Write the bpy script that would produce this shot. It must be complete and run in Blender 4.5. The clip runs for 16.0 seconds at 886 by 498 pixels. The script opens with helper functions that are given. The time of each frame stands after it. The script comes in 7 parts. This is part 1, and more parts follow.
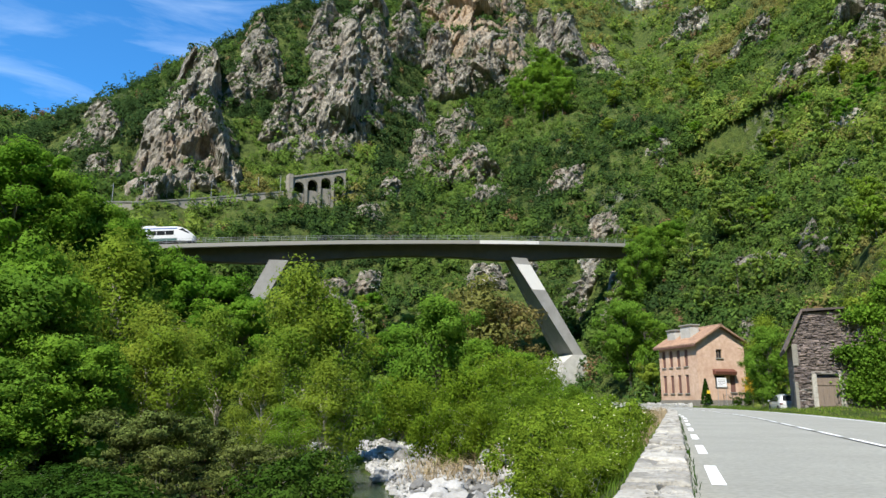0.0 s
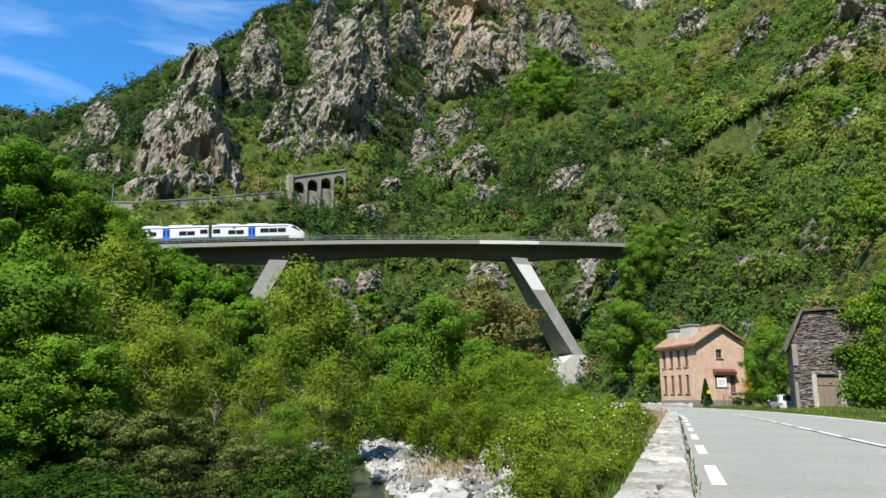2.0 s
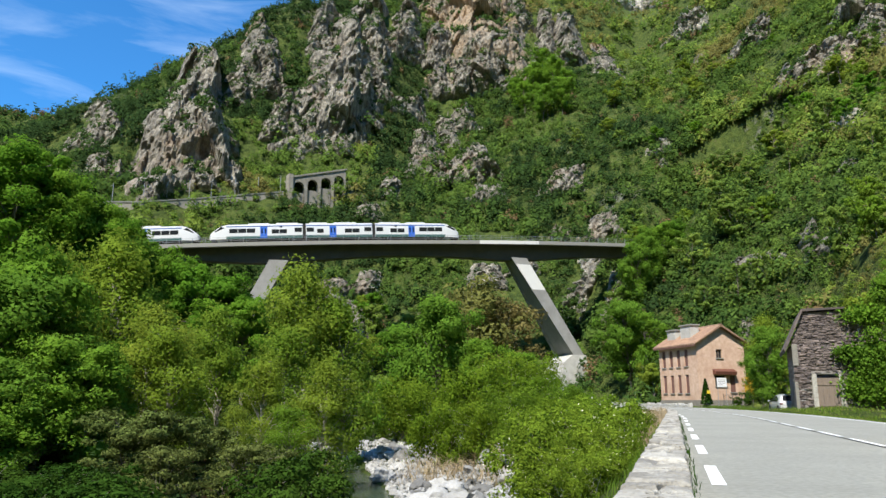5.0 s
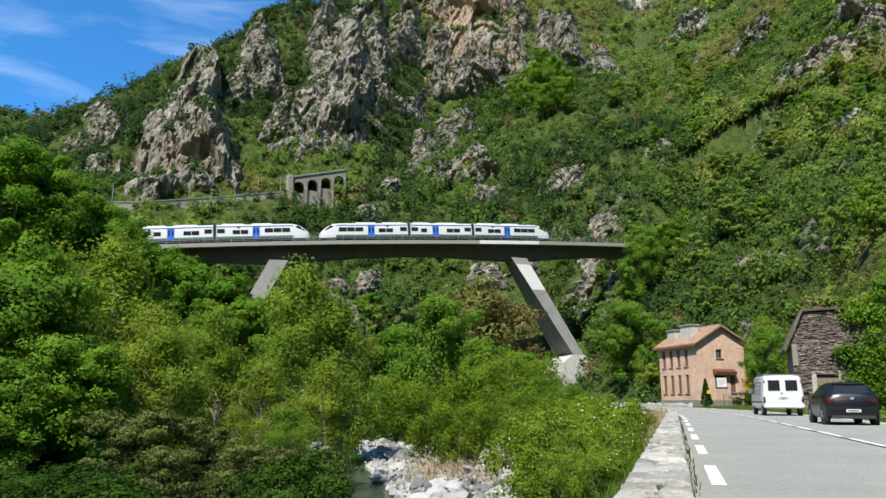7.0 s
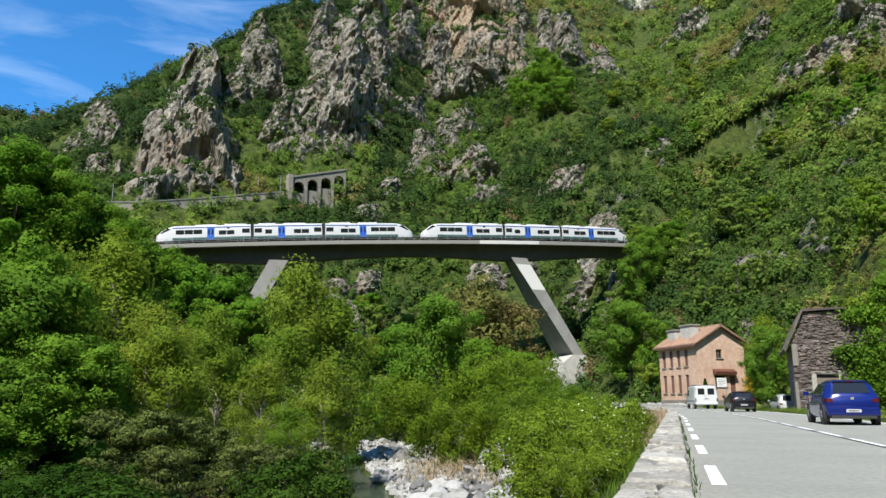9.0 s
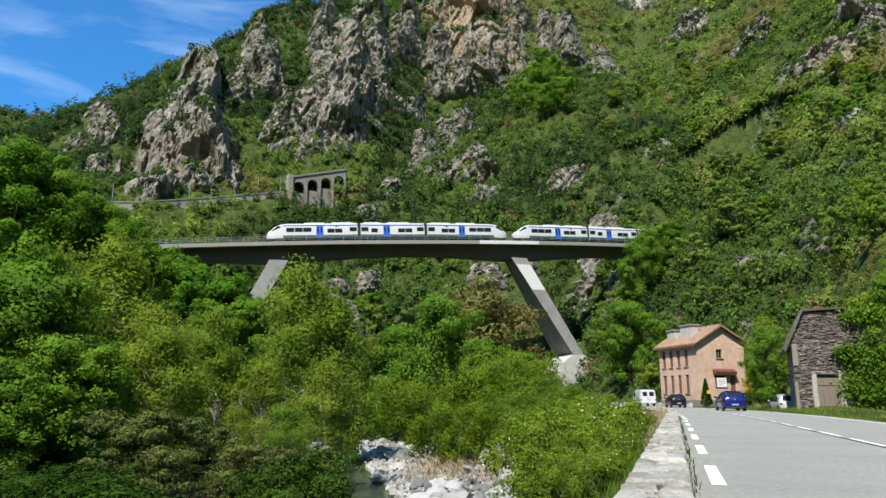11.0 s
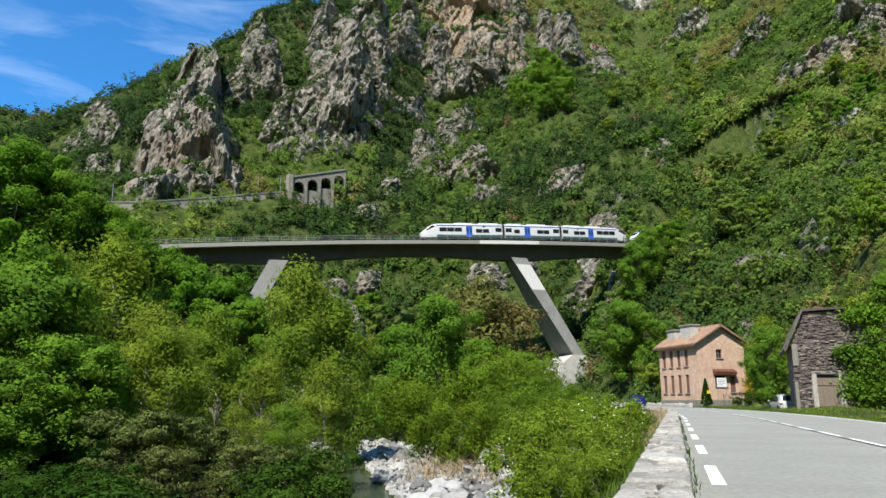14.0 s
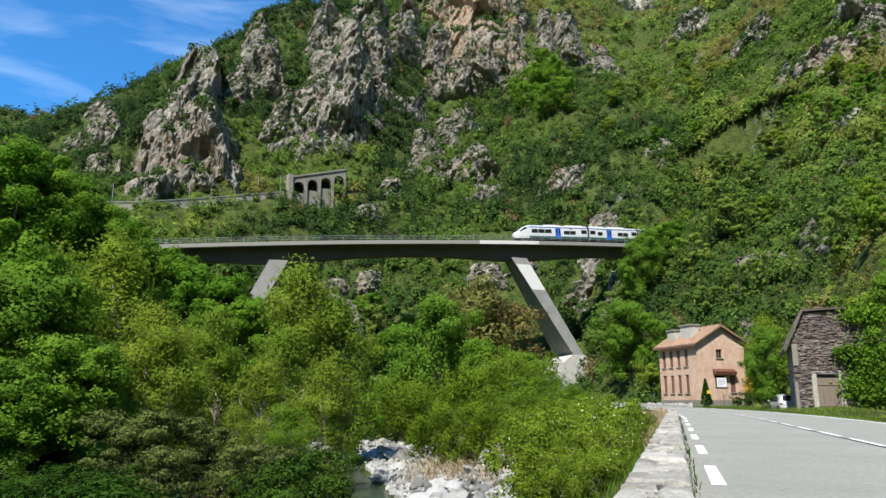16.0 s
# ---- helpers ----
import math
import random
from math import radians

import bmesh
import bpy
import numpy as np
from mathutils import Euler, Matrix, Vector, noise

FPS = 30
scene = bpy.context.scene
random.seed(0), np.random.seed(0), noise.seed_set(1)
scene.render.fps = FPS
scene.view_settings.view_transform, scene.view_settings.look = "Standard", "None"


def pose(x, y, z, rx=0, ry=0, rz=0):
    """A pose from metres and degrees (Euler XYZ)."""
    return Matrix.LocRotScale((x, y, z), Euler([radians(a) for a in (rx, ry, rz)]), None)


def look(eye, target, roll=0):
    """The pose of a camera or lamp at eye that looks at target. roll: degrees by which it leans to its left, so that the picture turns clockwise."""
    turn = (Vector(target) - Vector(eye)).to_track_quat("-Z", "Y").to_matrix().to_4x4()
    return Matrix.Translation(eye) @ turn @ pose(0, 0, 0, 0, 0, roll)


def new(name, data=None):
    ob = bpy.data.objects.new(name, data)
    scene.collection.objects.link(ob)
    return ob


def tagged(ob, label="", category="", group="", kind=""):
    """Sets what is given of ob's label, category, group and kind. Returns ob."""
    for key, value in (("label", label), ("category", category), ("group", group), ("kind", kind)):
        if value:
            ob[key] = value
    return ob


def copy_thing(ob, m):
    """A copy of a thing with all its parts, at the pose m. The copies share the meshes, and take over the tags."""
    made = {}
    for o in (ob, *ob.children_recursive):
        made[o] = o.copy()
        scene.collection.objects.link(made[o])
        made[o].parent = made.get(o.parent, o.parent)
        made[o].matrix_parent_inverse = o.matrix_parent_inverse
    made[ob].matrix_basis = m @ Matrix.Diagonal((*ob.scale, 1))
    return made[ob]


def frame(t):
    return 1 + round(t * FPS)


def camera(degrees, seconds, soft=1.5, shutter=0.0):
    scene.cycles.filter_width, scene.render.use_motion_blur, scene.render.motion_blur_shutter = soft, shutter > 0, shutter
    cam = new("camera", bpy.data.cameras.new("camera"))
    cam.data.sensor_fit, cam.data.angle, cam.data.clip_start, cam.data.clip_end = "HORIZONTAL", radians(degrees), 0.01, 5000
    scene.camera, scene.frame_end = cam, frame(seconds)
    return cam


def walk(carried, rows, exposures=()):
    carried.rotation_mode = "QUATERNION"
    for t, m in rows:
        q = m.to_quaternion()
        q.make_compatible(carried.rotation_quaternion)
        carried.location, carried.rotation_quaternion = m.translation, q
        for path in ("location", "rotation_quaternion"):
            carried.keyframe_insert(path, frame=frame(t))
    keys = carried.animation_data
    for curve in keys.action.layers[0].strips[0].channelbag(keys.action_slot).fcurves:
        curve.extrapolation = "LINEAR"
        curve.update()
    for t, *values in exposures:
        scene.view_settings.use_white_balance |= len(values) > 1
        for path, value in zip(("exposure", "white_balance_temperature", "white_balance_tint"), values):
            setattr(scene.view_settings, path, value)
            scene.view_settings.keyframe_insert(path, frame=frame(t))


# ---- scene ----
cam = camera(62.0, 16.0, soft=1.5)
EYE = 0.78
walk(cam, [(0.0, pose(0, 0, EYE, 101.563, 0, 0)), (16.0, pose(0, 0, EYE, 101.563, 0, 0))],
     exposures=[(0.0, 0.80), (4.0, 0.77), (7.0, 0.68), (9.0, 0.67), (12.0, 0.64), (16.0, 0.72)])

# ---------------------------------------------------------------- light
SUN_FROM = Vector((-0.27, -0.54, 0.80)).normalized()
sun_data = bpy.data.lights.new("sun", "SUN")
sun_data.energy, sun_data.angle, sun_data.color = 4.6, radians(0.53), (1.0, 0.95, 0.86)
sun = new("sun", sun_data)
sun.matrix_world = look(SUN_FROM * 100, (0, 0, 0))

world = bpy.data.worlds.new("sky")
scene.world = world
world.use_nodes = True
wn, wl = world.node_tree.nodes, world.node_tree.links
wn.clear()
sky = wn.new("ShaderNodeTexSky")
sky.sky_type, sky.sun_disc = "NISHITA", False
sky.sun_elevation = math.asin(SUN_FROM.z)
sky.sun_rotation = math.atan2(SUN_FROM.x, SUN_FROM.y)
sky.altitude, sky.air_density, sky.dust_density, sky.ozone_density = 500, 1.0, 0.2, 2.5
co = wn.new("ShaderNodeTexCoord")
mapn = wn.new("ShaderNodeMapping")
mapn.inputs["Scale"].default_value = (1.6, 1.6, 9.0)
mapn.inputs["Location"].default_value = (0.4, 0.0, 0.75)
mapn.inputs["Rotation"].default_value = (0.0, radians(12), 0.0)
cloud = wn.new("ShaderNodeTexNoise")
cloud.inputs["Scale"].default_value, cloud.inputs["Detail"].default_value = 2.1, 7.0
cloud.inputs["Roughness"].default_value, cloud.inputs["Distortion"].default_value = 0.55, 0.6
ramp = wn.new("ShaderNodeValToRGB")
ramp.color_ramp.elements[0].position, ramp.color_ramp.elements[1].position = 0.53, 0.90
ramp.color_ramp.elements[1].color = (0.32, 0.32, 0.32, 1)
tint = wn.new("ShaderNodeMix")
tint.data_type, tint.blend_type = "RGBA", "MULTIPLY"
tint.inputs["Factor"].default_value = 1.0
tint.inputs["B"].default_value = (0.27, 0.76, 1.10, 1)
mixc = wn.new("ShaderNodeMix")
mixc.data_type = "RGBA"
mixc.inputs["B"].default_value = (7.2, 8.2, 9.0, 1)
bg = wn.new("ShaderNodeBackground")
bg.inputs["Strength"].default_value = 0.13
wo = wn.new("ShaderNodeOutputWorld")
wl.new(co.outputs["Generated"], mapn.inputs["Vector"])
wl.new(mapn.outputs["Vector"], cloud.inputs["Vector"])
wl.new(cloud.outputs["Fac"], ramp.inputs["Fac"])
wl.new(sky.outputs["Color"], tint.inputs["A"])
wl.new(tint.outputs["Result"], mixc.inputs["A"])
wl.new(ramp.outputs["Color"], mixc.inputs["Factor"])
wl.new(mixc.outputs["Result"], bg.inputs["Color"])
wl.new(bg.outputs["Background"], wo.inputs["Surface"])


# ---------------------------------------------------------------- materials
def material(name, color, rough=0.8, metal=0.0, var=0.0, scale=3.0, var2=0.0, scale2=30.0, dark=None, bump=0.0, bump_scale=40.0, obj_var=0.0, isl_var=0.0,
             stretch=(1, 1, 1), spec=0.5, coat=0.0):
    """Principled surface; colour wanders between color and dark at two scales, with relief."""
    m = bpy.data.materials.new(name)
    m.use_nodes = True
    n, l = m.node_tree.nodes, m.node_tree.links
    b = n["Principled BSDF"]
    b.inputs["Roughness"].default_value, b.inputs["Metallic"].default_value = rough, metal
    b.inputs["Specular IOR Level"].default_value = spec
    b.inputs["Coat Weight"].default_value = coat
    dark = dark or tuple(c * 0.5 for c in color)
    out = None
    base = n.new("ShaderNodeRGB")
    base.outputs[0].default_value = (*color, 1)
    out = base.outputs[0]
    tc = n.new("ShaderNodeTexCoord")
    mp = n.new("ShaderNodeMapping")
    mp.inputs["Scale"].default_value = stretch
    l.new(tc.outputs["Object"], mp.inputs["Vector"])
    for amount, sc in ((var, scale), (var2, scale2)):
        if amount <= 0:
            continue
        t = n.new("ShaderNodeTexNoise")
        t.inputs["Scale"].default_value, t.inputs["Detail"].default_value, t.inputs["Roughness"].default_value = sc, 6, 0.6
        l.new(mp.outputs["Vector"], t.inputs["Vector"])
        r = n.new("ShaderNodeValToRGB")
        r.color_ramp.elements[0].position, r.color_ramp.elements[1].position = 0.38, 0.66
        r.color_ramp.elements[1].color = (amount, amount, amount, 1)
        l.new(t.outputs["Fac"], r.inputs["Fac"])
        mx = n.new("ShaderNodeMix")
        mx.data_type = "RGBA"
        mx.inputs["B"].default_value = (*dark, 1)
        l.new(out, mx.inputs["A"])
        l.new(r.outputs["Color"], mx.inputs["Factor"])
        out = mx.outputs["Result"]
    for amount, kind in ((obj_var, 0), (isl_var, 1)):
        if amount <= 0:
            continue
        o = n.new("ShaderNodeObjectInfo" if kind == 0 else "ShaderNodeNewGeometry")
        hsv = n.new("ShaderNodeHueSaturation")
        mr = n.new("ShaderNodeMapRange")
        mr.inputs["To Min"].default_value, mr.inputs["To Max"].default_value = 1 - amount, 1 + amount
        l.new(o.outputs["Random" if kind == 0 else "Random Per Island"], mr.inputs["Value"])
        l.new(mr.outputs["Result"], hsv.inputs["Value"])
        l.new(out, hsv.inputs["Color"])
        out = hsv.outputs["Color"]
    l.new(out, b.inputs["Base Color"])
    if bump > 0:
        t = n.new("ShaderNodeTexNoise")
        t.inputs["Scale"].default_value, t.inputs["Detail"].default_value = bump_scale, 8
        l.new(mp.outputs["Vector"], t.inputs["Vector"])
        bp = n.new("ShaderNodeBump")
        bp.inputs["Strength"].default_value, bp.inputs["Distance"].default_value = min(1.0, bump), 1.0 / bump_scale
        l.new(t.outputs["Fac"], bp.inputs["Height"])
        l.new(bp.outputs["Normal"], b.inputs["Normal"])
    return m


def leaf_material(name, stops, thin=0.4, source="object", isl=0.2):
    """Leaves: the colour is drawn from stops, once a tree (object) or once a shrub (the attribute tint); leaves let light through."""
    m = bpy.data.materials.new(name)
    m.use_nodes = True
    n, l = m.node_tree.nodes, m.node_tree.links
    n.clear()
    r = n.new("ShaderNodeValToRGB")
    els = r.color_ramp.elements
    for i, (p, c) in enumerate(stops):
        e = els[i] if i < 2 else els.new(p)
        e.position, e.color = p, (*c, 1)
    if source == "object":
        o = n.new("ShaderNodeObjectInfo")
        l.new(o.outputs["Random"], r.inputs["Fac"])
    else:
        o = n.new("ShaderNodeAttribute")
        o.attribute_name = "tint"
        l.new(o.outputs["Fac"], r.inputs["Fac"])
    g = n.new("ShaderNodeNewGeometry")
    hsv = n.new("ShaderNodeHueSaturation")
    mr = n.new("ShaderNodeMapRange")
    mr.inputs["To Min"].default_value, mr.inputs["To Max"].default_value = 1 - isl, 1 + isl
    l.new(g.outputs["Random Per Island"], mr.inputs["Value"])
    l.new(mr.outputs["Result"], hsv.inputs["Value"])
    l.new(r.outputs["Color"], hsv.inputs["Color"])
    d, t, mix, out = n.new("ShaderNodeBsdfDiffuse"), n.new("ShaderNodeBsdfTranslucent"), n.new("ShaderNodeMixShader"), n.new("ShaderNodeOutputMaterial")
    l.new(hsv.outputs["Color"], d.inputs["Color"])
    l.new(hsv.outputs["Color"], t.inputs["Color"])
    mix.inputs[0].default_value = thin
    l.new(d.outputs[0], mix.inputs[1])
    l.new(t.outputs[0], mix.inputs[2])
    l.new(mix.outputs[0], out.inputs["Surface"])
    return m


def ground_material():
    """Hillside: rock where the attribute rock says so, scrub, grass and earth elsewhere."""
    m = bpy.data.materials.new("hillside")
    m.use_nodes = True
    n, l = m.node_tree.nodes, m.node_tree.links
    b = n["Principled BSDF"]
    b.inputs["Roughness"].default_value = 0.95
    b.inputs["Specular IOR Level"].default_value = 0.15
    tc = n.new("ShaderNodeTexCoord")

    def tex(scale, detail=8, rough=0.62):
        t = n.new("ShaderNodeTexNoise")
        t.inputs["Scale"].default_value, t.inputs["Detail"].default_value, t.inputs["Roughness"].default_value = scale, detail, rough
        l.new(tc.outputs["Object"], t.inputs["Vector"])
        return t

    def ramp_of(t, stops):
        r = n.new("ShaderNodeValToRGB")
        for i, (p, c) in enumerate(stops):
            e = r.color_ramp.elements[i] if i < 2 else r.color_ramp.elements.new(p)
            e.position, e.color = p, (*c, 1)
        l.new(t.outputs["Fac"], r.inputs["Fac"])
        return r

    scrub = ramp_of(tex(0.45, 12, 0.78), [(0.34, (0.02, 0.032, 0.01)), (0.46, (0.05, 0.075, 0.017)), (0.56, (0.085, 0.115, 0.024)), (0.68, (0.12, 0.10, 0.055))])
    rock = ramp_of(tex(0.16, 10, 0.7), [(0.3, (0.10, 0.095, 0.09)), (0.48, (0.21, 0.20, 0.19)), (0.62, (0.30, 0.27, 0.24)), (0.72, (0.32, 0.24, 0.17))])
    a = n.new("ShaderNodeAttribute")
    a.attribute_name = "rock"
    t = tex(0.35, 8, 0.7)
    ad = n.new("ShaderNodeMath")
    ad.operation = "ADD"
    l.new(a.outputs["Fac"], ad.inputs[0])
    l.new(t.outputs["Fac"], ad.inputs[1])
    r = n.new("ShaderNodeMapRange")
    r.inputs["From Min"].default_value, r.inputs["From Max"].default_value = 0.95, 1.15
    l.new(ad.outputs[0], r.inputs["Value"])
    mx = n.new("ShaderNodeMix")
    mx.data_type = "RGBA"
    l.new(r.outputs["Result"], mx.inputs["Factor"])
    l.new(scrub.outputs["Color"], mx.inputs["A"])
    l.new(rock.outputs["Color"], mx.inputs["B"])
    l.new(mx.outputs["Result"], b.inputs["Base Color"])
    bp = n.new("ShaderNodeBump")
    bp.inputs["Strength"].default_value, bp.inputs["Distance"].default_value = 0.9, 1.6
    l.new(tex(0.5, 10, 0.7).outputs["Fac"], bp.inputs["Height"])
    l.new(bp.outputs["Normal"], b.inputs["Normal"])
    return m


def cliff_material(name="cliff_rock", rusty=0.56, tone=(0.26, 0.165, 0.095)):
    """Weathered limestone: grey, streaked dark downwards, rusty in places."""
    m = bpy.data.materials.new(name)
    m.use_nodes = True
    n, l = m.node_tree.nodes, m.node_tree.links
    b = n["Principled BSDF"]
    b.inputs["Roughness"].default_value = 0.92
    b.inputs["Specular IOR Level"].default_value = 0.2
    g = n.new("ShaderNodeNewGeometry")

    def tex(scale, stretch=(1, 1, 1), detail=9, rough=0.68):
        mp = n.new("ShaderNodeMapping")
        mp.inputs["Scale"].default_value = stretch
        mp.inputs["Rotation"].default_value = (0.0, 0.32, 0.0)
        l.new(g.outputs["Position"], mp.inputs["Vector"])
        t = n.new("ShaderNodeTexNoise")
        t.inputs["Scale"].default_value, t.inputs["Detail"].default_value, t.inputs["Roughness"].default_value = scale, detail, rough
        l.new(mp.outputs["Vector"], t.inputs["Vector"])
        return t

    r = n.new("ShaderNodeValToRGB")
    for i, (p, c) in enumerate([(0.34, (0.055, 0.053, 0.044)), (0.44, (0.155, 0.141, 0.115)), (0.53, (0.285, 0.261, 0.21)), (0.65, (0.51, 0.468, 0.385))]):
        e = r.color_ramp.elements[i] if i < 2 else r.color_ramp.elements.new(p)
        e.position, e.color = p, (*c, 1)
    l.new(tex(0.40, (1, 1, 0.5), 11, 0.78).outputs["Fac"], r.inputs["Fac"])
    rust = n.new("ShaderNodeMapRange")
    rust.inputs["From Min"].default_value, rust.inputs["From Max"].default_value = rusty, rusty + 0.16
    rust.inputs["To Max"].default_value = 0.75
    l.new(tex(0.035, (1, 1, 0.7), 5).outputs["Fac"], rust.inputs["Value"])
    m1 = n.new("ShaderNodeMix")
    m1.data_type = "RGBA"
    m1.inputs["B"].default_value = (*tone, 1)
    l.new(rust.outputs["Result"], m1.inputs["Factor"])
    l.new(r.outputs["Color"], m1.inputs["A"])
    lich = n.new("ShaderNodeMapRange")
    lich.inputs["From Min"].default_value, lich.inputs["From Max"].default_value = 0.57, 0.63
    lich.inputs["To Max"].default_value = 0.85
    l.new(tex(0.12, (1, 1, 0.6), 8, 0.75).outputs["Fac"], lich.inputs["Value"])
    m2 = n.new("ShaderNodeMix")
    m2.data_type = "RGBA"
    m2.inputs["B"].default_value = (0.045, 0.06, 0.025, 1)
    l.new(lich.outputs["Result"], m2.inputs["Factor"])
    l.new(m1.outputs["Result"], m2.inputs["A"])
    l.new(m2.outputs["Result"], b.inputs["Base Color"])
    bp = n.new("ShaderNodeBump")
    bp.inputs["Strength"].default_value, bp.inputs["Distance"].default_value = 1.0, 1.1
    l.new(tex(0.8, (1, 1, 0.6), 10, 0.72).outputs["Fac"], bp.inputs["Height"])
    l.new(bp.outputs["Normal"], b.inputs["Normal"])
    return m


M_GROUND, M_CLIFF = ground_material(), cliff_material()
M_PALE_CLIFF = cliff_material("pale_limestone", 0.40, (0.60, 0.56, 0.48))
M_OCHRE_CLIFF = cliff_material("ochre_cliff_rock", 0.42, (0.42, 0.30, 0.185))
M_ASPHALT = material("asphalt", (0.345, 0.342, 0.298), 0.9, var=0.45, scale=0.45, var2=0.8, scale2=14, dark=(0.205, 0.205, 0.175), bump=0.9, bump_scale=90, spec=0.3)
M_PAINT = material("road_paint", (0.80, 0.80, 0.78), 0.7, var=0.3, scale=8, dark=(0.5, 0.5, 0.5))
M_CONCRETE = material("weathered_concrete", (0.30, 0.295, 0.275), 0.9, var=0.5, scale=0.5, var2=0.3, scale2=6, dark=(0.17, 0.165, 0.15), bump=0.3, bump_scale=20)
# the shade under the deck overhang is put into the girder's colour
M_GIRDER = material("shade_dark_concrete", (0.125, 0.105, 0.078), 0.92, var=0.5, scale=0.4, var2=0.4, scale2=5, dark=(0.06, 0.055, 0.045), bump=0.3, bump_scale=20)
M_CURB = material("pale_concrete", (0.27, 0.262, 0.235), 0.9, var=0.4, scale=0.6, var2=0.3, scale2=8, dark=(0.27, 0.26, 0.23), bump=0.2, bump_scale=20)
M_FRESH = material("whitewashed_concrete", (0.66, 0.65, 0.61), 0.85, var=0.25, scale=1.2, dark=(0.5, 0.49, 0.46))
M_BLOCK = material("limewashed_block", (0.54, 0.53, 0.485), 0.9, var=0.7, scale=0.9, var2=0.3, scale2=5, dark=(0.36, 0.34, 0.30), bump=0.4, bump_scale=10)
M_STEEL = material("galvanised_steel", (0.42, 0.43, 0.44), 0.5, 0.7, var=0.3, scale=4)
M_RAIL = material("rail_steel", (0.16, 0.12, 0.10), 0.6, 0.6)
M_BALLAST = material("ballast", (0.24, 0.22, 0.20), 0.95, var=0.6, scale=2, var2=0.6, scale2=12, bump=0.8, bump_scale=12)
M_WHITE = material("white_train_paint", (0.66, 0.67, 0.67), 0.3, var=0.15, scale=0.7, dark=(0.55, 0.55, 0.52), spec=0.5)
M_BLUE = material("blue_train_paint", (0.03, 0.13, 0.55), 0.35)
M_STRIPE = material("blue_stripe", (0.05, 0.11, 0.36), 0.35)
M_GREEN = material("green_skirt_paint", (0.03, 0.105, 0.09), 0.45, var=0.3, scale=2)
M_GLASS = material("dark_glass", (0.018, 0.02, 0.024), 0.08, spec=0.6)
M_RUBBER = material("black_rubber", (0.025, 0.025, 0.026), 0.75, var=0.3, scale=6, dark=(0.05, 0.048, 0.045))
M_DARK = material("dark_underframe", (0.04, 0.038, 0.036), 0.8, var=0.4, scale=3, dark=(0.09, 0.075, 0.06))
M_VAN = material("white_van_paint", (0.62, 0.63, 0.63), 0.28, var=0.15, scale=1.5, dark=(0.52, 0.52, 0.50), coat=0.4)
M_BLACKCAR = material("black_car_paint", (0.009, 0.009, 0.012), 0.30, coat=0.15, spec=0.35)
M_BLUECAR = material("blue_car_paint", (0.007, 0.016, 0.15), 0.22, 0.2, coat=0.5)
M_RED = material("red_lens", (0.075, 0.005, 0.006), 0.25)
M_PLATE = material("number_plate", (0.52, 0.53, 0.54), 0.4)
M_GREY = material("grey_plastic", (0.13, 0.13, 0.135), 0.55)
M_ALLOY = material("wheel_alloy", (0.42, 0.42, 0.43), 0.35, 0.8)
M_RENDER = material("salmon_render", (0.66, 0.48, 0.36), 0.92, var=0.6, scale=0.55, var2=0.6, scale2=1.9, dark=(0.44, 0.27, 0.18), bump=0.25, bump_scale=25)
M_SHUTTER = material("faded_brown_shutter", (0.17, 0.085, 0.065), 0.8, var=0.3, scale=5)
M_TILE = material("terracotta_tile", (0.36, 0.225, 0.14), 0.92, var=0.85, scale=0.9, var2=0.5, scale2=5, dark=(0.17, 0.105, 0.075), obj_var=0.18, isl_var=0.2)
M_STONE = material("rubble_stone", (0.33, 0.30, 0.275), 0.95, var=0.5, scale=2.2, var2=0.35, scale2=14, dark=(0.18, 0.16, 0.14), bump=0.6, bump_scale=14, obj_var=0.28)
M_STONE_DARK = material("dark_schist_stone", (0.235, 0.188, 0.165), 0.95, var=0.75, scale=1.1, dark=(0.095, 0.078, 0.075), bump=0.6, bump_scale=12, obj_var=0.5, isl_var=0.55)
M_MORTAR = material("lime_mortar", (0.25, 0.23, 0.195), 0.97, var=0.5, scale=3, bump=0.6, bump_scale=20)
M_CAP = material("wall_cap_stone", (0.43, 0.41, 0.355), 0.95, var=0.75, scale=4, var2=0.55, scale2=24, dark=(0.20, 0.185, 0.155), bump=0.9, bump_scale=18, obj_var=0.27)
M_JOINT = material("pale_lime_joint", (0.27, 0.255, 0.215), 0.97, var=0.6, scale=3, var2=0.5, scale2=20, dark=(0.17, 0.16, 0.13), bump=0.7, bump_scale=18)
M_BOULDER = material("river_boulder", (0.255, 0.25, 0.235), 0.9, var=0.5, scale=1.2, var2=0.3, scale2=9, dark=(0.15, 0.145, 0.13), bump=0.5, bump_scale=9, obj_var=0.55, isl_var=0.3)
M_WOOD = material("weathered_wood", (0.22, 0.17, 0.13), 0.85, var=0.5, scale=3, stretch=(6, 6, 0.6), bump=0.4, bump_scale=30)
M_BARK = material("bark", (0.20, 0.17, 0.14), 0.95, var=0.5, scale=4, bump=0.7, bump_scale=14, stretch=(1, 1, 0.3))
M_PALEBARK = material("pale_bark", (0.36, 0.33, 0.28), 0.95, var=0.6, scale=4, bump=0.5, bump_scale=14, stretch=(1, 1, 0.3))
M_STRAW = material("dry_reed", (0.34, 0.26, 0.15), 0.9, isl_var=0.35)
M_GALLERY = material("gallery_masonry", (0.36, 0.33, 0.275), 0.95, var=0.5, scale=0.4, var2=0.4, scale2=2, dark=(0.15, 0.14, 0.12), bump=0.5, bump_scale=4)
M_SIGN = material("white_sign", (0.80, 0.80, 0.80), 0.5)
M_SIGNBAR = material("sign_print", (0.32, 0.30, 0.32), 0.6)
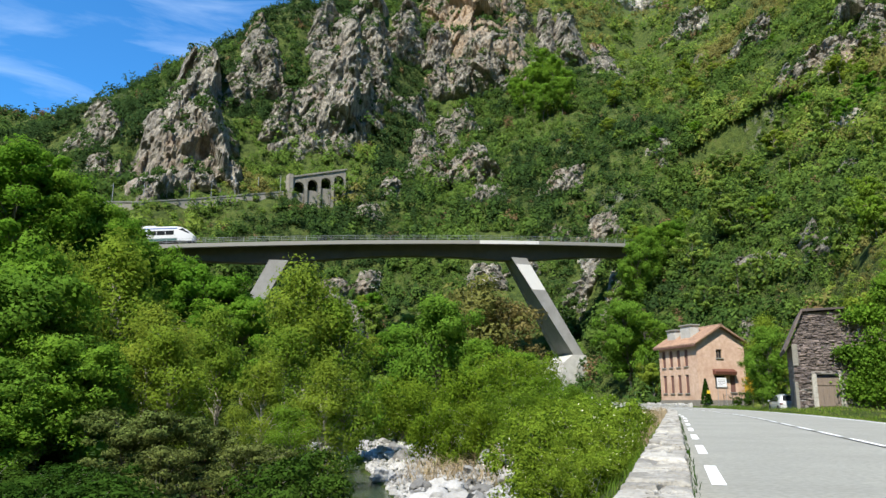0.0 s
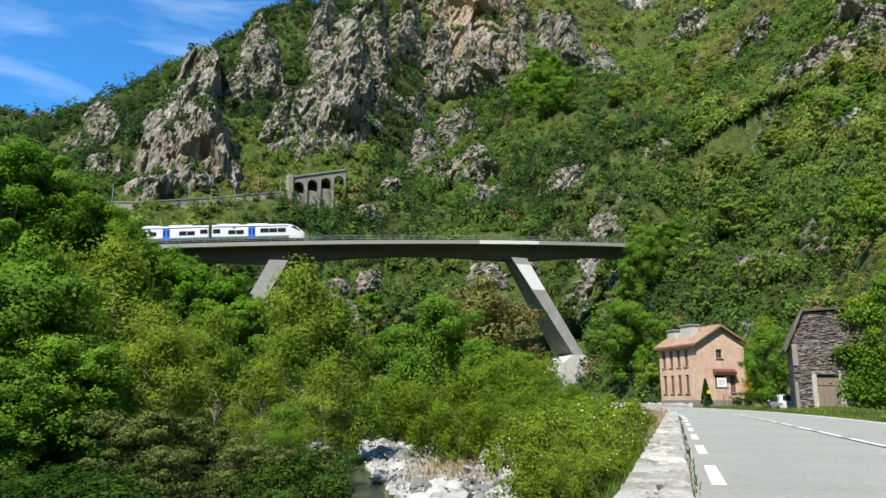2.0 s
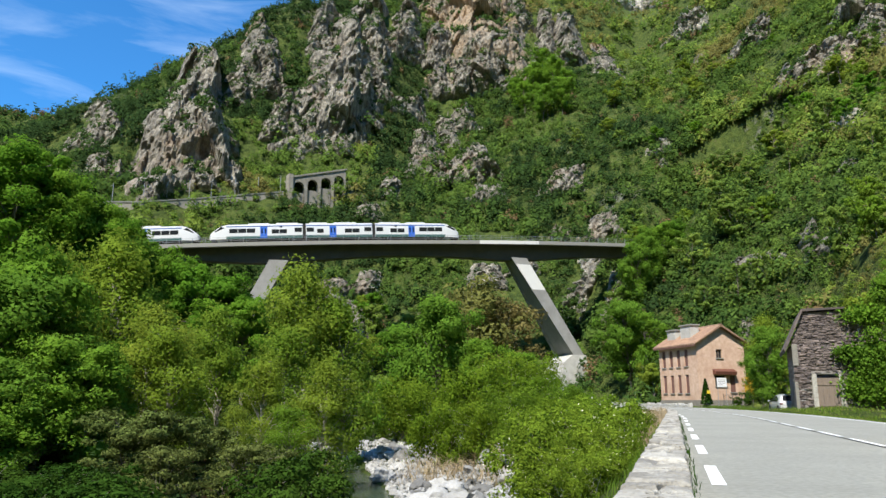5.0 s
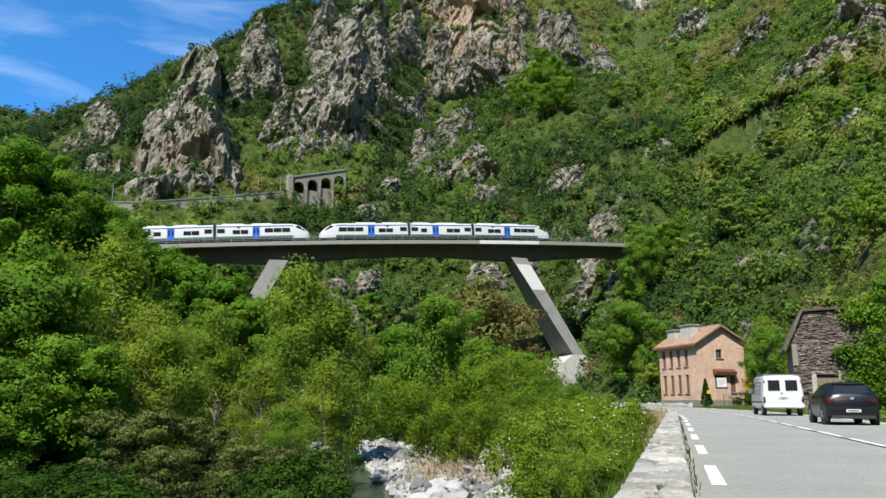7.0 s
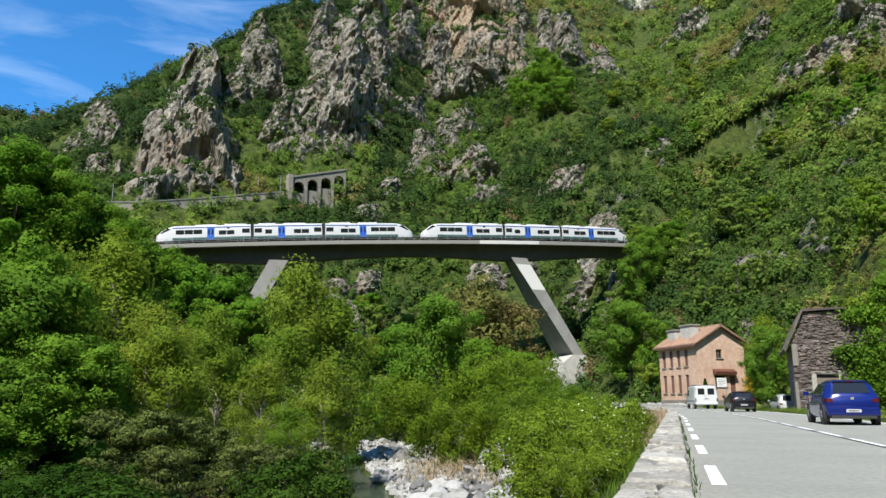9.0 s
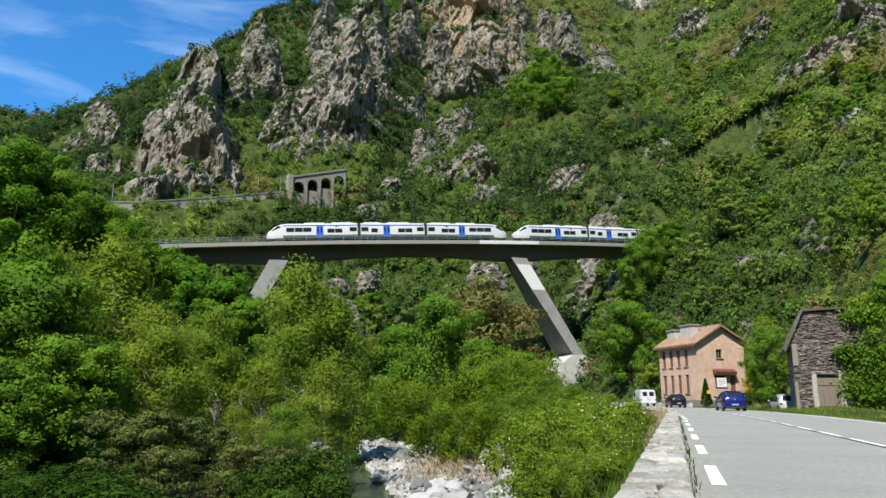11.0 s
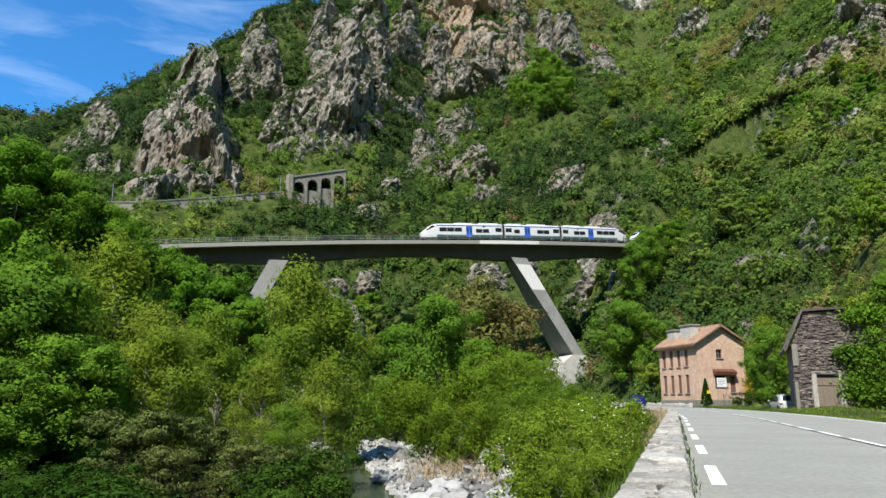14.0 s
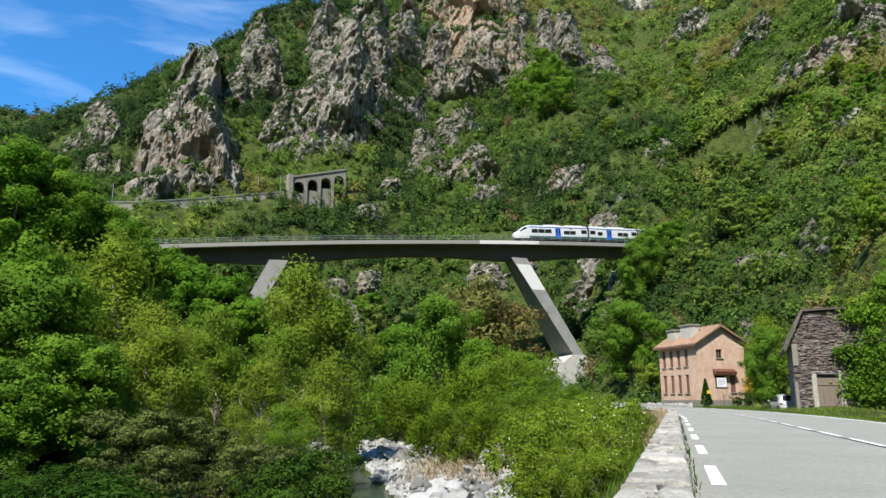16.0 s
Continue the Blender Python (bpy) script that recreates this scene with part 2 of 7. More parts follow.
M_GREENCAN = material("green_enamel", (0.03, 0.10, 0.05), 0.5)
M_YELLOW = material("yellow_sticker", (0.75, 0.55, 0.03), 0.6)
M_BRICKRED = material("red_shutter_box", (0.14, 0.05, 0.03), 0.7, var=0.4, scale=3)
L_BRIGHT = leaf_material("bright_leaves", [(0.0, (0.12, 0.24, 0.026)), (0.5, (0.175, 0.31, 0.032)), (1.0, (0.11, 0.215, 0.028))], 0.45)
L_SLOPE = leaf_material("slope_leaves", [(0.0, (0.125, 0.195, 0.04)), (0.35, (0.18, 0.27, 0.05)), (0.7, (0.23, 0.32, 0.06)), (1.0, (0.155, 0.25, 0.05))], 0.45, isl=0.3)
L_SPRING = leaf_material("spring_leaves", [(0.0, (0.205, 0.295, 0.033)), (0.5, (0.24, 0.305, 0.04)), (1.0, (0.165, 0.28, 0.03))], 0.5)
L_DEEP = leaf_material("deep_green_leaves", [(0.0, (0.115, 0.25, 0.024)), (0.6, (0.165, 0.31, 0.03)), (1.0, (0.125, 0.245, 0.028))], 0.5)
L_UNDER = leaf_material("undergrowth_leaves", [(0.0, (0.028, 0.07, 0.010)), (1.0, (0.052, 0.10, 0.014))], 0.3)
L_PINE = leaf_material("pine_needles", [(0.0, (0.098, 0.132, 0.034)), (1.0, (0.13, 0.15, 0.042))], 0.25, isl=0.45)
L_WILLOW = leaf_material("willow_leaves", [(0.0, (0.135, 0.24, 0.02)), (0.5, (0.185, 0.275, 0.025)), (1.0, (0.125, 0.225, 0.024))], 0.55, isl=0.35)
L_BUSH = leaf_material("olive_bush_leaves", [(0.0, (0.15, 0.235, 0.022)), (1.0, (0.20, 0.275, 0.028))], 0.45, isl=0.38)
L_BROWN = leaf_material("budding_twigs", [(0.0, (0.20, 0.17, 0.06)), (1.0, (0.16, 0.19, 0.045))], 0.4)
L_SCRUB = leaf_material("scrub_leaves", [(0.0, (0.04, 0.075, 0.024)), (0.25, (0.065, 0.12, 0.028)), (0.5, (0.11, 0.18, 0.036)), (0.72, (0.155, 0.24, 0.042)),
                                         (0.88, (0.23, 0.29, 0.055)), (0.97, (0.20, 0.135, 0.07))], 0.4, source="attr", isl=0.16)
L_GRASS = leaf_material("grass_blades", [(0.0, (0.095, 0.18, 0.020)), (0.7, (0.145, 0.23, 0.032)), (1.0, (0.26, 0.24, 0.09))], 0.4, source="attr", isl=0.3)
L_MEADOW = leaf_material("meadow_blades", [(0.0, (0.17, 0.26, 0.04)), (0.6, (0.25, 0.31, 0.06)), (1.0, (0.36, 0.32, 0.13))], 0.4, source="attr", isl=0.3)
L_FLOWER = material("white_blossom", (0.76, 0.75, 0.50), 0.8, isl_var=0.15)


# ---------------------------------------------------------------- mesh tools
def thing(name, label, category, group="", kind="", m=None):
    ob = new(name)
    ob.empty_display_size = 0.2
    if m is not None:
        ob.matrix_basis = m
    return tagged(ob, label, category, group, kind)


def part(name, bm, mat, parent=None, label="", smooth=0):
    me = bpy.data.meshes.new(name)
    bmesh.ops.recalc_face_normals(bm, faces=bm.faces)
    bm.to_mesh(me)
    bm.free()
    me.materials.append(mat)
    if smooth:
        me.polygons.foreach_set("use_smooth", [True] * len(me.polygons))
        me.set_sharp_from_angle(angle=radians(smooth))
    ob = new(name, me)
    ob.parent = parent
    return tagged(ob, label)


def raw_mesh(name, verts, faces, mat, smooth=False):
    """A mesh from numpy arrays; faces is an (n, 3) or (n, 4) array."""
    me = bpy.data.meshes.new(name)
    faces = np.asarray(faces, np.int32)
    k = faces.shape[1]
    me.vertices.add(len(verts))
    me.vertices.foreach_set("co", np.asarray(verts, np.float32).ravel())
    me.loops.add(faces.size)
    me.loops.foreach_set("vertex_index", faces.ravel())
    me.polygons.add(len(faces))
    me.polygons.foreach_set("loop_start", np.arange(0, faces.size, k, dtype=np.int32))
    me.polygons.foreach_set("use_smooth", np.full(len(faces), smooth))
    me.update(calc_edges=True)
    me.materials.append(mat)
    return me


def rounded(me, normals):
    """Give the leaves of a bush the normals of its rounded outline."""
    at = me.attributes.new("custom_normal", "FLOAT_VECTOR", "POINT")
    n = np.asarray(normals, np.float32)
    n = n / (np.linalg.norm(n, axis=1)[:, None] + 1e-9)
    at.data.foreach_set("vector", n.ravel())


def box(bm, x0, x1, y0, y1, z0, z1, bevel=0.0):
    """A box between those limits, its edges rounded by bevel."""
    m = Matrix.LocRotScale(((x0 + x1) / 2, (y0 + y1) / 2, (z0 + z1) / 2), None, (x1 - x0, y1 - y0, z1 - z0))
    r = bmesh.ops.create_cube(bm, size=1, matrix=m)
    if bevel:
        edges = list({e for v in r["verts"] for e in v.link_edges})
        bmesh.ops.bevel(bm, geom=edges, offset=bevel, segments=2, affect="EDGES", profile=0.7)
    return bm


def boxes(*limits, bevel=0.0):
    bm = bmesh.new()
    for b in limits:
        box(bm, *b, bevel=bevel)
    return bm


def cyl(bm, p, q, r0, r1=None, seg=12):
    p, q = Vector(p), Vector(q)
    d = q - p
    m = Matrix.Translation((p + q) / 2) @ d.to_track_quat("Z", "Y").to_matrix().to_4x4()
    bmesh.ops.create_cone(bm, cap_ends=True, segments=seg, radius1=r0, radius2=r0 if r1 is None else r1, depth=d.length, matrix=m)
    return bm


def loft(rings, closed=True, caps=True):
    """A skin over rings of equally many points."""
    bm = bmesh.new()
    rows = [[bm.verts.new(p) for p in ring] for ring in rings]
    n = len(rows[0])
    for a, b in zip(rows, rows[1:]):
        for i in range(n if closed else n - 1):
            j = (i + 1) % n
            bm.faces.new((a[i], a[j], b[j], b[i]))
    if caps:
        bm.faces.new(rows[0])
        bm.faces.new(rows[-1])
    return bm


def hashed(i, j, k, seed):
    h = (i * 374761393 + j * 668265263 + k * 2147483647 + seed * 1274126177) & 0xFFFFFFFF
    h = ((h ^ (h >> 13)) * 1274126177) & 0xFFFFFFFF
    h = ((h ^ (h >> 16)) * 2246822519) & 0xFFFFFFFF
    return ((h ^ (h >> 15)) & 0xFFFFFF) / float(0xFFFFFF)


def vnoise(x, y, z, seed=0):
    """Smooth value noise in 0..1 at arrays of points."""
    i, j, k = (np.floor(a).astype(np.int64) for a in (x, y, z))
    u, v, w = ((a - b) for a, b in ((x, i), (y, j), (z, k)))
    u, v, w = (a * a * (3 - 2 * a) for a in (u, v, w))
    out = 0
    for di in (0, 1):
        for dj in (0, 1):
            for dk in (0, 1):
                f = (u if di else 1 - u) * (v if dj else 1 - v) * (w if dk else 1 - w)
                out = out + f * hashed(i + di, j + dj, k + dk, seed)
    return out


def fbm(x, y, z, octaves=5, seed=0, ridged=False):
    out, amp, total = 0, 1.0, 0
    for o in range(octaves):
        v = vnoise(x * 2 ** o + 17 * o, y * 2 ** o - 9 * o, z * 2 ** o + 5 * o, seed + o)
        v = 1 - np.abs(2 * v - 1) if ridged else v
        out, total, amp = out + amp * v, total + amp, amp * 0.5
    return out / total


# ---------------------------------------------------------------- the plan: road, track, land
ROAD_AZ, BEND, BEND_END, BEND_R = radians(17.15), 33.0, 125.0, 230.0
_u = np.linspace(-140, 260, 4001)
_a = ROAD_AZ - np.clip(_u - BEND, 0, BEND_END - BEND) / BEND_R
_x = np.concatenate([[0], np.cumsum(np.sin((_a[1:] + _a[:-1]) / 2) * 0.1)])
_y = np.concatenate([[0], np.cumsum(np.cos((_a[1:] + _a[:-1]) / 2) * 0.1)])
_x, _y = _x - np.interp(0, _u, _x), _y - np.interp(0, _u, _y)


def road(u, lat):
    """The point u metres along the road from the camera's foot, lat metres to the right of it; and the bearing there."""
    a = ROAD_AZ - np.clip(np.asarray(u, float) - BEND, 0, BEND_END - BEND) / BEND_R
    return np.interp(u, _u, _x) + lat * np.cos(a), np.interp(u, _u, _y) - lat * np.sin(a), a


def road_uv(X, Y):
    """How far along the road, and how far to its right, points lie."""
    X, Y = np.asarray(X, float), np.asarray(Y, float)
    u = X * math.sin(ROAD_AZ) + Y * math.cos(ROAD_AZ)
    for _ in range(6):
        px, py, a = road(u, 0.0)
        u = np.clip(u + (X - px) * np.sin(a) + (Y - py) * np.cos(a), -140, 260)
    px, py, a = road(u, 0.0)
    return u, (X - px) * np.cos(a) - (Y - py) * np.sin(a)


TX, TY, TH, TK, TZ, TG = -56.496, 142.361, 0.1043, 0.0032, 29.43 + EYE, 0.0586


def track(s, off=0.0, up=0.0):
    """A point of the railway s metres along the bridge, off metres towards the road side, up metres above the deck."""
    a = TH + TK * s
    return Vector((TX + (math.sin(a) - math.sin(TH)) / TK + off * math.sin(a), TY - (math.cos(a) - math.cos(TH)) / TK - off * math.cos(a), TZ + TG * s + up))


RIVER = [(-34, -60), (-15, -10), (-8, 15), (-4, 30), (-2, 40), (-6, 60), (-9, 80), (-10, 100), (-4, 125), (6, 150), (30, 190)]
BEARINGS = [-60, -40, -31.7, -22.8, -12.6, -8.5, 0, 9.65, 16.1, 22.1, 31.7, 40, 60]
PROFILES = [
    [(120, 20), (260, 90), (420, 140), (900, 200)],
    [(150, 20), (260, 70), (420, 118), (600, 150), (900, 180)],
    [(200, 40), (300, 85), (420, 135), (470, 136), (700, 128)],
    [(150, 14), (190, 38), (222, 60), (230, 61), (240, 77), (270, 100), (340, 138), (420, 125), (700, 100)],
    [(150, 8), (175, 22), (205, 45), (226, 65), (234, 66), (262, 96), (285, 134), (310, 164), (330, 181), (420, 187), (700, 150)],
    [(150, 5), (180, 20), (215, 48), (232, 66), (262, 92), (285, 126), (310, 158), (335, 182), (420, 236), (500, 300), (700, 330), (900, 340)],
    [(140, -2), (165, 7), (200, 41), (250, 72), (262, 76), (300, 110), (325, 140), (350, 178), (400, 222), (450, 285), (600, 360), (900, 400)],
    [(146, -1.5), (168, 0.5), (188, 24), (203, 40), (300, 121), (330, 150), (380, 200), (430, 253), (600, 370), (900, 560), (1200, 740)],
    [(118, -1), (134, 6), (152, 18), (172, 32), (260, 92), (400, 184), (450, 224), (520, 220), (800, 440), (1200, 735)],
    [(113, 0), (124, 10), (152, 32), (230, 81), (360, 175), (450, 262), (600, 320), (1200, 690)],
    [(54, 0), (66, 6), (110, 23), (200, 79), (320, 185), (420, 268), (600, 380)],
    [(40, 0), (60, 8), (110, 30), (200, 88), (320, 190), (420, 270), (600, 380)],
    [(30, 0), (60, 20), (110, 50), (200, 100), (320, 190), (420, 270), (600, 380)],
]


def land(X, Y, rough=True):
    """The height of the land at points, and how rocky it is there."""
    X, Y = np.asarray(X, float), np.asarray(Y, float)
    r, az = np.hypot(X, Y), np.degrees(np.arctan2(X, Y))
    # river bed and its banks
    rx, ry = np.array([p[0] for p in RIVER], float), np.array([p[1] for p in RIVER], float)
    off = X - np.interp(Y, ry, rx)
    d = np.abs(off)
    bed = -4.6 + np.where(off < 0, np.clip(d - 5, 0, 4) * 0.15 + np.clip(d - 9, 0, 400) * 0.1, np.clip(d - 7, 0, 400) * 0.62)
    bed = bed - 0.9 * np.exp(-((off + 2.3) / 1.7) ** 2)
    u, lat = road_uv(X, Y)
    shelf = np.clip(-0.35 - np.clip(-lat - 0.4, 0, 100) * 0.75, -6, 0)
    shelf = np.where((lat > -0.6) & (lat < 9), -0.12, shelf)
    base = np.where(off > 0, np.maximum(np.minimum(bed, -0.12), np.where(d > 3, shelf, -9)), bed)
    base = np.minimum(base, np.where(off > 0, 1.0, 9.0 + 0.2 * np.clip(d, 0, 60)))
    # the wooded spur and the mountain sides
    spur = (-X - 26) * 0.70 - np.abs(Y - 98) * 0.42
    spur = np.minimum(spur, 40 + 0.1 * d)
    spur = np.where(Y < -20, -50, spur)
    cols = np.stack([np.interp(r, [p[0] for p in pr], [p[1] for p in pr]) - np.clip(pr[0][0] - r, 0, 1e4) * 0.9 for pr in PROFILES])
    b = np.clip(az, BEARINGS[0], BEARINGS[-1])
    idx = np.clip(np.searchsorted(BEARINGS, b) - 1, 0, len(BEARINGS) - 2)
    b0, b1 = np.array(BEARINGS)[idx], np.array(BEARINGS)[idx + 1]
    f = (b - b0) / (b1 - b0)
    f = 0.5 * f + 0.5 * f * f * (3 - 2 * f)
    flat = idx.ravel()
    n = np.arange(flat.size)
    c = cols.reshape(len(PROFILES), -1)
    hill = ((1 - f.ravel()) * c[flat, n] + f.ravel() * c[flat + 1, n]).reshape(r.shape) + EYE
    hill = np.where(np.abs(az) > 100, -20 + np.clip(r - 120, 0, 1e4) * 0.5, hill)
    far = np.clip((r - 95) / 120, 0, 1)
    rock = np.zeros_like(r)
    if rough:
        q = fbm(X / 60, Y / 60, hill / 60, 5, 3, ridged=True) - 0.55
        q2 = fbm(X / 16, Y / 16, hill / 22, 4, 9, ridged=True) - 0.55
        # cuttings, keep the bridge ends and the railway ledge smooth
        hill = hill + far * (q * np.clip(r * 0.075, 0, 26) + q2 * 5.0)
        spur = spur + (fbm(X / 14, Y / 14, 0 * X, 4, 21) - 0.5) * 4
        base = base + np.where((lat > -0.8) & (lat < 8), 0, (fbm(X / 5, Y / 5, 0 * X, 4, 31) - 0.5) * np.clip(d * 0.1, 0.5, 1.2))
        rock = np.clip(fbm(X / 45, Y / 45, hill / 30, 4, 41) * 1.3 - 0.46, 0, 1) * far
    h = np.maximum(np.maximum(base, hill), spur)
    # the railway runs on a bank before the bridge and in a cutting behind it
    for lo, hi in ((-100, -12), (108, 136)):
        for t in np.arange(lo, hi + 0.1, 3.0):
            a = TH + TK * t
            q = np.hypot(X - TX - (np.sin(a) - np.sin(TH)) / TK, Y - TY + (np.cos(a) - np.cos(TH)) / TK)
            near = q < 26
            z = TZ + TG * t - 0.35
            h = np.where(near, np.clip(h, z - np.clip(q - 4, 0, 90) * 0.9 if lo < 0 else -99, z + np.clip(q - 4, 0, 90) * 1.4), h)
    return h, np.where(hill >= h - 0.01, rock, 0.0)


def height(x, y):
    return float(land(np.array([x]), np.array([y]))[0][0])


def build_land():
    az = np.concatenate([np.linspace(-180, -45, 46)[:-1], np.linspace(-45, -34, 28)[:-1], np.linspace(-34, 35, 320), np.linspace(35, 45, 26)[1:], np.linspace(45, 180, 46)[1:]])
    r = np.concatenate([np.geomspace(0.5, 60, 90)[:-1], np.linspace(60, 150, 75)[:-1], np.linspace(150, 460, 165)[:-1], np.geomspace(460, 2500, 45)])
    A, R = np.meshgrid(np.radians(az), r, indexing="ij")
    X, Y = R * np.sin(A), R * np.cos(A)
    Z, rock = land(X, Y)
    na, nr = A.shape
    verts = np.stack([X, Y, Z], -1).reshape(-1, 3)
    i, j = np.meshgrid(np.arange(na - 1), np.arange(nr - 1), indexing="ij")
    v = (i * nr + j).ravel()
    faces = np.stack([v, v + 1, v + nr + 1, v + nr], -1)
    me = raw_mesh("ground", verts, faces, M_GROUND, smooth=True)
    at = me.attributes.new("rock", "FLOAT", "POINT")
    at.data.foreach_set("value", rock.ravel().astype(np.float32))
    ob = new("ground", me)
    tagged(ob, "steep rocky gorge slopes with scrub, grass and grey outcrops", "ground", kind="structure")
    return ob


build_land()


# ---------------------------------------------------------------- road
def strip(u0, u1, l0, l1, z, step=2.0, crown=0.0):
    """A band of road surface between two offsets."""
    us = np.arange(u0, u1 + 0.01, step)
    bm = bmesh.new()
    rows = []
    for u in us:
        row = []
        for lat in (l0, (l0 + l1) / 2, l1):
            x, y, a = road(u, lat)
            row.append(bm.verts.new((float(x), float(y), z + (crown if lat == (l0 + l1) / 2 else 0))))
        rows.append(row)
    for a, b in zip(rows, rows[1:]):
        for i in (0, 1):
            bm.faces.new((a[i], a[i + 1], b[i + 1], b[i]))
    return bm


def build_road():
    rd = part("road", strip(-140, 215, 0.055, 7.0, 0.0), M_ASPHALT)
    tagged(rd, "grey asphalt country road with worn white lines", "road", kind="structure")
    u = -17.9
    while u < 120:
        part("edge_dash", strip(u, u + 2.16, 0.28, 0.415, 0.005, 0.54), M_PAINT, rd)
        u += 4.25
    u = -20.75
    while u < 130:
        part("centre_dash", strip(u, u + 2.6, 3.335, 3.445, 0.005, 0.65), M_PAINT, rd)
        u += 3.55
    part("edge_line", strip(-60, 120, 6.62, 6.74, 0.005, 2.0), M_PAINT, rd)
    seam = part("tar_seam", strip(-20, 110, 3.262, 3.325, 0.004, 2.0), M_RUBBER, rd)
    return rd


build_road()


# ---------------------------------------------------------------- bridge
def section(s, outline):
    return [track(s, off, up) for off, up in outline]


def girder_depth(s):
    d = 2.9
    for c in (23.5, 74.0):
        d += 1.15 * math.exp(-((s - c) / 13.0) ** 2)
    return d


def build_bridge():
    br = thing("railway_bridge", "long weathered concrete railway bridge on two raking struts over the gorge", "bridge", m=Matrix.Identity(4))
    S0, S1 = -14.0, 112.0
    ss = np.linspace(S0, S1, 64)
    slab = [(-2.9, -0.2), (2.9, -0.2), (2.95, -0.4), (1.8, -0.75), (-1.8, -0.75), (-2.95, -0.4)]
    part("deck_slab", loft([section(s, slab) for s in ss]), M_CONCRETE, br)
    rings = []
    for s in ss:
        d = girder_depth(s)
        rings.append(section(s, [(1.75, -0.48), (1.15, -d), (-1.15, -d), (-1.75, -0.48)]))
    part("box_girder", loft(rings), M_GIRDER, br, "mottled concrete box girder, coloured dark for the shade under the deck")
    for side, nm in ((1, "edge_beam"), (-1, "edge_beam")):
        prof = [(side * 2.9, -0.10), (side * 3.2, -0.10), (side * 3.22, -0.86), (side * 2.95, -0.86)]
        part(nm, loft([section(s, prof) for s in ss]), M_CURB, br, "pale concrete edge beam")
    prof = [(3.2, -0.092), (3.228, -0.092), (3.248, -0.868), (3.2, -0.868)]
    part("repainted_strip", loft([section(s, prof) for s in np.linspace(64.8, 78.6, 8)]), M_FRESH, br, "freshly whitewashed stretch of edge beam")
    part("ballast_bed", loft([section(s, [(-2.1, -0.2), (2.1, -0.2), (1.5, 0.22), (-1.5, 0.22)]) for s in np.linspace(-100, 190, 90)]), M_BALLAST, br, "grey ballast under the track")
    for off in (-0.75, 0.75):
        part("rail", loft([section(s, [(off - 0.05, 0.22), (off + 0.05, 0.22), (off + 0.035, 0.36), (off - 0.035, 0.36)]) for s in np.linspace(-100, 190, 90)]), M_RAIL, br)
    # hand rails
    for side in (1, -1):
        for h in (0.25, 0.58, 0.92):
            part("hand_rail", loft([section(s, [(side * 3.02, h), (side * 3.06, h), (side * 3.06, h + 0.045), (side * 3.02, h + 0.045)]) for s in np.linspace(S0 + 14, S1 - 3, 50)]), M_STEEL, br)
        for s in np.arange(S0 + 14.2, S1 - 3, 2.4):
            p = track(s, side * 3.04, -0.12)
            bm = bmesh.new()
            cyl(bm, p, p + Vector((0, 0, 1.1)), 0.045, seg=6)
            part("rail_post", bm, M_STEEL, br)
    # struts
    for top, foot, zt, zf, w0, w1, t0, t1 in ((23.6, 12.6, -3.6, 5.0 + EYE, 2.0, 3.2, 3.3, 2.5), (74.5, 87.3, -3.6, 9.3 + EYE, 2.0, 3.9, 3.3, 2.2)):
        rings = []
        for f in np.linspace(0, 1, 7):
            s, w, t = top + (foot - top) * f, w0 + (w1 - w0) * f, t0 + (t1 - t0) * f
            zz = (TZ + TG * top + zt) * (1 - f) + zf * f
            ring = []
            for off, ds in ((w, -t / 2), (w, t / 2), (-w, t / 2), (-w, -t / 2)):
                p = track(s + ds, off)
                ring.append(Vector((p.x, p.y, zz)))
            rings.append(ring)
        strut = part("strut", loft(rings), M_CONCRETE, br, "raking concrete strut, wider towards its foot")
        # raised border along the sides of the inner face
        inner = -1 if foot > top else 1
        for side in (1, -1):
            rr = []
            for f in np.linspace(0, 1, 7):
                s, w, t = top + (foot - top) * f, w0 + (w1 - w0) * f, t0 + (t1 - t0) * f
                zz = (TZ + TG * top + zt) * (1 - f) + zf * f
                ring = []
                for o, ds in ((w + 0.012, inner * (t / 2 + 0.38)), (w + 0.012, inner * (t / 2 - 0.1)), (w - 0.5, inner * (t / 2 - 0.1)), (w - 0.5, inner * (t / 2 + 0.38))):
                    p = track(s + ds, side * o)
                    ring.append(Vector((p.x, p.y, zz)))
                rr.append(ring)
            part("strut_flange", loft(rr), M_CONCRETE, strut)
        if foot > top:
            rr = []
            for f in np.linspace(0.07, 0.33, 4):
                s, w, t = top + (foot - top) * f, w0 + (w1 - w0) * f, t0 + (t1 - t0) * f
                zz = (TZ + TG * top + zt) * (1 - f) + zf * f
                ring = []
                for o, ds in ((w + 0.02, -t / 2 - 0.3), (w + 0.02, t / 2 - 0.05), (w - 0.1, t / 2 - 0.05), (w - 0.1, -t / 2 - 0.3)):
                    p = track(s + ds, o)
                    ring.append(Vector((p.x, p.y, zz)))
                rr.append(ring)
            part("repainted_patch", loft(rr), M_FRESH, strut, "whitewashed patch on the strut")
            rings = []
            for z, w, a, b in ((-2.0, 4.3, -4.6, 1.9), (zf - 3.6, 4.2, -4.5, 1.8), (zf - 1.5, 4.15, -4.1, 1.7), (zf + 0.15, 4.0, -1.8, 1.5)):
                rings.append([Vector((*track(foot + ds, off).xy, z)) for off, ds in ((w, a), (w, b), (-w, b), (-w, a))])
            part("footing_block", loft(rings), M_BLOCK, br, "limewashed masonry footing block")
    # abutment
    rings = []
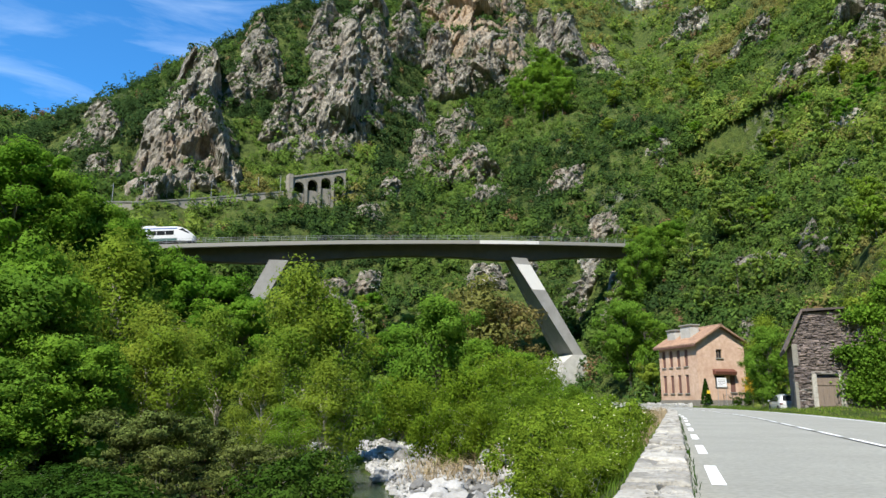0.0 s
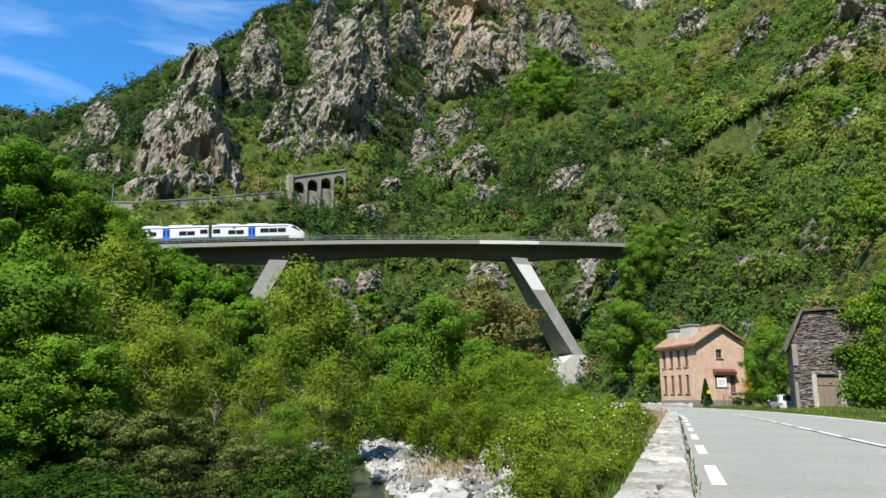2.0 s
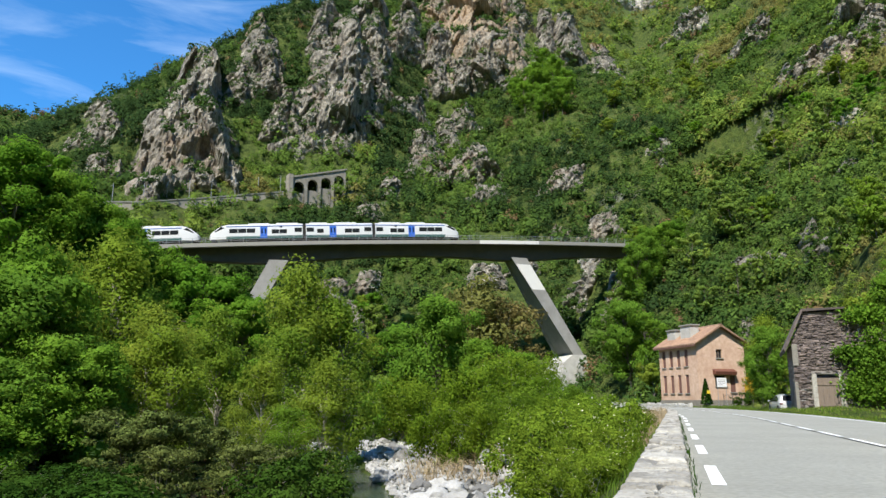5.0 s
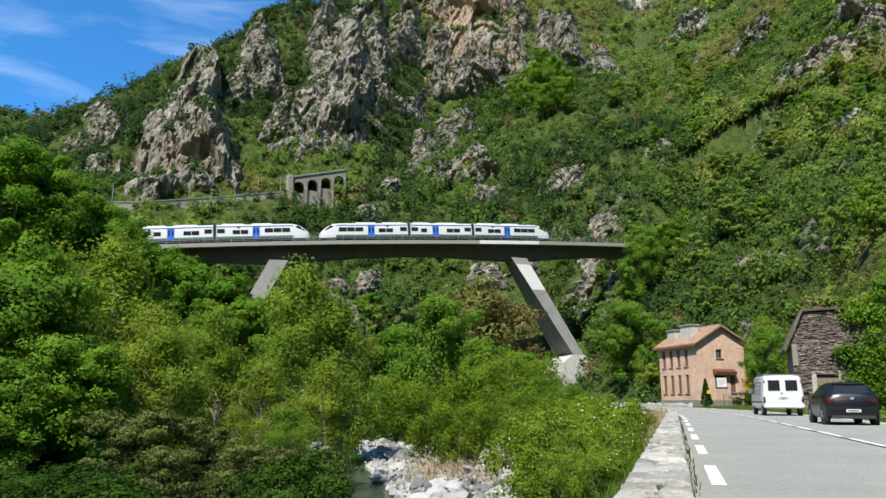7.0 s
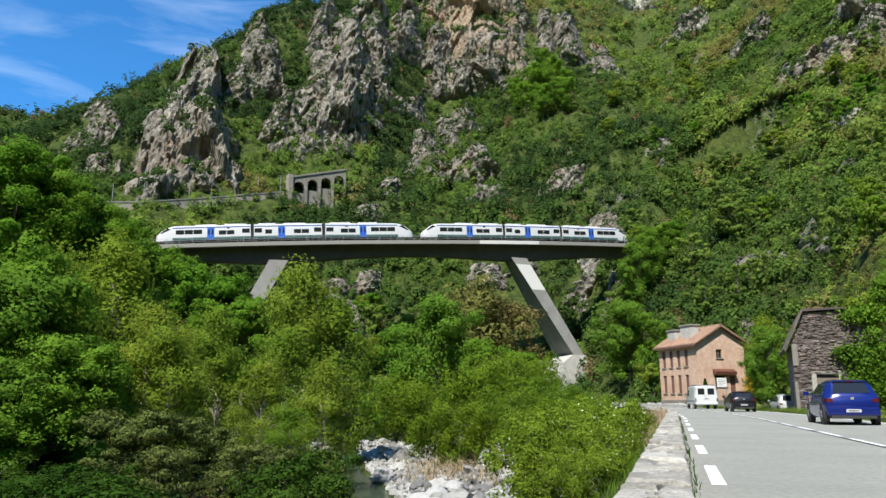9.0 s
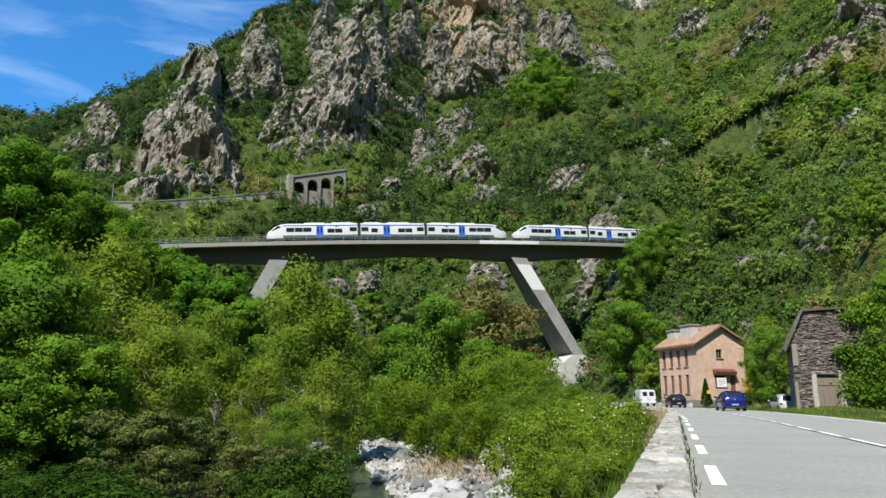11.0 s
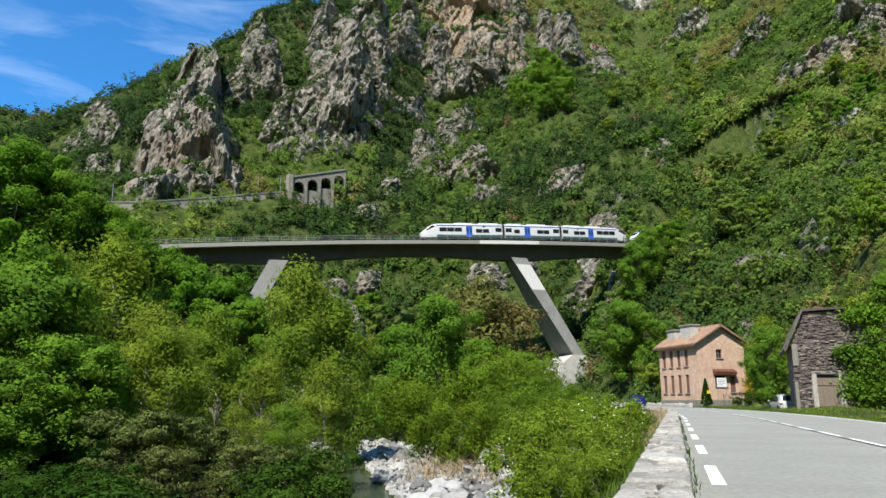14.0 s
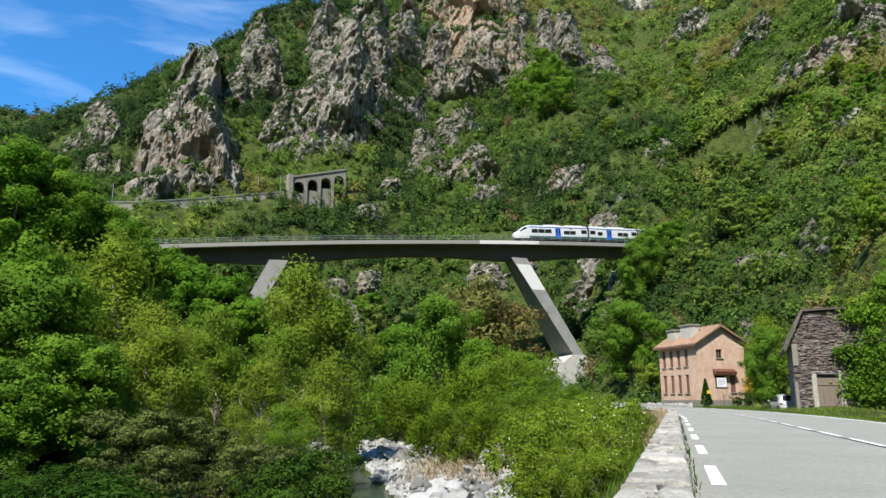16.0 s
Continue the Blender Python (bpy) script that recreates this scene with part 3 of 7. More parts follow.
    for z in (12.0, TZ + TG * 108 - 2.4):
        rings.append([Vector((*track(s, off).xy, z)) for off, s in ((3.2, 106), (3.2, 116), (-3.2, 116), (-3.2, 106))])
    part("abutment", loft(rings), M_CONCRETE, br)
    # tunnel mouth where the track leaves the cutting
    for off0, off1, z0, z1 in ((2.6, 5.2, -3.0, 7.0), (-5.2, -2.6, -3.0, 7.0), (-2.6, 2.6, 5.2, 7.0)):
        rings = [[track(s, o, z) for o, z in ((off0, z0), (off1, z0), (off1, z1), (off0, z1))] for s in (135.0, 138.0)]
        part("tunnel_mouth", loft(rings), M_CONCRETE, br)
    return br


build_bridge()


# ---------------------------------------------------------------- train
CAR_END, CAR_MID = 18.5, 14.0


def car_ring(x, w, z0, z1, lean=0.0, pull=0.0):
    """A cross-section of a coach at x; pull draws the lower part forward."""
    pts = [(-w, z0), (-w * 1.0, z0 + (z1 - z0) * 0.45), (-w * 0.985, z0 + (z1 - z0) * 0.75), (-w * 0.90, z0 + (z1 - z0) * 0.93), (-w * 0.6, z1), (0, z1 + 0.04)]
    pts = pts + [(-a, b) for a, b in reversed(pts[:-1])]
    return [(x, y, z) for y, z in pts]


def side_panels(name, spans, z0, z1, w, mat, parent, label="", depth=0.012):
    """Panels standing a little proud of both flanks, one mesh each."""
    for a, b in spans:
        for sgn in (-1, 1):
            part(name, boxes((a, b, min(sgn * w, sgn * (w + depth)), max(sgn * w, sgn * (w + depth)), z0, z1)), mat, parent, label)


def build_coach(kind):
    """A coach with its floor along x, centred; kind is 'end' (the nose at the front, +x) or 'mid'."""
    L = CAR_END if kind == "end" else CAR_MID
    car = thing("train_coach", "white regional railcar coach, blue doors, dark windows, green skirt" if kind == "mid"
                else "white railcar end coach, rounded nose, blue door, green skirt", "train", "coaches of the two coupled railcars")
    h = L / 2
    W, Z0, Z1 = 1.42, 0.62, 3.62
    rings = [car_ring(-h + 0.28, W, Z0, Z1)]
    if kind == "mid":
        rings.append(car_ring(h - 0.28, W, Z0, Z1))
    else:
        for x, ww, zb, zt in ((h - 4.2, 1.0, Z0, Z1), (h - 3.2, 0.99, 0.60, 3.55), (h - 2.4, 0.97, 0.56, 3.34), (h - 1.6, 0.93, 0.55, 2.95), (h - 0.9, 0.85, 0.55, 2.40), (h - 0.4, 0.74, 0.58, 1.95), (h - 0.1, 0.55, 0.68, 1.60), (h, 0.35, 0.85, 1.35)):
            rings.append(car_ring(x, W * ww, zb, zt))
    body = part("body", loft(rings), M_WHITE, car, smooth=30)
    m = lambda a: -h + a
    if kind == "end":
        n = lambda d: h - d
        hi = [(n(8.9), n(7.25)), (n(7.15), n(5.6)), (n(5.5), n(3.9)), (m(0.45), m(1.9))]
        lo = [(n(15.1), n(13.65)), (n(13.55), n(12.1))]
        doors = [(n(11.25), n(10.58)), (n(10.55), n(9.88))]
        stripe_a, stripe_b = m(0.3), n(3.3)
        specks = [(n(14.2), n(13.7))]
    else:
        hi = [(m(0.4), m(1.85)), (m(12.1), m(13.55))]
        lo = [(m(2.5), m(3.8)), (m(8.1), m(9.55)), (m(9.65), m(11.1))]
        doors = [(m(5.0), m(5.67)), (m(5.7), m(6.37))]
        stripe_a, stripe_b = m(0.3), m(13.7)
        specks = []
    side_panels("window", hi, 1.78, 2.66, W, M_GLASS, car, "dark tinted window")
    side_panels("window", lo, 1.55, 2.40, W, M_GLASS, car, "dark tinted window")
    side_panels("door_leaf", doors, 0.66, 2.95, W, M_BLUE, car, "bright blue sliding door leaf", 0.02)
    side_panels("door_window", [(a + 0.2, b - 0.2) for a, b in doors], 1.6, 2.6, W + 0.02, M_GLASS, car)
    side_panels("destination_display", specks, 2.75, 2.98, W * 0.99, M_GLASS, car)
    side_panels("skirt", [(stripe_a, stripe_b)], 0.60, 1.12, W, M_GREEN, car, "dark green skirt band", 0.010)
    # blue line under the cant rail
    for sgn in (-1, 1):
        part("blue_stripe", boxes((stripe_a, stripe_b, min(sgn * 1.30, sgn * 1.412), max(sgn * 1.30, sgn * 1.412), 3.02, 3.2)), M_STRIPE, car)
    for a, b in (((m(1.2), m(5.5)), (m(7.0), m(11.0))) if kind == "end" else ((m(1.0), m(4.5)), (m(6.0), m(10.5)))):
        part("roof_unit", boxes((a, b, -0.85, 0.85, Z1, Z1 + 0.22), bevel=0.06), M_WHITE, car)
    # gangway
    for e in ((-1,) if kind == "end" else (-1, 1)):
        part("gangway_bellows", boxes((min(e * (h - 0.3), e * (h + 0.0)), max(e * (h - 0.3), e * (h + 0.0)), -1.2, 1.2, 0.75, 3.45)), M_RUBBER, car, "black folding gangway bellows")
    # running gear
    spots = [m(1.2)] + ([n(5.2)] if kind == "end" else [h - 1.2])
    for x in spots:
        bg_ = part("bogie", boxes((x - 1.6, x + 1.6, -1.15, 1.15, 0.28, 0.62), bevel=0.05), M_DARK, car)
        for dx in (-1.0, 1.0):
            bm = bmesh.new()
            for y in (-0.75, 0.75):
                cyl(bm, (x + dx, y - 0.06, 0.40), (x + dx, y + 0.06, 0.40), 0.40, seg=16)
            cyl(bm, (x + dx, -0.75, 0.40), (x + dx, 0.75, 0.40), 0.07, seg=8)
            part("wheelset", bm, M_DARK, bg_)
    part("underframe", boxes((m(3.2), (n(7.2) if kind == "end" else h - 3.2), -1.1, 1.1, 0.36, 0.62), bevel=0.04), M_DARK, car)
    if kind == "end":
        # raked windscreen, its side pane and the lights
        rings = []
        for x, zt, ww in ((n(2.62), 3.46, 0.62), (n(1.95), 3.17, 0.68), (n(1.25), 2.72, 0.68), (n(0.62), 2.19, 0.55)):
            rings.append([(x, -W * ww, zt - 0.05), (x, 0, zt + 0.05), (x, W * ww, zt - 0.05), (x, W * ww, zt - 0.3), (x, 0, zt - 0.25), (x, -W * ww, zt - 0.3)])
        part("windscreen", loft(rings), M_GLASS, car, "raked black windscreen")
        for sgn in (-1, 1):
            bm = bmesh.new()
            yy = sgn * W * 0.985
            pts = [(n(3.0), 2.85), (n(2.3), 3.1), (n(0.95), 2.12), (n(1.25), 2.05)]
            v = [bm.verts.new((x, yy if i in (0, 1) else sgn * W * 0.90, z)) for i, (x, z) in enumerate(pts)]
            w2 = [bm.verts.new((x, (yy if i in (0, 1) else sgn * W * 0.90) - sgn * 0.2, z)) for i, (x, z) in enumerate(pts)]
            bm.faces.new(v), bm.faces.new(w2)
            for i in range(4):
                bm.faces.new((v[i], v[(i + 1) % 4], w2[(i + 1) % 4], w2[i]))
            part("cab_side_window", bm, M_GLASS, car)
            part("headlight", boxes((n(0.55), n(0.2), min(sgn * 0.62, sgn * 0.95), max(sgn * 0.62, sgn * 0.95), 1.2, 1.45), bevel=0.03), M_GLASS, car)
        bm = bmesh.new()
        cyl(bm, (n(0.3), 0, 0.95), (n(-0.75), 0, 0.95), 0.14, seg=10)
        part("coupler", bm, M_DARK, car, "dark automatic coupler")
        part("snow_plough", boxes((n(1.4), n(0.35), -1.0, 1.0, 0.2, 0.6), bevel=0.08), M_DARK, car)
    return car


coaches = []
_end, _mid = build_coach("end"), build_coach("mid")
# (coach, middle of it behind the tail of the train, turned round)
for unit in (0.0, 52.8):
    for proto, c, turned in ((_end, CAR_END / 2, True), (_mid, CAR_END + CAR_MID / 2, False), (_end, CAR_END * 1.5 + CAR_MID, False)):
        ob = proto if not any(o is proto for o, *_ in coaches) else copy_thing(proto, Matrix.Identity(4))
        coaches.append((ob, unit + c, turned))

TAIL_T = [0, 4, 6.5, 9, 11.5, 14, 16]
TAIL_S = [-96.3, -53.4, -26.5, 0.0, 26.45, 52.7, 74.0]


def coach_pose(s, turned, L):
    a, b = track(s - L * 0.35, 0, 0.36), track(s + L * 0.35, 0, 0.36)
    d = (b - a).normalized()
    if turned:
        d = -d
    side = Vector((0, 0, 1)).cross(d).normalized()
    up = d.cross(side)
    m = Matrix((d, side, up)).transposed().to_4x4()
    m.translation = (a + b) / 2
    return m


# ---------------------------------------------------------------- vehicles on the road
def wheel(parent, x, y, r, w, alloy=True):
    """A wheel whose axle runs along x, with its tyre and rim."""
    bm = bmesh.new()
    rings = []
    for dx, rr in ((-w / 2, r * 0.66), (-w / 2, r * 0.93), (-w * 0.36, r), (w * 0.36, r), (w / 2, r * 0.93), (w / 2, r * 0.66)):
        rings.append([(dx, rr * math.cos(i * math.pi / 10), rr * math.sin(i * math.pi / 10)) for i in range(20)])
    tyre = part("wheel", loft(rings), M_RUBBER, parent, "black tyre")
    tyre.location = (x, y, r)
    bm = bmesh.new()
    cyl(bm, (-w * 0.44, 0, 0), (w * 0.44, 0, 0), r * 0.655, seg=20)
    part("rim", bm, M_ALLOY if alloy else M_GREY, tyre)
    bm = bmesh.new()
    for k in range(5):
        a = k * 2 * math.pi / 5
        c, s = math.cos(a), math.sin(a)
        cyl(bm, (-w * 0.5 if x < 0 else w * 0.5, c * r * 0.1, s * r * 0.1), (-w * 0.5 if x < 0 else w * 0.5, c * r * 0.55, s * r * 0.55), r * 0.09, r * 0.07, seg=5)
    part("spokes", bm, M_ALLOY if alloy else M_STEEL, tyre)
    return tyre


def shell(stations):
    """A body along y from stations (y, half width low, half width waist, half width roof, z low, z waist, z roof)."""
    rings = []
    for y, a, b, c, z0, z1, z2 in stations:
        half = [(a * 0.9, z0), (a, z0 + 0.12), (b, (z0 + z1) * 0.5 + 0.05), (b * 0.985, z1), (c + 0.03, z2 - 0.10), (c - 0.10, z2 - 0.01), (c * 0.45, z2 + 0.015)]
        rings.append([(x, y, z) for x, z in half] + [(-x, y, z) for x, z in reversed(half)])
    return loft(rings)


def plate_bars(parent, y, z, w=0.50, h=0.11):
    p = part("number_plate", boxes((-w / 2, w / 2, y - 0.012, y, z, z + h)), M_PLATE, parent, "pale number plate with an unreadable bar")
    part("plate_print", boxes((-w * 0.36, w * 0.36, y - 0.016, y - 0.012, z + h * 0.3, z + h * 0.7)), M_GREY, p)


def build_van():
    van = thing("delivery_van", "white boxy delivery van with twin rear doors and dark rear windows", "van", m=Matrix.Identity(4))
    st = [(0.0, 0.86, 0.93, 0.80, 0.42, 1.05, 1.93), (0.08, 0.92, 0.96, 0.84, 0.36, 1.05, 1.97), (1.2, 0.95, 0.97, 0.85, 0.34, 1.05, 2.0), (3.0, 0.95, 0.97, 0.85, 0.34, 1.05, 2.0),
          (3.35, 0.95, 0.97, 0.83, 0.34, 1.05, 1.95), (4.05, 0.94, 0.95, 0.74, 0.34, 1.05, 1.25), (4.45, 0.90, 0.91, 0.70, 0.36, 0.95, 1.08), (4.6, 0.80, 0.84, 0.62, 0.42, 0.82, 0.95)]
    part("body", shell(st), M_VAN, van, smooth=35)
    for sgn in (-1, 1):
        x0, x1 = sorted((sgn * 0.03, sgn * 0.80))
        d = part("rear_door", boxes((x0, x1, -0.022, 0.01, 0.62, 1.86), bevel=0.008), M_VAN, van, "white rear door leaf")
        x0, x1 = sorted((sgn * 0.13, sgn * 0.68))
        part("rear_window", boxes((x0, x1, -0.034, -0.02, 1.22, 1.74), bevel=0.005), M_GLASS, d, "dark rear window")
        x0, x1 = sorted((sgn * 0.845, sgn * 0.93))
        part("tail_light", boxes((x0, x1, -0.012, 0.06, 0.62, 0.92), bevel=0.005), M_RED, van)
        x0, x1 = sorted((sgn * 0.80, sgn * 0.89))
        for z in (0.75, 1.65):
            part("door_hinge", boxes((x0, x1, -0.03, 0.0, z, z + 0.05)), M_GREY, van)
        # flank mouldings, cab window and mirror
        x0, x1 = sorted((sgn * 0.965, sgn * 0.985))
        for z in (1.12, 1.32, 1.52, 1.7):
            part("flank_rib", boxes((sgn * (0.965 - (z - 1.05) * 0.09) - 0.012, sgn * (0.965 - (z - 1.05) * 0.09) + 0.012, 0.5, 2.55, z, z + 0.03)), M_VAN, van)
        part("side_moulding", boxes((x0, x1, 0.2, 4.2, 0.62, 0.72)), M_GREY, van)
        bm = bmesh.new()
        xx = [sgn * 0.972, sgn * 0.885]
        vs = [bm.verts.new(p) for p in ((xx[0], 2.75, 1.10), (xx[0], 3.75, 1.10), (xx[1], 3.25, 1.78), (xx[1], 2.75, 1.78))]
        ws = [bm.verts.new((v.co.x - sgn * 0.06, v.co.y, v.co.z)) for v in vs]
        bm.faces.new(vs), bm.faces.new(ws)
        for i in range(4):
            bm.faces.new((vs[i], vs[(i + 1) % 4], ws[(i + 1) % 4], ws[i]))
        part("cab_window", bm, M_GLASS, van)
        x0, x1 = sorted((sgn * 0.97, sgn * 1.16))
        part("wing_mirror", boxes((x0, x1, 3.5, 3.6, 1.12, 1.36), bevel=0.02), M_GREY, van)
    part("rear_bumper", boxes((-0.93, 0.93, -0.07, 0.06, 0.40, 0.60), bevel=0.03), M_VAN, van, "white rear bumper")
    part("door_handle", boxes((-0.12, -0.02, -0.045, -0.02, 1.08, 1.13)), M_GREY, van)
    plate_bars(van, -0.03, 0.82)
    rack = part("roof_rack", boxes((-0.80, -0.76, 0.3, 2.9, 2.03, 2.07), (0.76, 0.80, 0.3, 2.9, 2.03, 2.07), (-0.8, 0.8, 0.32, 0.37, 1.98, 2.05), (-0.8, 0.8, 1.2, 1.25, 1.98, 2.05), (-0.8, 0.8, 2.1, 2.15, 1.98, 2.05), (-0.8, 0.8, 2.85, 2.9, 1.98, 2.05)), M_GREY, van, "dark low roof rack")
    wheels = [wheel(van, sgn * 0.84, y, 0.31, 0.19, False) for sgn in (-1, 1) for y in (0.75, 3.75)]
    return van, wheels, 0.31


def build_hatchback(name, label, paint, w, hgt, L, tail_low):
    """A five-door hatchback; tail_low: the tail lights sit low at the corners, else high beside the window."""
    car = thing(name, label, "car", m=Matrix.Identity(4))
    a = w / 2
    b = hgt
    st = [(0.0, a * 0.82, a * 0.90, a * 0.78, 0.40, 0.72, 0.86), (0.10, a * 0.92, a * 0.97, a * 0.80, 0.28, 0.86, 0.98), (0.34, a * 0.97, a, a * 0.72, 0.24, 0.92, b - 0.07), (0.62, a * 0.98, a, a * 0.69, 0.22, 0.93, b - 0.02),
          (1.4, a, a, a * 0.68, 0.2, 0.92, b), (2.0, a, a, a * 0.67, 0.2, 0.91, b - 0.02), (2.55, a, a, a * 0.66, 0.2, 0.91, b - 0.14), (3.15, a, a * 0.99, a * 0.74, 0.2, 0.90, 1.0), (L - 0.5, a * 0.95, a * 0.94, a * 0.7, 0.22, 0.76, 0.84), (L - 0.1, a * 0.84, a * 0.82, a * 0.6, 0.26, 0.62, 0.70), (L, a * 0.72, a * 0.7, a * 0.5, 0.34, 0.55, 0.6)]
    part("body", shell(st), paint, car, smooth=42)
    # rear window in the sloping hatch
    bm = loft([[(-a * 0.66, 0.085, 0.99), (a * 0.66, 0.085, 0.99), (a * 0.66, 0.20, 0.96), (-a * 0.66, 0.20, 0.96)],
               [(-a * 0.56, 0.275, b - 0.11), (a * 0.56, 0.275, b - 0.11), (a * 0.56, 0.42, b - 0.14), (-a * 0.56, 0.42, b - 0.14)]])
    part("rear_window", bm, M_GLASS, car, "dark sloping rear window")
    part("roof_spoiler", boxes((-a * 0.60, a * 0.60, 0.25, 0.55, b - 0.085, b - 0.045), bevel=0.014), paint, car)
    part("brake_light", boxes((-0.13, 0.13, 0.238, 0.26, b - 0.078, b - 0.055)), M_RED, car)
    part("rear_bumper", boxes((-a * 0.93, a * 0.93, -0.05, 0.25, 0.30, 0.56), bevel=0.06), paint, car)
    part("lower_valance", boxes((-a * 0.8, a * 0.8, -0.035, 0.3, 0.20, 0.30), bevel=0.02), M_RUBBER, car)
    plate_bars(car, -0.055, 0.40, 0.42, 0.09)
    part("badge", boxes((-0.05, 0.05, -0.02, 0.05, 0.78, 0.86), bevel=0.01), M_STEEL, car)
    for sgn in (-1, 1):
        # lens that wraps round the corner: outer edge set forward
        i0, i1 = (0.70, 0.90) if tail_low else (0.66, 0.88)
        rings = [[(sgn * a * i0, 0.035, z0), (sgn * a * i1, 0.050, z0), (sgn * a * 0.985, 0.17, z0), (sgn * a * 0.90, 0.22, z0), (sgn * a * i0, 0.2, z0)] for z0 in (0.71, 0.82)]
        rings = [[(x, y - 0.055 + 0.02 * k, z) for x, y, z in ring] for k, ring in enumerate(rings)]
        part("tail_light", loft(rings), M_RED, car, "dark red tail light")
        for y0, y1, name_ in ((0.62, 1.2, "quarter_window"), (1.25, 2.0, "side_window"), (2.05, 2.85, "side_window")):
            top0 = b - 0.12 if y0 > 0.7 else b - 0.16
            top1 = b - 0.13 if y1 < 2.5 else b - 0.33
            q0, q1 = a * 1.003, a * 0.725
            bm = bmesh.new()
            vs = [bm.verts.new(p) for p in ((sgn * q0, y0, 0.95), (sgn * q0, y1 + (0.15 if y1 > 2.5 else 0), 0.95), (sgn * (q1 + (0.05 if y1 > 2.5 else 0)), y1 - (0.15 if y1 > 2.5 else 0), top1), (sgn * q1, y0 + 0.05, top0))]
            ws = [bm.verts.new((v.co.x - sgn * 0.08, v.co.y, v.co.z - 0.01)) for v in vs]
            bm.faces.new(vs), bm.faces.new(ws)
            for i in range(4):
                bm.faces.new((vs[i], vs[(i + 1) % 4], ws[(i + 1) % 4], ws[i]))
            part(name_, bm, M_GLASS, car)
        x0, x1 = sorted((sgn * a, sgn * (a + 0.17)))
        part("wing_mirror", boxes((x0, x1, 2.75, 2.87, 0.92, 1.06), bevel=0.03), paint, car)
        x0, x1 = sorted((sgn * a * 0.99, sgn * (a * 1.01 + 0.012)))
        for y in (1.30, 2.1):
            part("door_handle", boxes((x0, x1, y, y + 0.16, 0.80, 0.835)), paint, car)
        for y in (0.62, L - 0.72):
            bm = bmesh.new()
            cyl(bm, (sgn * (a - 0.16), y, 0.31), (sgn * (a + 0.006), y, 0.31), 0.36, seg=20)
            part("wheel_arch", bm, M_RUBBER, car)
    wheels = [wheel(car, sgn * (a - 0.085), y, 0.30, 0.19) for sgn in (-1, 1) for y in (0.62, L - 0.72)]
    return car, wheels, 0.30


VAN = build_van()
BLACK = build_hatchback("black_hatchback", "small glossy black hatchback car with red high brake light", M_BLACKCAR, 1.55, 1.34, 3.65, False)
BLUE = build_hatchback("blue_hatchback", "metallic blue five-door hatchback car with red tail lights", M_BLUECAR, 1.60, 1.42, 3.85, True)
DRIVES = [  # seconds and metres along the road of each vehicle's tail
    (VAN, [0, 6.3, 7.5, 8.5, 9.2, 11.3, 12.5, 14.5, 16], [-57, 30.5, 48.0, 61.7, 70.6, 98.8, 114.6, 143, 165]),
    (BLACK, [0, 6.8, 7.5, 8.5, 9.2, 11.3, 12.5, 14.5, 16], [-66, 23.5, 33.4, 46.8, 56.0, 84.2, 100.0, 127, 148]),
    (BLUE, [0, 9.0, 9.2, 11.3, 12.0, 13.0, 13.5, 16], [-110, 26.3, 29.2, 61.3, 71.3, 85.6, 92.2, 126]),
]


def motions():
    for ob, c, turned in coaches:
        L = CAR_MID if abs(c % 52.8 - (CAR_END + CAR_MID / 2)) < 1 else CAR_END
        walk(ob, [(t, coach_pose(float(np.interp(t, TAIL_T, TAIL_S)) + c, turned, L)) for t in np.arange(0, 16.01, 0.5)])
    for (car, wheels, r), ts, us in DRIVES:
        rows = []
        for t in np.arange(0, 16.01, 0.2):
            u = float(np.interp(t, ts, us))
            x, y, a = road(u, 5.3)
            x2, y2, a2 = road(u + 3, 5.3)
            rows.append((t, pose(float(x), float(y), 0.004, 0, 0, math.degrees(-math.atan2(float(x2 - x), float(y2 - y))))))
        walk(car, rows)
        for w in wheels:
            p = w.location.copy()
            walk(w, [(f / FPS, Matrix.Translation(p) @ Euler((-float(np.interp(f / FPS, ts, us)) / (r * 1.16), 0, 0)).to_matrix().to_4x4()) for f in range(0, 481)])


# ---------------------------------------------------------------- where crags and trees stand
# crags: x, y, z, half width, half height, lean, how wide the top is, where the crest runs, large or not (2: ochre, 3: pale)
CRAGS = []
CRAGS += [(-91, 250, 104, 17.3, 46.3, 0.1, 0.34, 0.5, 1), (-90, 265, 123, 7.5, 20, 0.1, 0.3, 0.3, 1), (-73, 230, 81, 7.7, 10.1, 0.08, 0.5, 0.1, 1), (-73, 210, 65, 6.6, 5.7, 0.01, 0.5, 0, 0), (-79, 288, 154, 11.6, 29.7, -0, 0.12, 0.35, 1), (-69, 272, 128, 7.7, 15.8, 0.15, 0.4, 0.3, 1), (-79, 265, 117, 6, 10.4, 0.07, 0.4, 0.4, 0), (-59, 254, 103, 5.7, 14.4, 0.12, 0.4, 0.5, 1), (-54, 256, 103, 4.3, 10.9, 0.09, 0.3, -0.2, 0), (-120, 244, 98, 7.3, 15.9, -0.03, 0.5, 0.25, 1)]
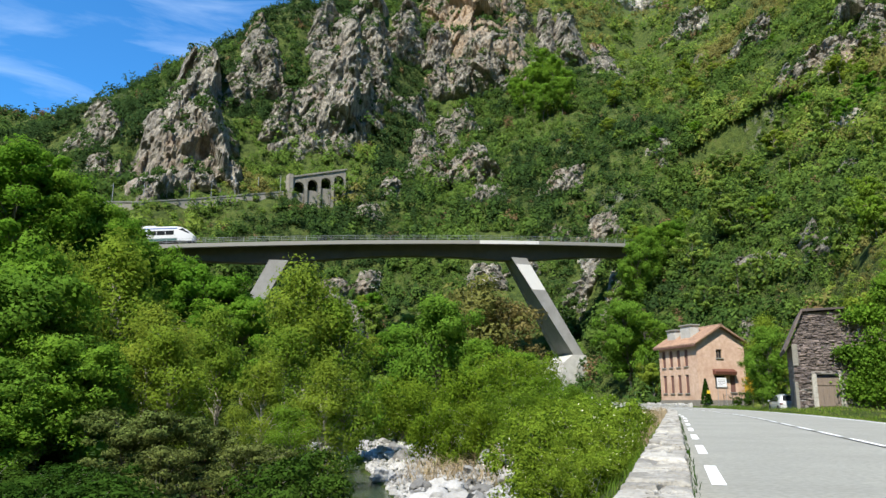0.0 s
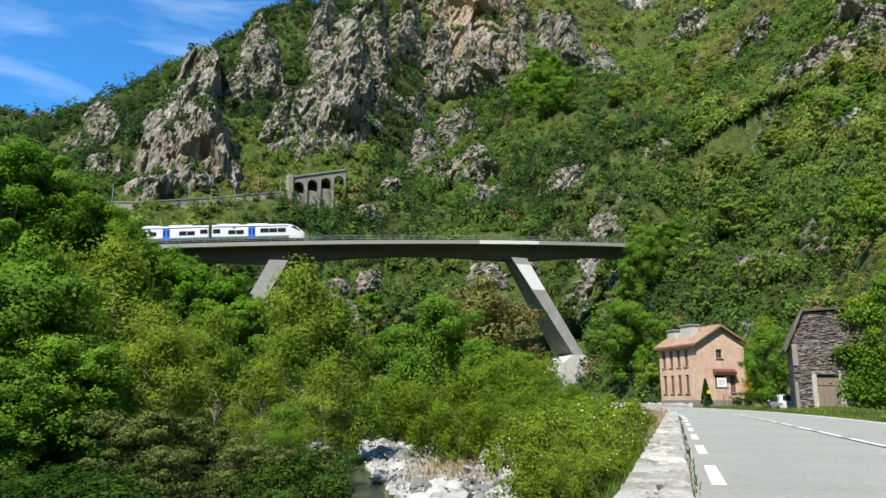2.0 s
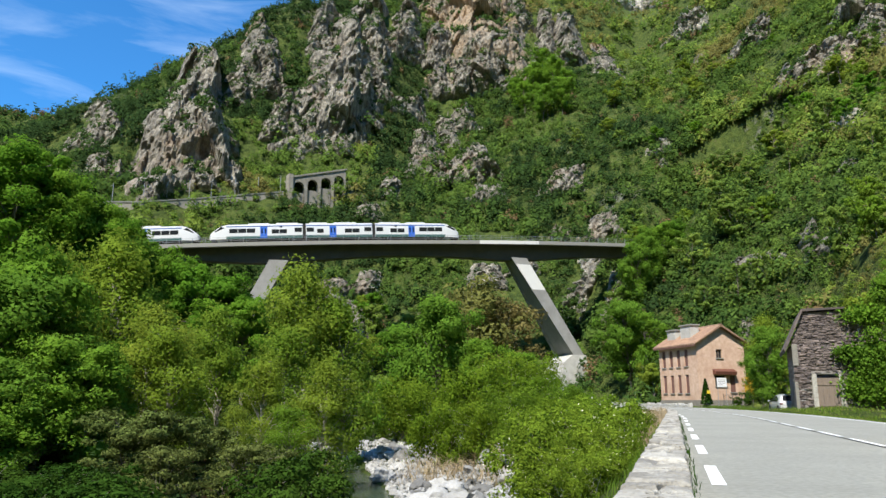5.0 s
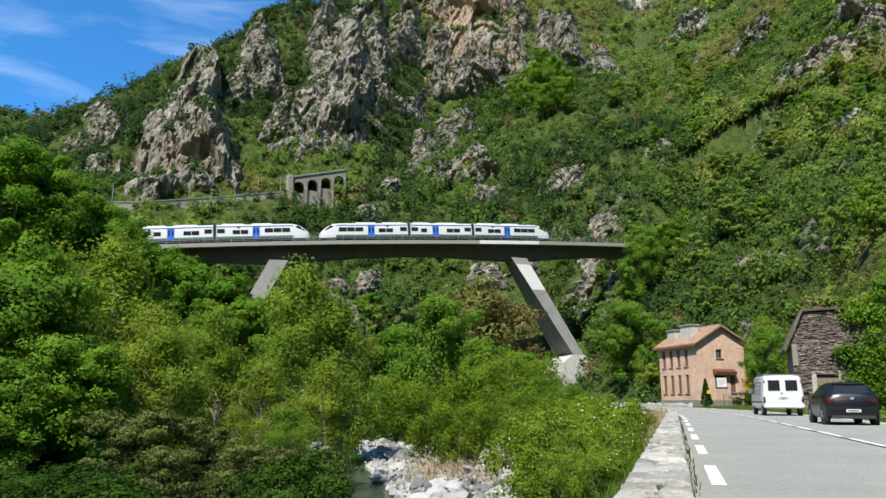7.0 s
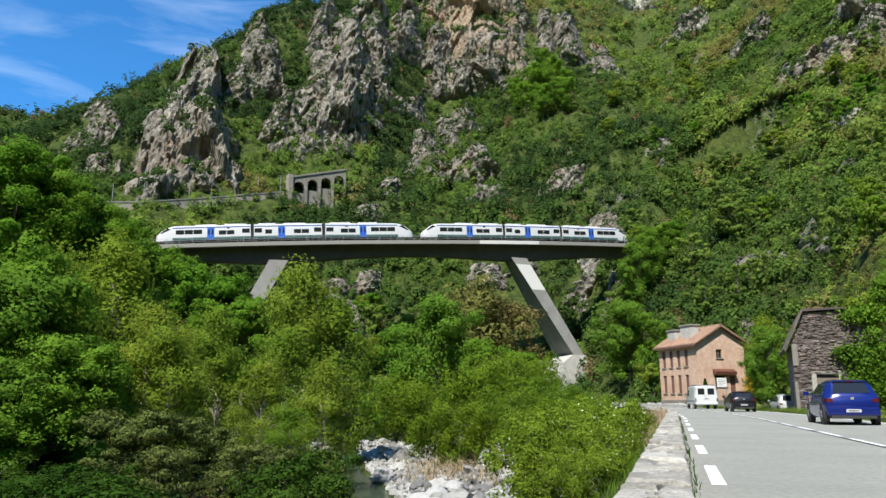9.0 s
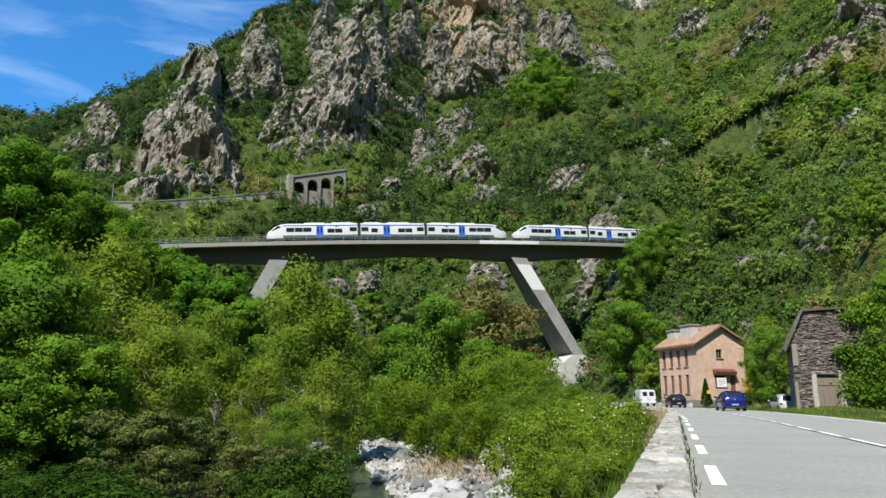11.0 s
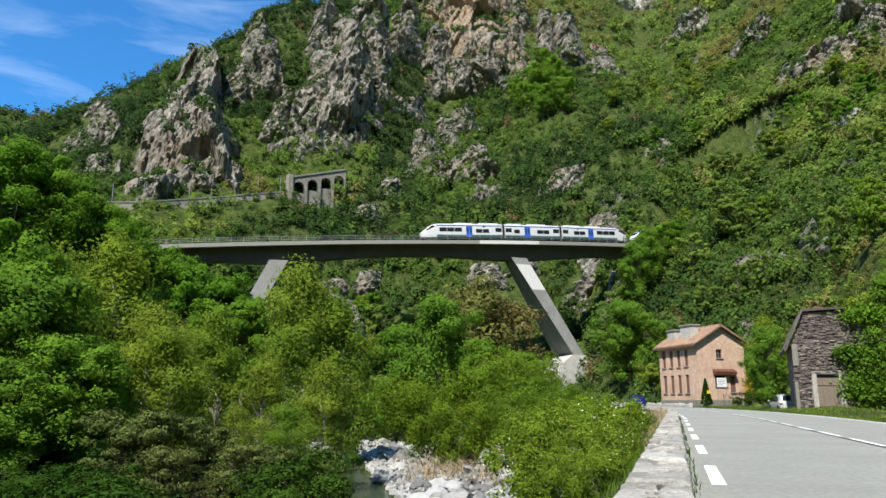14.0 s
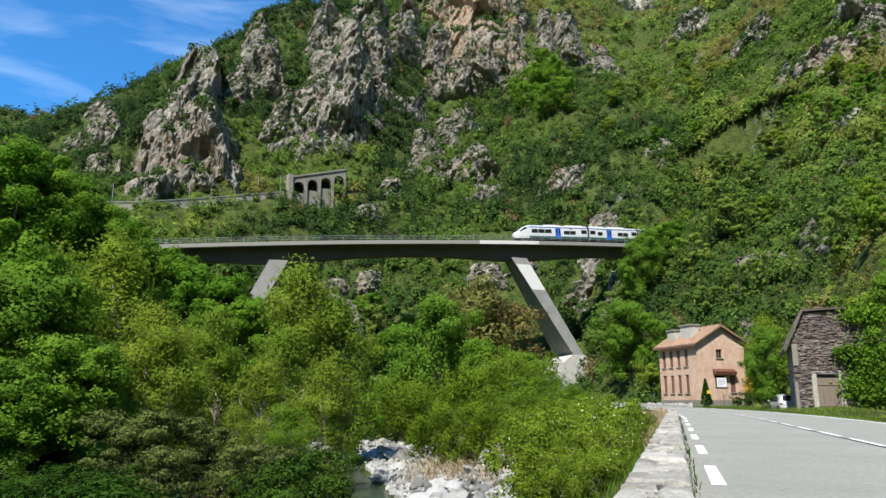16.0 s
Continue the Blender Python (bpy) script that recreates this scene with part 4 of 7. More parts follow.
CRAGS += [(-105, 214, 71, 4.7, 4.4, -0, 0.6, 0, 0), (-98, 213, 69, 2.5, 3.3, -0.06, 0.5, 0, 0), (-125, 239, 87, 4.4, 4.1, -0, 0.6, 0, 0), (-43, 289, 137, 15.9, 47.5, 0.09, 0.5, 0.45, 1), (-36, 336, 178, 13.5, 39.4, -0.01, 0.5, 0.2, 1), (-48, 271, 119, 7.1, 24.1, 0.14, 0.4, 0.4, 1), (-34, 286, 130, 9.7, 23.3, 0.04, 0.5, 0.2, 1), (-54, 311, 167, 8.9, 23.4, 0.03, 0.5, -0.2, 1), (-28, 293, 137, 6.7, 19.9, -0.06, 0.5, 0.2, 1), (-37, 254, 94, 6.6, 9.2, 0.09, 0.4, 0.3, 0)]
CRAGS += [(-28, 270, 108, 8.1, 8.6, 0.05, 0.5, 0.3, 0), (-2, 346, 171, 8.5, 31.6, -0, 0.6, -0.2, 1), (17, 374, 200, 22.2, 48.8, 0, 0.85, 0.1, 2), (32, 359, 185, 13.7, 36.7, 0.01, 0.8, 0.3, 2), (16, 327, 150, 20.4, 12.9, 0.01, 0.8, 0.1, 1), (-4, 394, 224, 10.6, 23.3, -0, 0.7, 0, 2), (42, 388, 217, 11.9, 18.6, 0.01, 0.6, 0.2, 1), (-18, 351, 187, 10.1, 27, 0.04, 0.5, 0.2, 1), (-13, 300, 124, 8.4, 8.4, 0.05, 0.5, 0.2, 0), (66, 365, 191, 11.2, 26.7, 0.01, 0.5, 0.3, 1)]
CRAGS += [(56, 370, 196, 7.8, 29.8, 0.01, 0.5, 0.2, 1), (82, 352, 175, 7.4, 23.1, -0.04, 0.5, 0.3, 0), (83, 326, 152, 4.3, 7.1, 0.1, 0.5, 0, 0), (-6, 268, 94, 7.9, 13.8, -0, 0.7, -0.2, 1), (-2, 254, 80, 6.1, 7.5, -0, 0.6, 0.1, 0), (10, 258, 84, 11.4, 12.5, 0.05, 0.5, 0.4, 1), (-12, 253, 82, 5.6, 7.6, 0.04, 0.5, 0.2, 0), (8, 305, 120, 8.5, 9, 0, 0.5, 0.2, 0), (1, 294, 110, 7.1, 11.5, 0, 0.6, 0.2, 0), (14, 230, 66, 7.6, 4.4, 0.05, 0.5, 0, 0)]
CRAGS += [(-17, 232, 68, 5.1, 5.7, 0.04, 0.5, 0.2, 0), (-23, 218, 57, 5.5, 3.4, 0.05, 0.5, 0, 0), (39, 225, 69, 8.3, 6.1, 0.25, 0.6, 0.4, 0), (44, 199, 47, 7.9, 4.7, 0.16, 0.5, 0.4, 1), (33, 202, 47, 3.7, 2.4, 0.02, 0.5, 0.1, 0), (109, 184, 93, 7.7, 8.6, 0.37, 0.6, 0, 2), (117, 184, 99, 6, 10.2, 0.22, 0.6, 0, 2), (106, 194, 95, 7.4, 6.2, 0.49, 0.5, 0, 2), (102, 198, 93, 6.4, 6.1, 0.34, 0.5, 0.1, 0), (101, 204, 94, 5, 7.9, 0.22, 0.4, 0.2, 0)]
CRAGS += [(120, 200, 113, 8.5, 7.3, 0.2, 0.5, 0.1, 1), (119, 262, 136, 11, 9.5, 0.28, 0.4, 0.4, 1), (108, 288, 141, 4.4, 5.8, 0.11, 0.4, 0.3, 0), (129, 359, 195, 13.8, 13.3, 0.26, 0.4, 0, 3), (189, 725, 419, 49, 18.7, 0.02, 0.8, 0, 3), (83, 144, 57, 5.1, 4.2, 0.27, 0.5, 0, 3), (98, 299, 140, 3.1, 5.9, 0.1, 0.5, 0.1, 0), (68, 219, 78, 5.7, 3, 0.16, 0.5, 0.2, 0), (66, 211, 70, 2.3, 1.9, 0.1, 0.5, 0.2, 0), (70, 122, 40, 2.7, 1.4, 0.45, 0.4, 0.4, 0)]
CRAGS += [(59, 116, 27, 2.1, 2, 0.27, 0.4, 0.4, 0), (-21, 172, 19, 4.5, 6.1, -0.02, 0.6, 0.2, 0), (11, 189, 32, 6.1, 4, 0.08, 0.6, 0.2, 0), (36, 186, 31, 4.2, 10.6, 0.37, 0.7, 0.75, 3), (40, 171, 26, 2.4, 6.7, 0.11, 0.6, -0.5, 3), (57, 109, 23, 3.9, 1.6, 0.21, 0.8, 0.1, 0), (55, 128, 25, 5.1, 1.2, 0.12, 0.8, 0.2, 0), (-28, 183, 27, 5.9, 3.9, 0.05, 0.6, 0.2, 0), (-19, 187, 30, 5, 3.8, 0.06, 0.6, 0.2, 0), (22, 192, 36, 5.1, 3.5, 0.09, 0.6, 0.2, 0)]
CRAGS += [(47, 114, 11, 2, 3.2, 0.14, 0.6, 0.2, 0)]
# trees: x, y, height
STAND_CLUMP = [(34.4, 290, 13.5), (39.6, 274.2, 14.85), (47.3, 276, 14.85), (39.7, 301.9, 16.2), (48.1, 303.2, 16.2), (45.6, 312.7, 14.85), (52.3, 296.9, 12.15), (32.2, 301.8, 12.15)]
STAND_DEEP = [(-51.5, 93.5, 12.8), (-48.6, 97.5, 11.4), (-44.6, 101, 12.2), (-43.6, 95.5, 12.4), (-53.5, 92, 14.8), (-51.1, 85.6, 17.0), (-47.2, 93.8, 13.2), (-42.8, 101.9, 12.0), (-37.1, 101.9, 13.6), (-33.2, 99.9, 14.3), (-30.0, 99.9, 14.6), (-26.2, 97.9, 13.0)]
STAND_BRIGHT = [(-50.3, 95.5, 11.4), (-46.4, 99.5, 12.8), (-47.2, 88.5, 12.8), (-41.4, 98, 11), (-49.5, 89.7, 14.2), (-45.5, 97.9, 12.6), (-40.0, 101.9, 12.6), (-20.2, 37.7, 6.8), (-18.9, 39.8, 6.4), (-21.5, 36.7, 5.4), (-27.1, 46.9, 8.0), (-27.5, 55.1, 7.5), (-21.3, 48.9, 7.2), (-23.6, 42.8, 11.3), (-23.4, 38.7, 9.8), (-24.5, 47.9, 8.8), (-20.0, 36.7, 4.6), (-20.6, 34.7, 3.2), (-19.7, 40.8, 4.6), (-0.9, 83.6, 14.8), (-4.7, 89.7, 13.4), (3.9, 79.5, 7.4), (7.5, 73.4, 5.0)]
STAND_SPRING = [(-22.8, 44.0, 10.8), (-18.6, 46.5, 9.2), (-26.5, 50.5, 12.6), (-16.2, 44.5, 8.4), (36.0, 84.0, 9.8), (-23.1, 51.0, 14.7), (-28.5, 55.1, 13.0), (-15.7, 53.0, 10.3), (-21.5, 55.1, 8.8), (-11.8, 55.1, 9.9), (-11.7, 65.2, 16.3), (-8.8, 67.3, 14.7), (-11.9, 48.9, 7.5), (-7.5, 46.9, 7.6), (-10.9, 40.8, 4.2), (-8.5, 42.8, 4.8), (-20.2, 59.1, 9.1)]
STAND_PINE = [(-13.4, 36.7, 3.7), (-14.3, 34.7, 3.0), (-12.1, 38.7, 3.0), (-11.7, 31.6, 2.7), (-10.3, 35.7, 2.7)]
STAND_WILLOW = [(-5.5, 95.0, 7.0), (-2.0, 86.0, 7.0), (0.0, 61.2, 6.1), (2.8, 61.2, 6.1), (5.3, 61.2, 5.7), (7.2, 59.1, 3.2), (8.7, 51.0, 2.3), (9.7, 46.9, 1.1), (8.2, 38.7, 2.6), (7.0, 42.8, 3.7), (5.6, 51.0, 4.2), (3.7, 57.1, 3.7), (0.7, 59.1, 4.4), (7.1, 34.7, 2.8), (5.9, 44.9, 3.5)]
STAND_FLOWER = [(2.5, 13.3, 0.6), (2.5, 15.3, 0.9), (2.9, 14.3, 0.6), (5.3, 24.5, 2.2), (4.5, 22.4, 2.1), (4.3, 26.5, 2.9), (3.9, 30.6, 3.6), (3.7, 17.3, 1.2), (3.4, 19.4, 1.4), (4.4, 20.4, 1.6), (6.6, 29.6, 2.2), (3.5, 23.4, 2.1), (5.5, 28.5, 3.0)]
STAND_UNDER = [(-17.6, 30.6, 1.3), (-14.9, 28.5, 1.8), (-14.6, 30.6, 1.6), (-7.4, 34.7, 2.6), (-6.6, 36.7, 2.8), (-5.9, 29.6, 2.9), (-12.2, 24.5, 2.2), (-14.4, 25.5, 1.9), (-6.3, 33.6, 2.0)]
STAND_BROWN = [(3.9, 114.2, 20.0), (10.4, 114.2, 15.1)]
STAND_MID = [(32.8, 130.5, 14.0), (35.0, 134.6, 4.2), (32.7, 136.6, 9.7), (35.3, 128.5, 9.2), (36.5, 126.4, 0.8), (36.8, 137.6, -3.7), (32.8, 142.7, 4.0), (42.9, 150.9, 11.7), (46.4, 152.9, 10.3), (39.6, 148.8, 12.4), (49.5, 152.9, 8.0)]
STAND_ROAD = [(27.7, 63.2, 6.5), (33.8, 79.5, 6.0), (30.6, 49.5, 6.0), (37.1, 65.2, 6.2), (33.5, 53.5, 5.2)]


# ---------------------------------------------------------------- crags
def ico(level):
    bm = bmesh.new()
    bmesh.ops.create_icosphere(bm, subdivisions=level, radius=1)
    v = np.array([x.co for x in bm.verts])
    f = np.array([[x.index for x in q.verts] for q in bm.faces])
    bm.free()
    return v, f


ICO = {k: ico(k) for k in (1, 3)}


def facets(x, y, z, seed):
    """Broken planes: each cell of a jittered lattice has a height and a slope of its own."""
    i, j, k = (np.floor(a).astype(np.int64) for a in (x, y, z))
    best, val = np.full(x.shape, 9e9), np.zeros(x.shape)
    for di in (-1, 0, 1):
        for dj in (-1, 0, 1):
            for dk in (-1, 0, 1):
                a, b, c = i + di, j + dj, k + dk
                ox, oy, oz = x - a - hashed(a, b, c, seed), y - b - hashed(a, b, c, seed + 1), z - c - hashed(a, b, c, seed + 2)
                d = ox * ox + oy * oy + oz * oz
                h = hashed(a, b, c, seed + 3) - 0.5 + (hashed(a, b, c, seed + 4) - 0.5) * ox * 1.1 + (hashed(a, b, c, seed + 5) - 0.5) * oy * 1.1 + (hashed(a, b, c, seed + 6) - 0.5) * oz * 1.3
                near = d < best
                best, val = np.where(near, d, best), np.where(near, h, val)
    return val


CRAG_POINTS = []


def build_crag(x, y, z, w, h, lean, top, crest, large, seed):
    """A crag grown out of the slope: an arete with a broad face on one side and a steep one on the other, split into leaning slabs and blocks."""
    size = min(w, h)
    cell = 0.40 if large else 0.36
    nu, nv = int(np.clip(2.5 * w / cell, 22, 110)), int(np.clip(2.5 * h / cell, 22, 125))
    az = math.atan2(x, y)
    c, s = math.cos(az), math.sin(az)
    reach = abs(lean) * h / w
    us, vs = np.linspace(-1.25 - reach, 1.25 + reach, nu), np.linspace(-1.25, 1.2, nv)
    U, V_ = np.meshgrid(us, vs, indexing="ij")
    # the foot of the crag follows the slope, and rises free above the skyline
    far = np.linspace(-min(75, 5 * h + 12), min(75, 5 * h + 12), 90)
    ku = np.linspace(us[0], us[-1], 15)
    G, D = np.meshgrid(ku * w, far, indexing="ij")
    ground = np.maximum.accumulate(land(x + G * c + D * s, y - G * s + D * c)[0], axis=1) + np.arange(90) * 1e-4
    back = []
    for g in ground:
        zz = z + vs * h
        b = np.interp(zz, g, far)
        back.append(np.where(zz > g[-1], far[int(np.argmax(g > g[-1] - 0.02))] + (zz - g[-1]) * 0.3, b))
    back = np.array(back)
    kern = np.array([1, 2, 3, 2, 1]) / 9.0
    back = np.stack([np.convolve(np.pad(b, 2, mode="edge"), kern, "valid") for b in back])
    ly = np.stack([np.interp(us, ku, back[:, k]) for k in range(nv)], 1)
    lx, lz = U * w, V_ * h
    X, Y, Z = x + lx * c + ly * s, y - lx * s + ly * c, z + lz
    a0, a1, a2 = size * 0.55 + 2.0, size * 0.2 + 1.2, 1.1
    half = w * (1 - (1 - top) * np.clip((V_ + 1) / 2, 0, 1))
    wob = (fbm(X / a0, Z / a0, 0 * X + seed, 4, seed) - 0.5)
    sn = (lx - lean * lz) / half + wob * 0.7
    ridge = crest + (fbm(Z / (h * 0.5 + 1), 0 * X + seed, 0 * X, 3, seed + 5) - 0.5) * 0.7
    ridge = np.clip(ridge, -0.8, 0.8)
    roof = np.minimum((sn + 1) / (1 + ridge), (1 - sn) / (1 - ridge))
    ends = np.minimum((1.06 - V_ + wob * 0.5) * 2.4, (V_ + 1.1 + wob * 0.5) * 2.4)
    body = np.clip(np.minimum(roof * 1.25, ends), -0.7, 1.0)
    out = body * (size * (0.75 if large == 1 else 0.5) + 0.8)
    inside = np.clip(body * 4 + 0.4, 0, 1)
    # leaning slabs at three sizes, each a plane of its own
    q = lx - (lean * 0.8 + 0.12) * lz
    zero = 0 * q + seed * 0.37
    out = out + inside * facets(q / a0, zero, (lz + 0.5 * lx) / (a0 * 2.4), seed) * (size * 0.38 + 0.5)
    out = out + inside * facets(q / a1, zero, (lz - 0.5 * lx) / (a1 * 1.6), seed + 20) * (size * 0.11 + 0.6)
    out = out + inside * facets(q / a2, zero, (lz + 0.6 * lx) / (a2 * 1.0), seed + 40) * (1.05 if large else 0.65)
    # open joints
    joint = fbm(q / (a1 * 1.6), zero, lz / (a1 * 7), 3, seed + 60, True)
    out = out - inside * np.clip((joint - 0.80) * 8, 0, 1) * (0.05 * size + 0.5)
    up = out * 0.22
    P = np.stack([X - s * out, Y - c * out, Z + up], -1)
    i, j = np.meshgrid(np.arange(nu - 1), np.arange(nv - 1), indexing="ij")
    # one unbroken body: what stands proud, grown out from its thickest place
    solid = (body[:-1, :-1] > -0.6) | (body[1:, 1:] > -0.6)
    grown = np.zeros_like(solid)
    grown[np.unravel_index(np.argmax(body[:-1, :-1]), solid.shape)] = True
    count = 0
    while grown.sum() != count:
        count = grown.sum()
        wide = grown.copy()
        wide[1:] |= grown[:-1]
        wide[:-1] |= grown[1:]
        grown = wide.copy()
        grown[:, 1:] |= wide[:, :-1]
        grown[:, :-1] |= wide[:, 1:]
        grown &= solid
    v = (i * nv + j)[grown].ravel()
    f = np.stack([v, v + nv, v + nv + 1, v + 1], -1)
    used, f = np.unique(f, return_inverse=True)
    f = f.reshape(-1, 4)
    P = P.reshape(-1, 3)[used]
    P = P.reshape(-1, 3)
    me = raw_mesh("rock_outcrop", P, f, (M_CLIFF, M_CLIFF, M_OCHRE_CLIFF, M_PALE_CLIFF)[large])
    ob = new("rock_outcrop", me)
    q = P[f]
    n = np.cross(q[:, 2] - q[:, 0], q[:, 3] - q[:, 1])
    n /= np.linalg.norm(n, axis=1)[:, None] + 1e-9
    CRAG_POINTS.append((q.mean(1)[(np.abs(n[:, 2]) > 0.62)], size))
    return tagged(ob, ("jagged grey rock outcrop on the scrubby slope", "towering craggy grey limestone cliff with dark clefts", "ochre-stained craggy cliff on the mountain side", "pale bare limestone outcrop on the mountain side")[large], "rock", "crags of the gorge")


for i, row in enumerate(CRAGS):
    build_crag(*row, 100 + i * 7)


# ---------------------------------------------------------------- plants
def tubes(paths, sides=5):
    """Tapered limbs: each path is a list of (point, radius)."""
    V, Fc, n = [], [], 0
    ang = np.linspace(0, 2 * np.pi, sides, endpoint=False)
    for path in paths:
        for k, (p, r) in enumerate(path):
            q = np.array(path[min(k + 1, len(path) - 1)][0]) - np.array(path[max(k - 1, 0)][0])
            q = q / (np.linalg.norm(q) + 1e-9)
            a = np.cross(q, (0.3, 0.9, 0.2))
            a /= np.linalg.norm(a) + 1e-9
            b = np.cross(q, a)
            V.append(np.array(p) + r * (np.cos(ang)[:, None] * a + np.sin(ang)[:, None] * b))
            if k:
                for i in range(sides):
                    j = (i + 1) % sides
                    Fc.append((n - sides + i, n - sides + j, n + j, n + i))
            n += sides
    return np.concatenate(V), np.array(Fc)


def leaves_at(centres, size, rng, droop=0.0, aspect=1.7, tri=False, out=None):
    """A small kite, or a triangle, for each centre, turned at random."""
    n = len(centres)
    a = rng.normal(size=(n, 3))
    a[:, 2] -= droop
    a /= np.linalg.norm(a, axis=1)[:, None]
    b = rng.normal(size=(n, 3))
    if out is not None:
        # leaves turn their faces outwards and up
        m = np.asarray(out) + rng.normal(size=(n, 3)) * 0.55 + np.array([0, 0, 0.25])
        m /= np.linalg.norm(m, axis=1)[:, None] + 1e-9
        a = a - (a * m).sum(1)[:, None] * m
        a /= np.linalg.norm(a, axis=1)[:, None] + 1e-9
        b = np.cross(m, a)
    b -= (b * a).sum(1)[:, None] * a
    b /= np.linalg.norm(b, axis=1)[:, None] + 1e-9
    s = size * rng.uniform(0.6, 1.35, (n, 1))
    c = np.asarray(centres)
    if tri:
        V = np.stack([c - a * s * aspect * 0.5 - b * s * 0.38, c + a * s * aspect * 0.55, c - a * s * aspect * 0.3 + b * s * 0.62], 1).reshape(-1, 3)
        return V, np.arange(3 * n).reshape(-1, 3)
    V = np.stack([c - a * s * aspect * 0.5, c + b * s * 0.5, c + a * s * aspect * 0.5, c - b * s * 0.5], 1).reshape(-1, 3)
    return V, np.arange(4 * n).reshape(-1, 4)


def tree_meshes(name, seed, h, spread, base, clumps, per, leaf, mat, bark, lean=0.05, stems=1, conic=0.0, sparse=0.55, trunk_r=0.02, flat=0.7, hang=0.0, blossom=0, tri=True, sides=4):
    """Meshes of a tree of height h: wood and crown. base: where the crown begins, as a share of h; conic: how far it narrows upwards."""
    rng = np.random.default_rng(seed)
    paths, cents, dirs = [], [], []
    tops = []
    for k in range(stems):
        ang = rng.uniform(0, 6.28)
        tilt = lean if stems == 1 else rng.uniform(0.15, 0.5)
        pts = []
        for i in range(7):
            f = i / 6
            w = rng.normal(size=2) * 0.02 * h * f
            pts.append((np.array([math.cos(ang) * tilt * h * f + w[0], math.sin(ang) * tilt * h * f + w[1], h * 0.94 * f]), max(h * trunk_r * (1 - 0.9 * f) / math.sqrt(stems), 0.008 * h ** 0.5 * 0.5)))
        paths.append(pts)
        tops.append(pts)
    for k in range(clumps):
        st = tops[rng.integers(stems)]
        f = base + (1 - base) * rng.uniform(0, 1) ** 0.8
        fi = f * 6
        i = min(int(fi), 5)
        origin = st[i][0] + (st[i + 1][0] - st[i][0]) * (fi - i)
        g = (f - base) / (1 - base + 1e-6)
        env = (1 - conic * g) * (0.45 + 1.1 * g * (1 - g) * 2 if conic < 0.5 else 1.0) * (1.0 if g < 0.8 else 1 - (g - 0.8) * 2.0)
        ang = rng.uniform(0, 6.28)
        rad = spread * env * rng.uniform(0.15, 1.0) ** 0.6 * (1 + 0.3 * math.sin(3 * ang + seed))
        tip = origin + np.array([math.cos(ang) * rad, math.sin(ang) * rad, rad * rng.uniform(0.0, 0.5) - hang * rad])
        mid = origin * 0.5 + tip * 0.5 + np.array([0, 0, 0.08 * rad])
        low = st[max(i - 1, 0)][0] * 0.5 + origin * 0.5
        paths.append([(low, h * trunk_r * 0.35 * (1 - 0.7 * f)), (mid, h * trunk_r * 0.2 * (1 - 0.6 * f)), (tip, h * trunk_r * 0.07)])
        cl = spread * rng.uniform(0.16, 0.34) * sparse * 1.6
        m = int(per * rng.uniform(0.6, 1.4))
        q = rng.normal(size=(m, 3))
        q /= np.linalg.norm(q, axis=1)[:, None] + 1e-9
        away = np.array([math.cos(ang), math.sin(ang), 0.3]) * 0.5
        dirs.append(q + away)
        dirs.append(q[: m // 4] + away)
        q = q * (rng.uniform(0, 1, (m, 1)) ** 0.45) * cl
        q[:, 2] *= flat
        cents.append(tip + q)
        cents.append(mid + q[: m // 4] * 0.9)
    C = np.concatenate(cents)
    C[:, 2] = np.maximum(C[:, 2], 0.03 * h)
    D = np.concatenate(dirs)
    V, Fc = leaves_at(C, leaf, rng, hang, tri=tri, out=D)
    crown = raw_mesh(name + "_crown", V, Fc, mat, smooth=True)
    k = Fc.shape[1]
    e1, e2 = V[1::k] - V[0::k], V[2::k] - V[0::k]
    own = np.cross(e1, e2)
    own /= np.linalg.norm(own, axis=1)[:, None] + 1e-9
    own *= np.sign((own * D).sum(1))[:, None]
    rounded(crown, np.repeat(D / (np.linalg.norm(D, axis=1)[:, None] + 1e-9) * 0.55 + own * 0.6, k, axis=0))
    V, Fc = tubes(paths, sides)
    wood = raw_mesh(name + "_trunk", V, Fc, bark)
    bl = None
    if blossom:
        pick = C[rng.integers(0, len(C), blossom)] * np.array([1.05, 1.05, 1.04])
        V, Fc = leaves_at(pick, 0.062, rng, 0, 1.0)
        bl = raw_mesh(name + "_blossom", V, Fc, L_FLOWER)
    return wood, crown, bl


def plant(meshes, name, label, category, group, x, y, scale, turn, wide=1.0, sink=0.1):
    ob = thing(name, label, category, group)
    ob.matrix_basis = Matrix.LocRotScale((x, y, height(x, y) - sink), Euler((0, 0, turn)), (scale * wide, scale * wide, scale))
    for nm, me in zip(("trunk", "crown", "blossom"), meshes):
        if me is not None:
            p = new(nm, me)
            p.parent = ob
    return ob


RNG = random.Random(5)
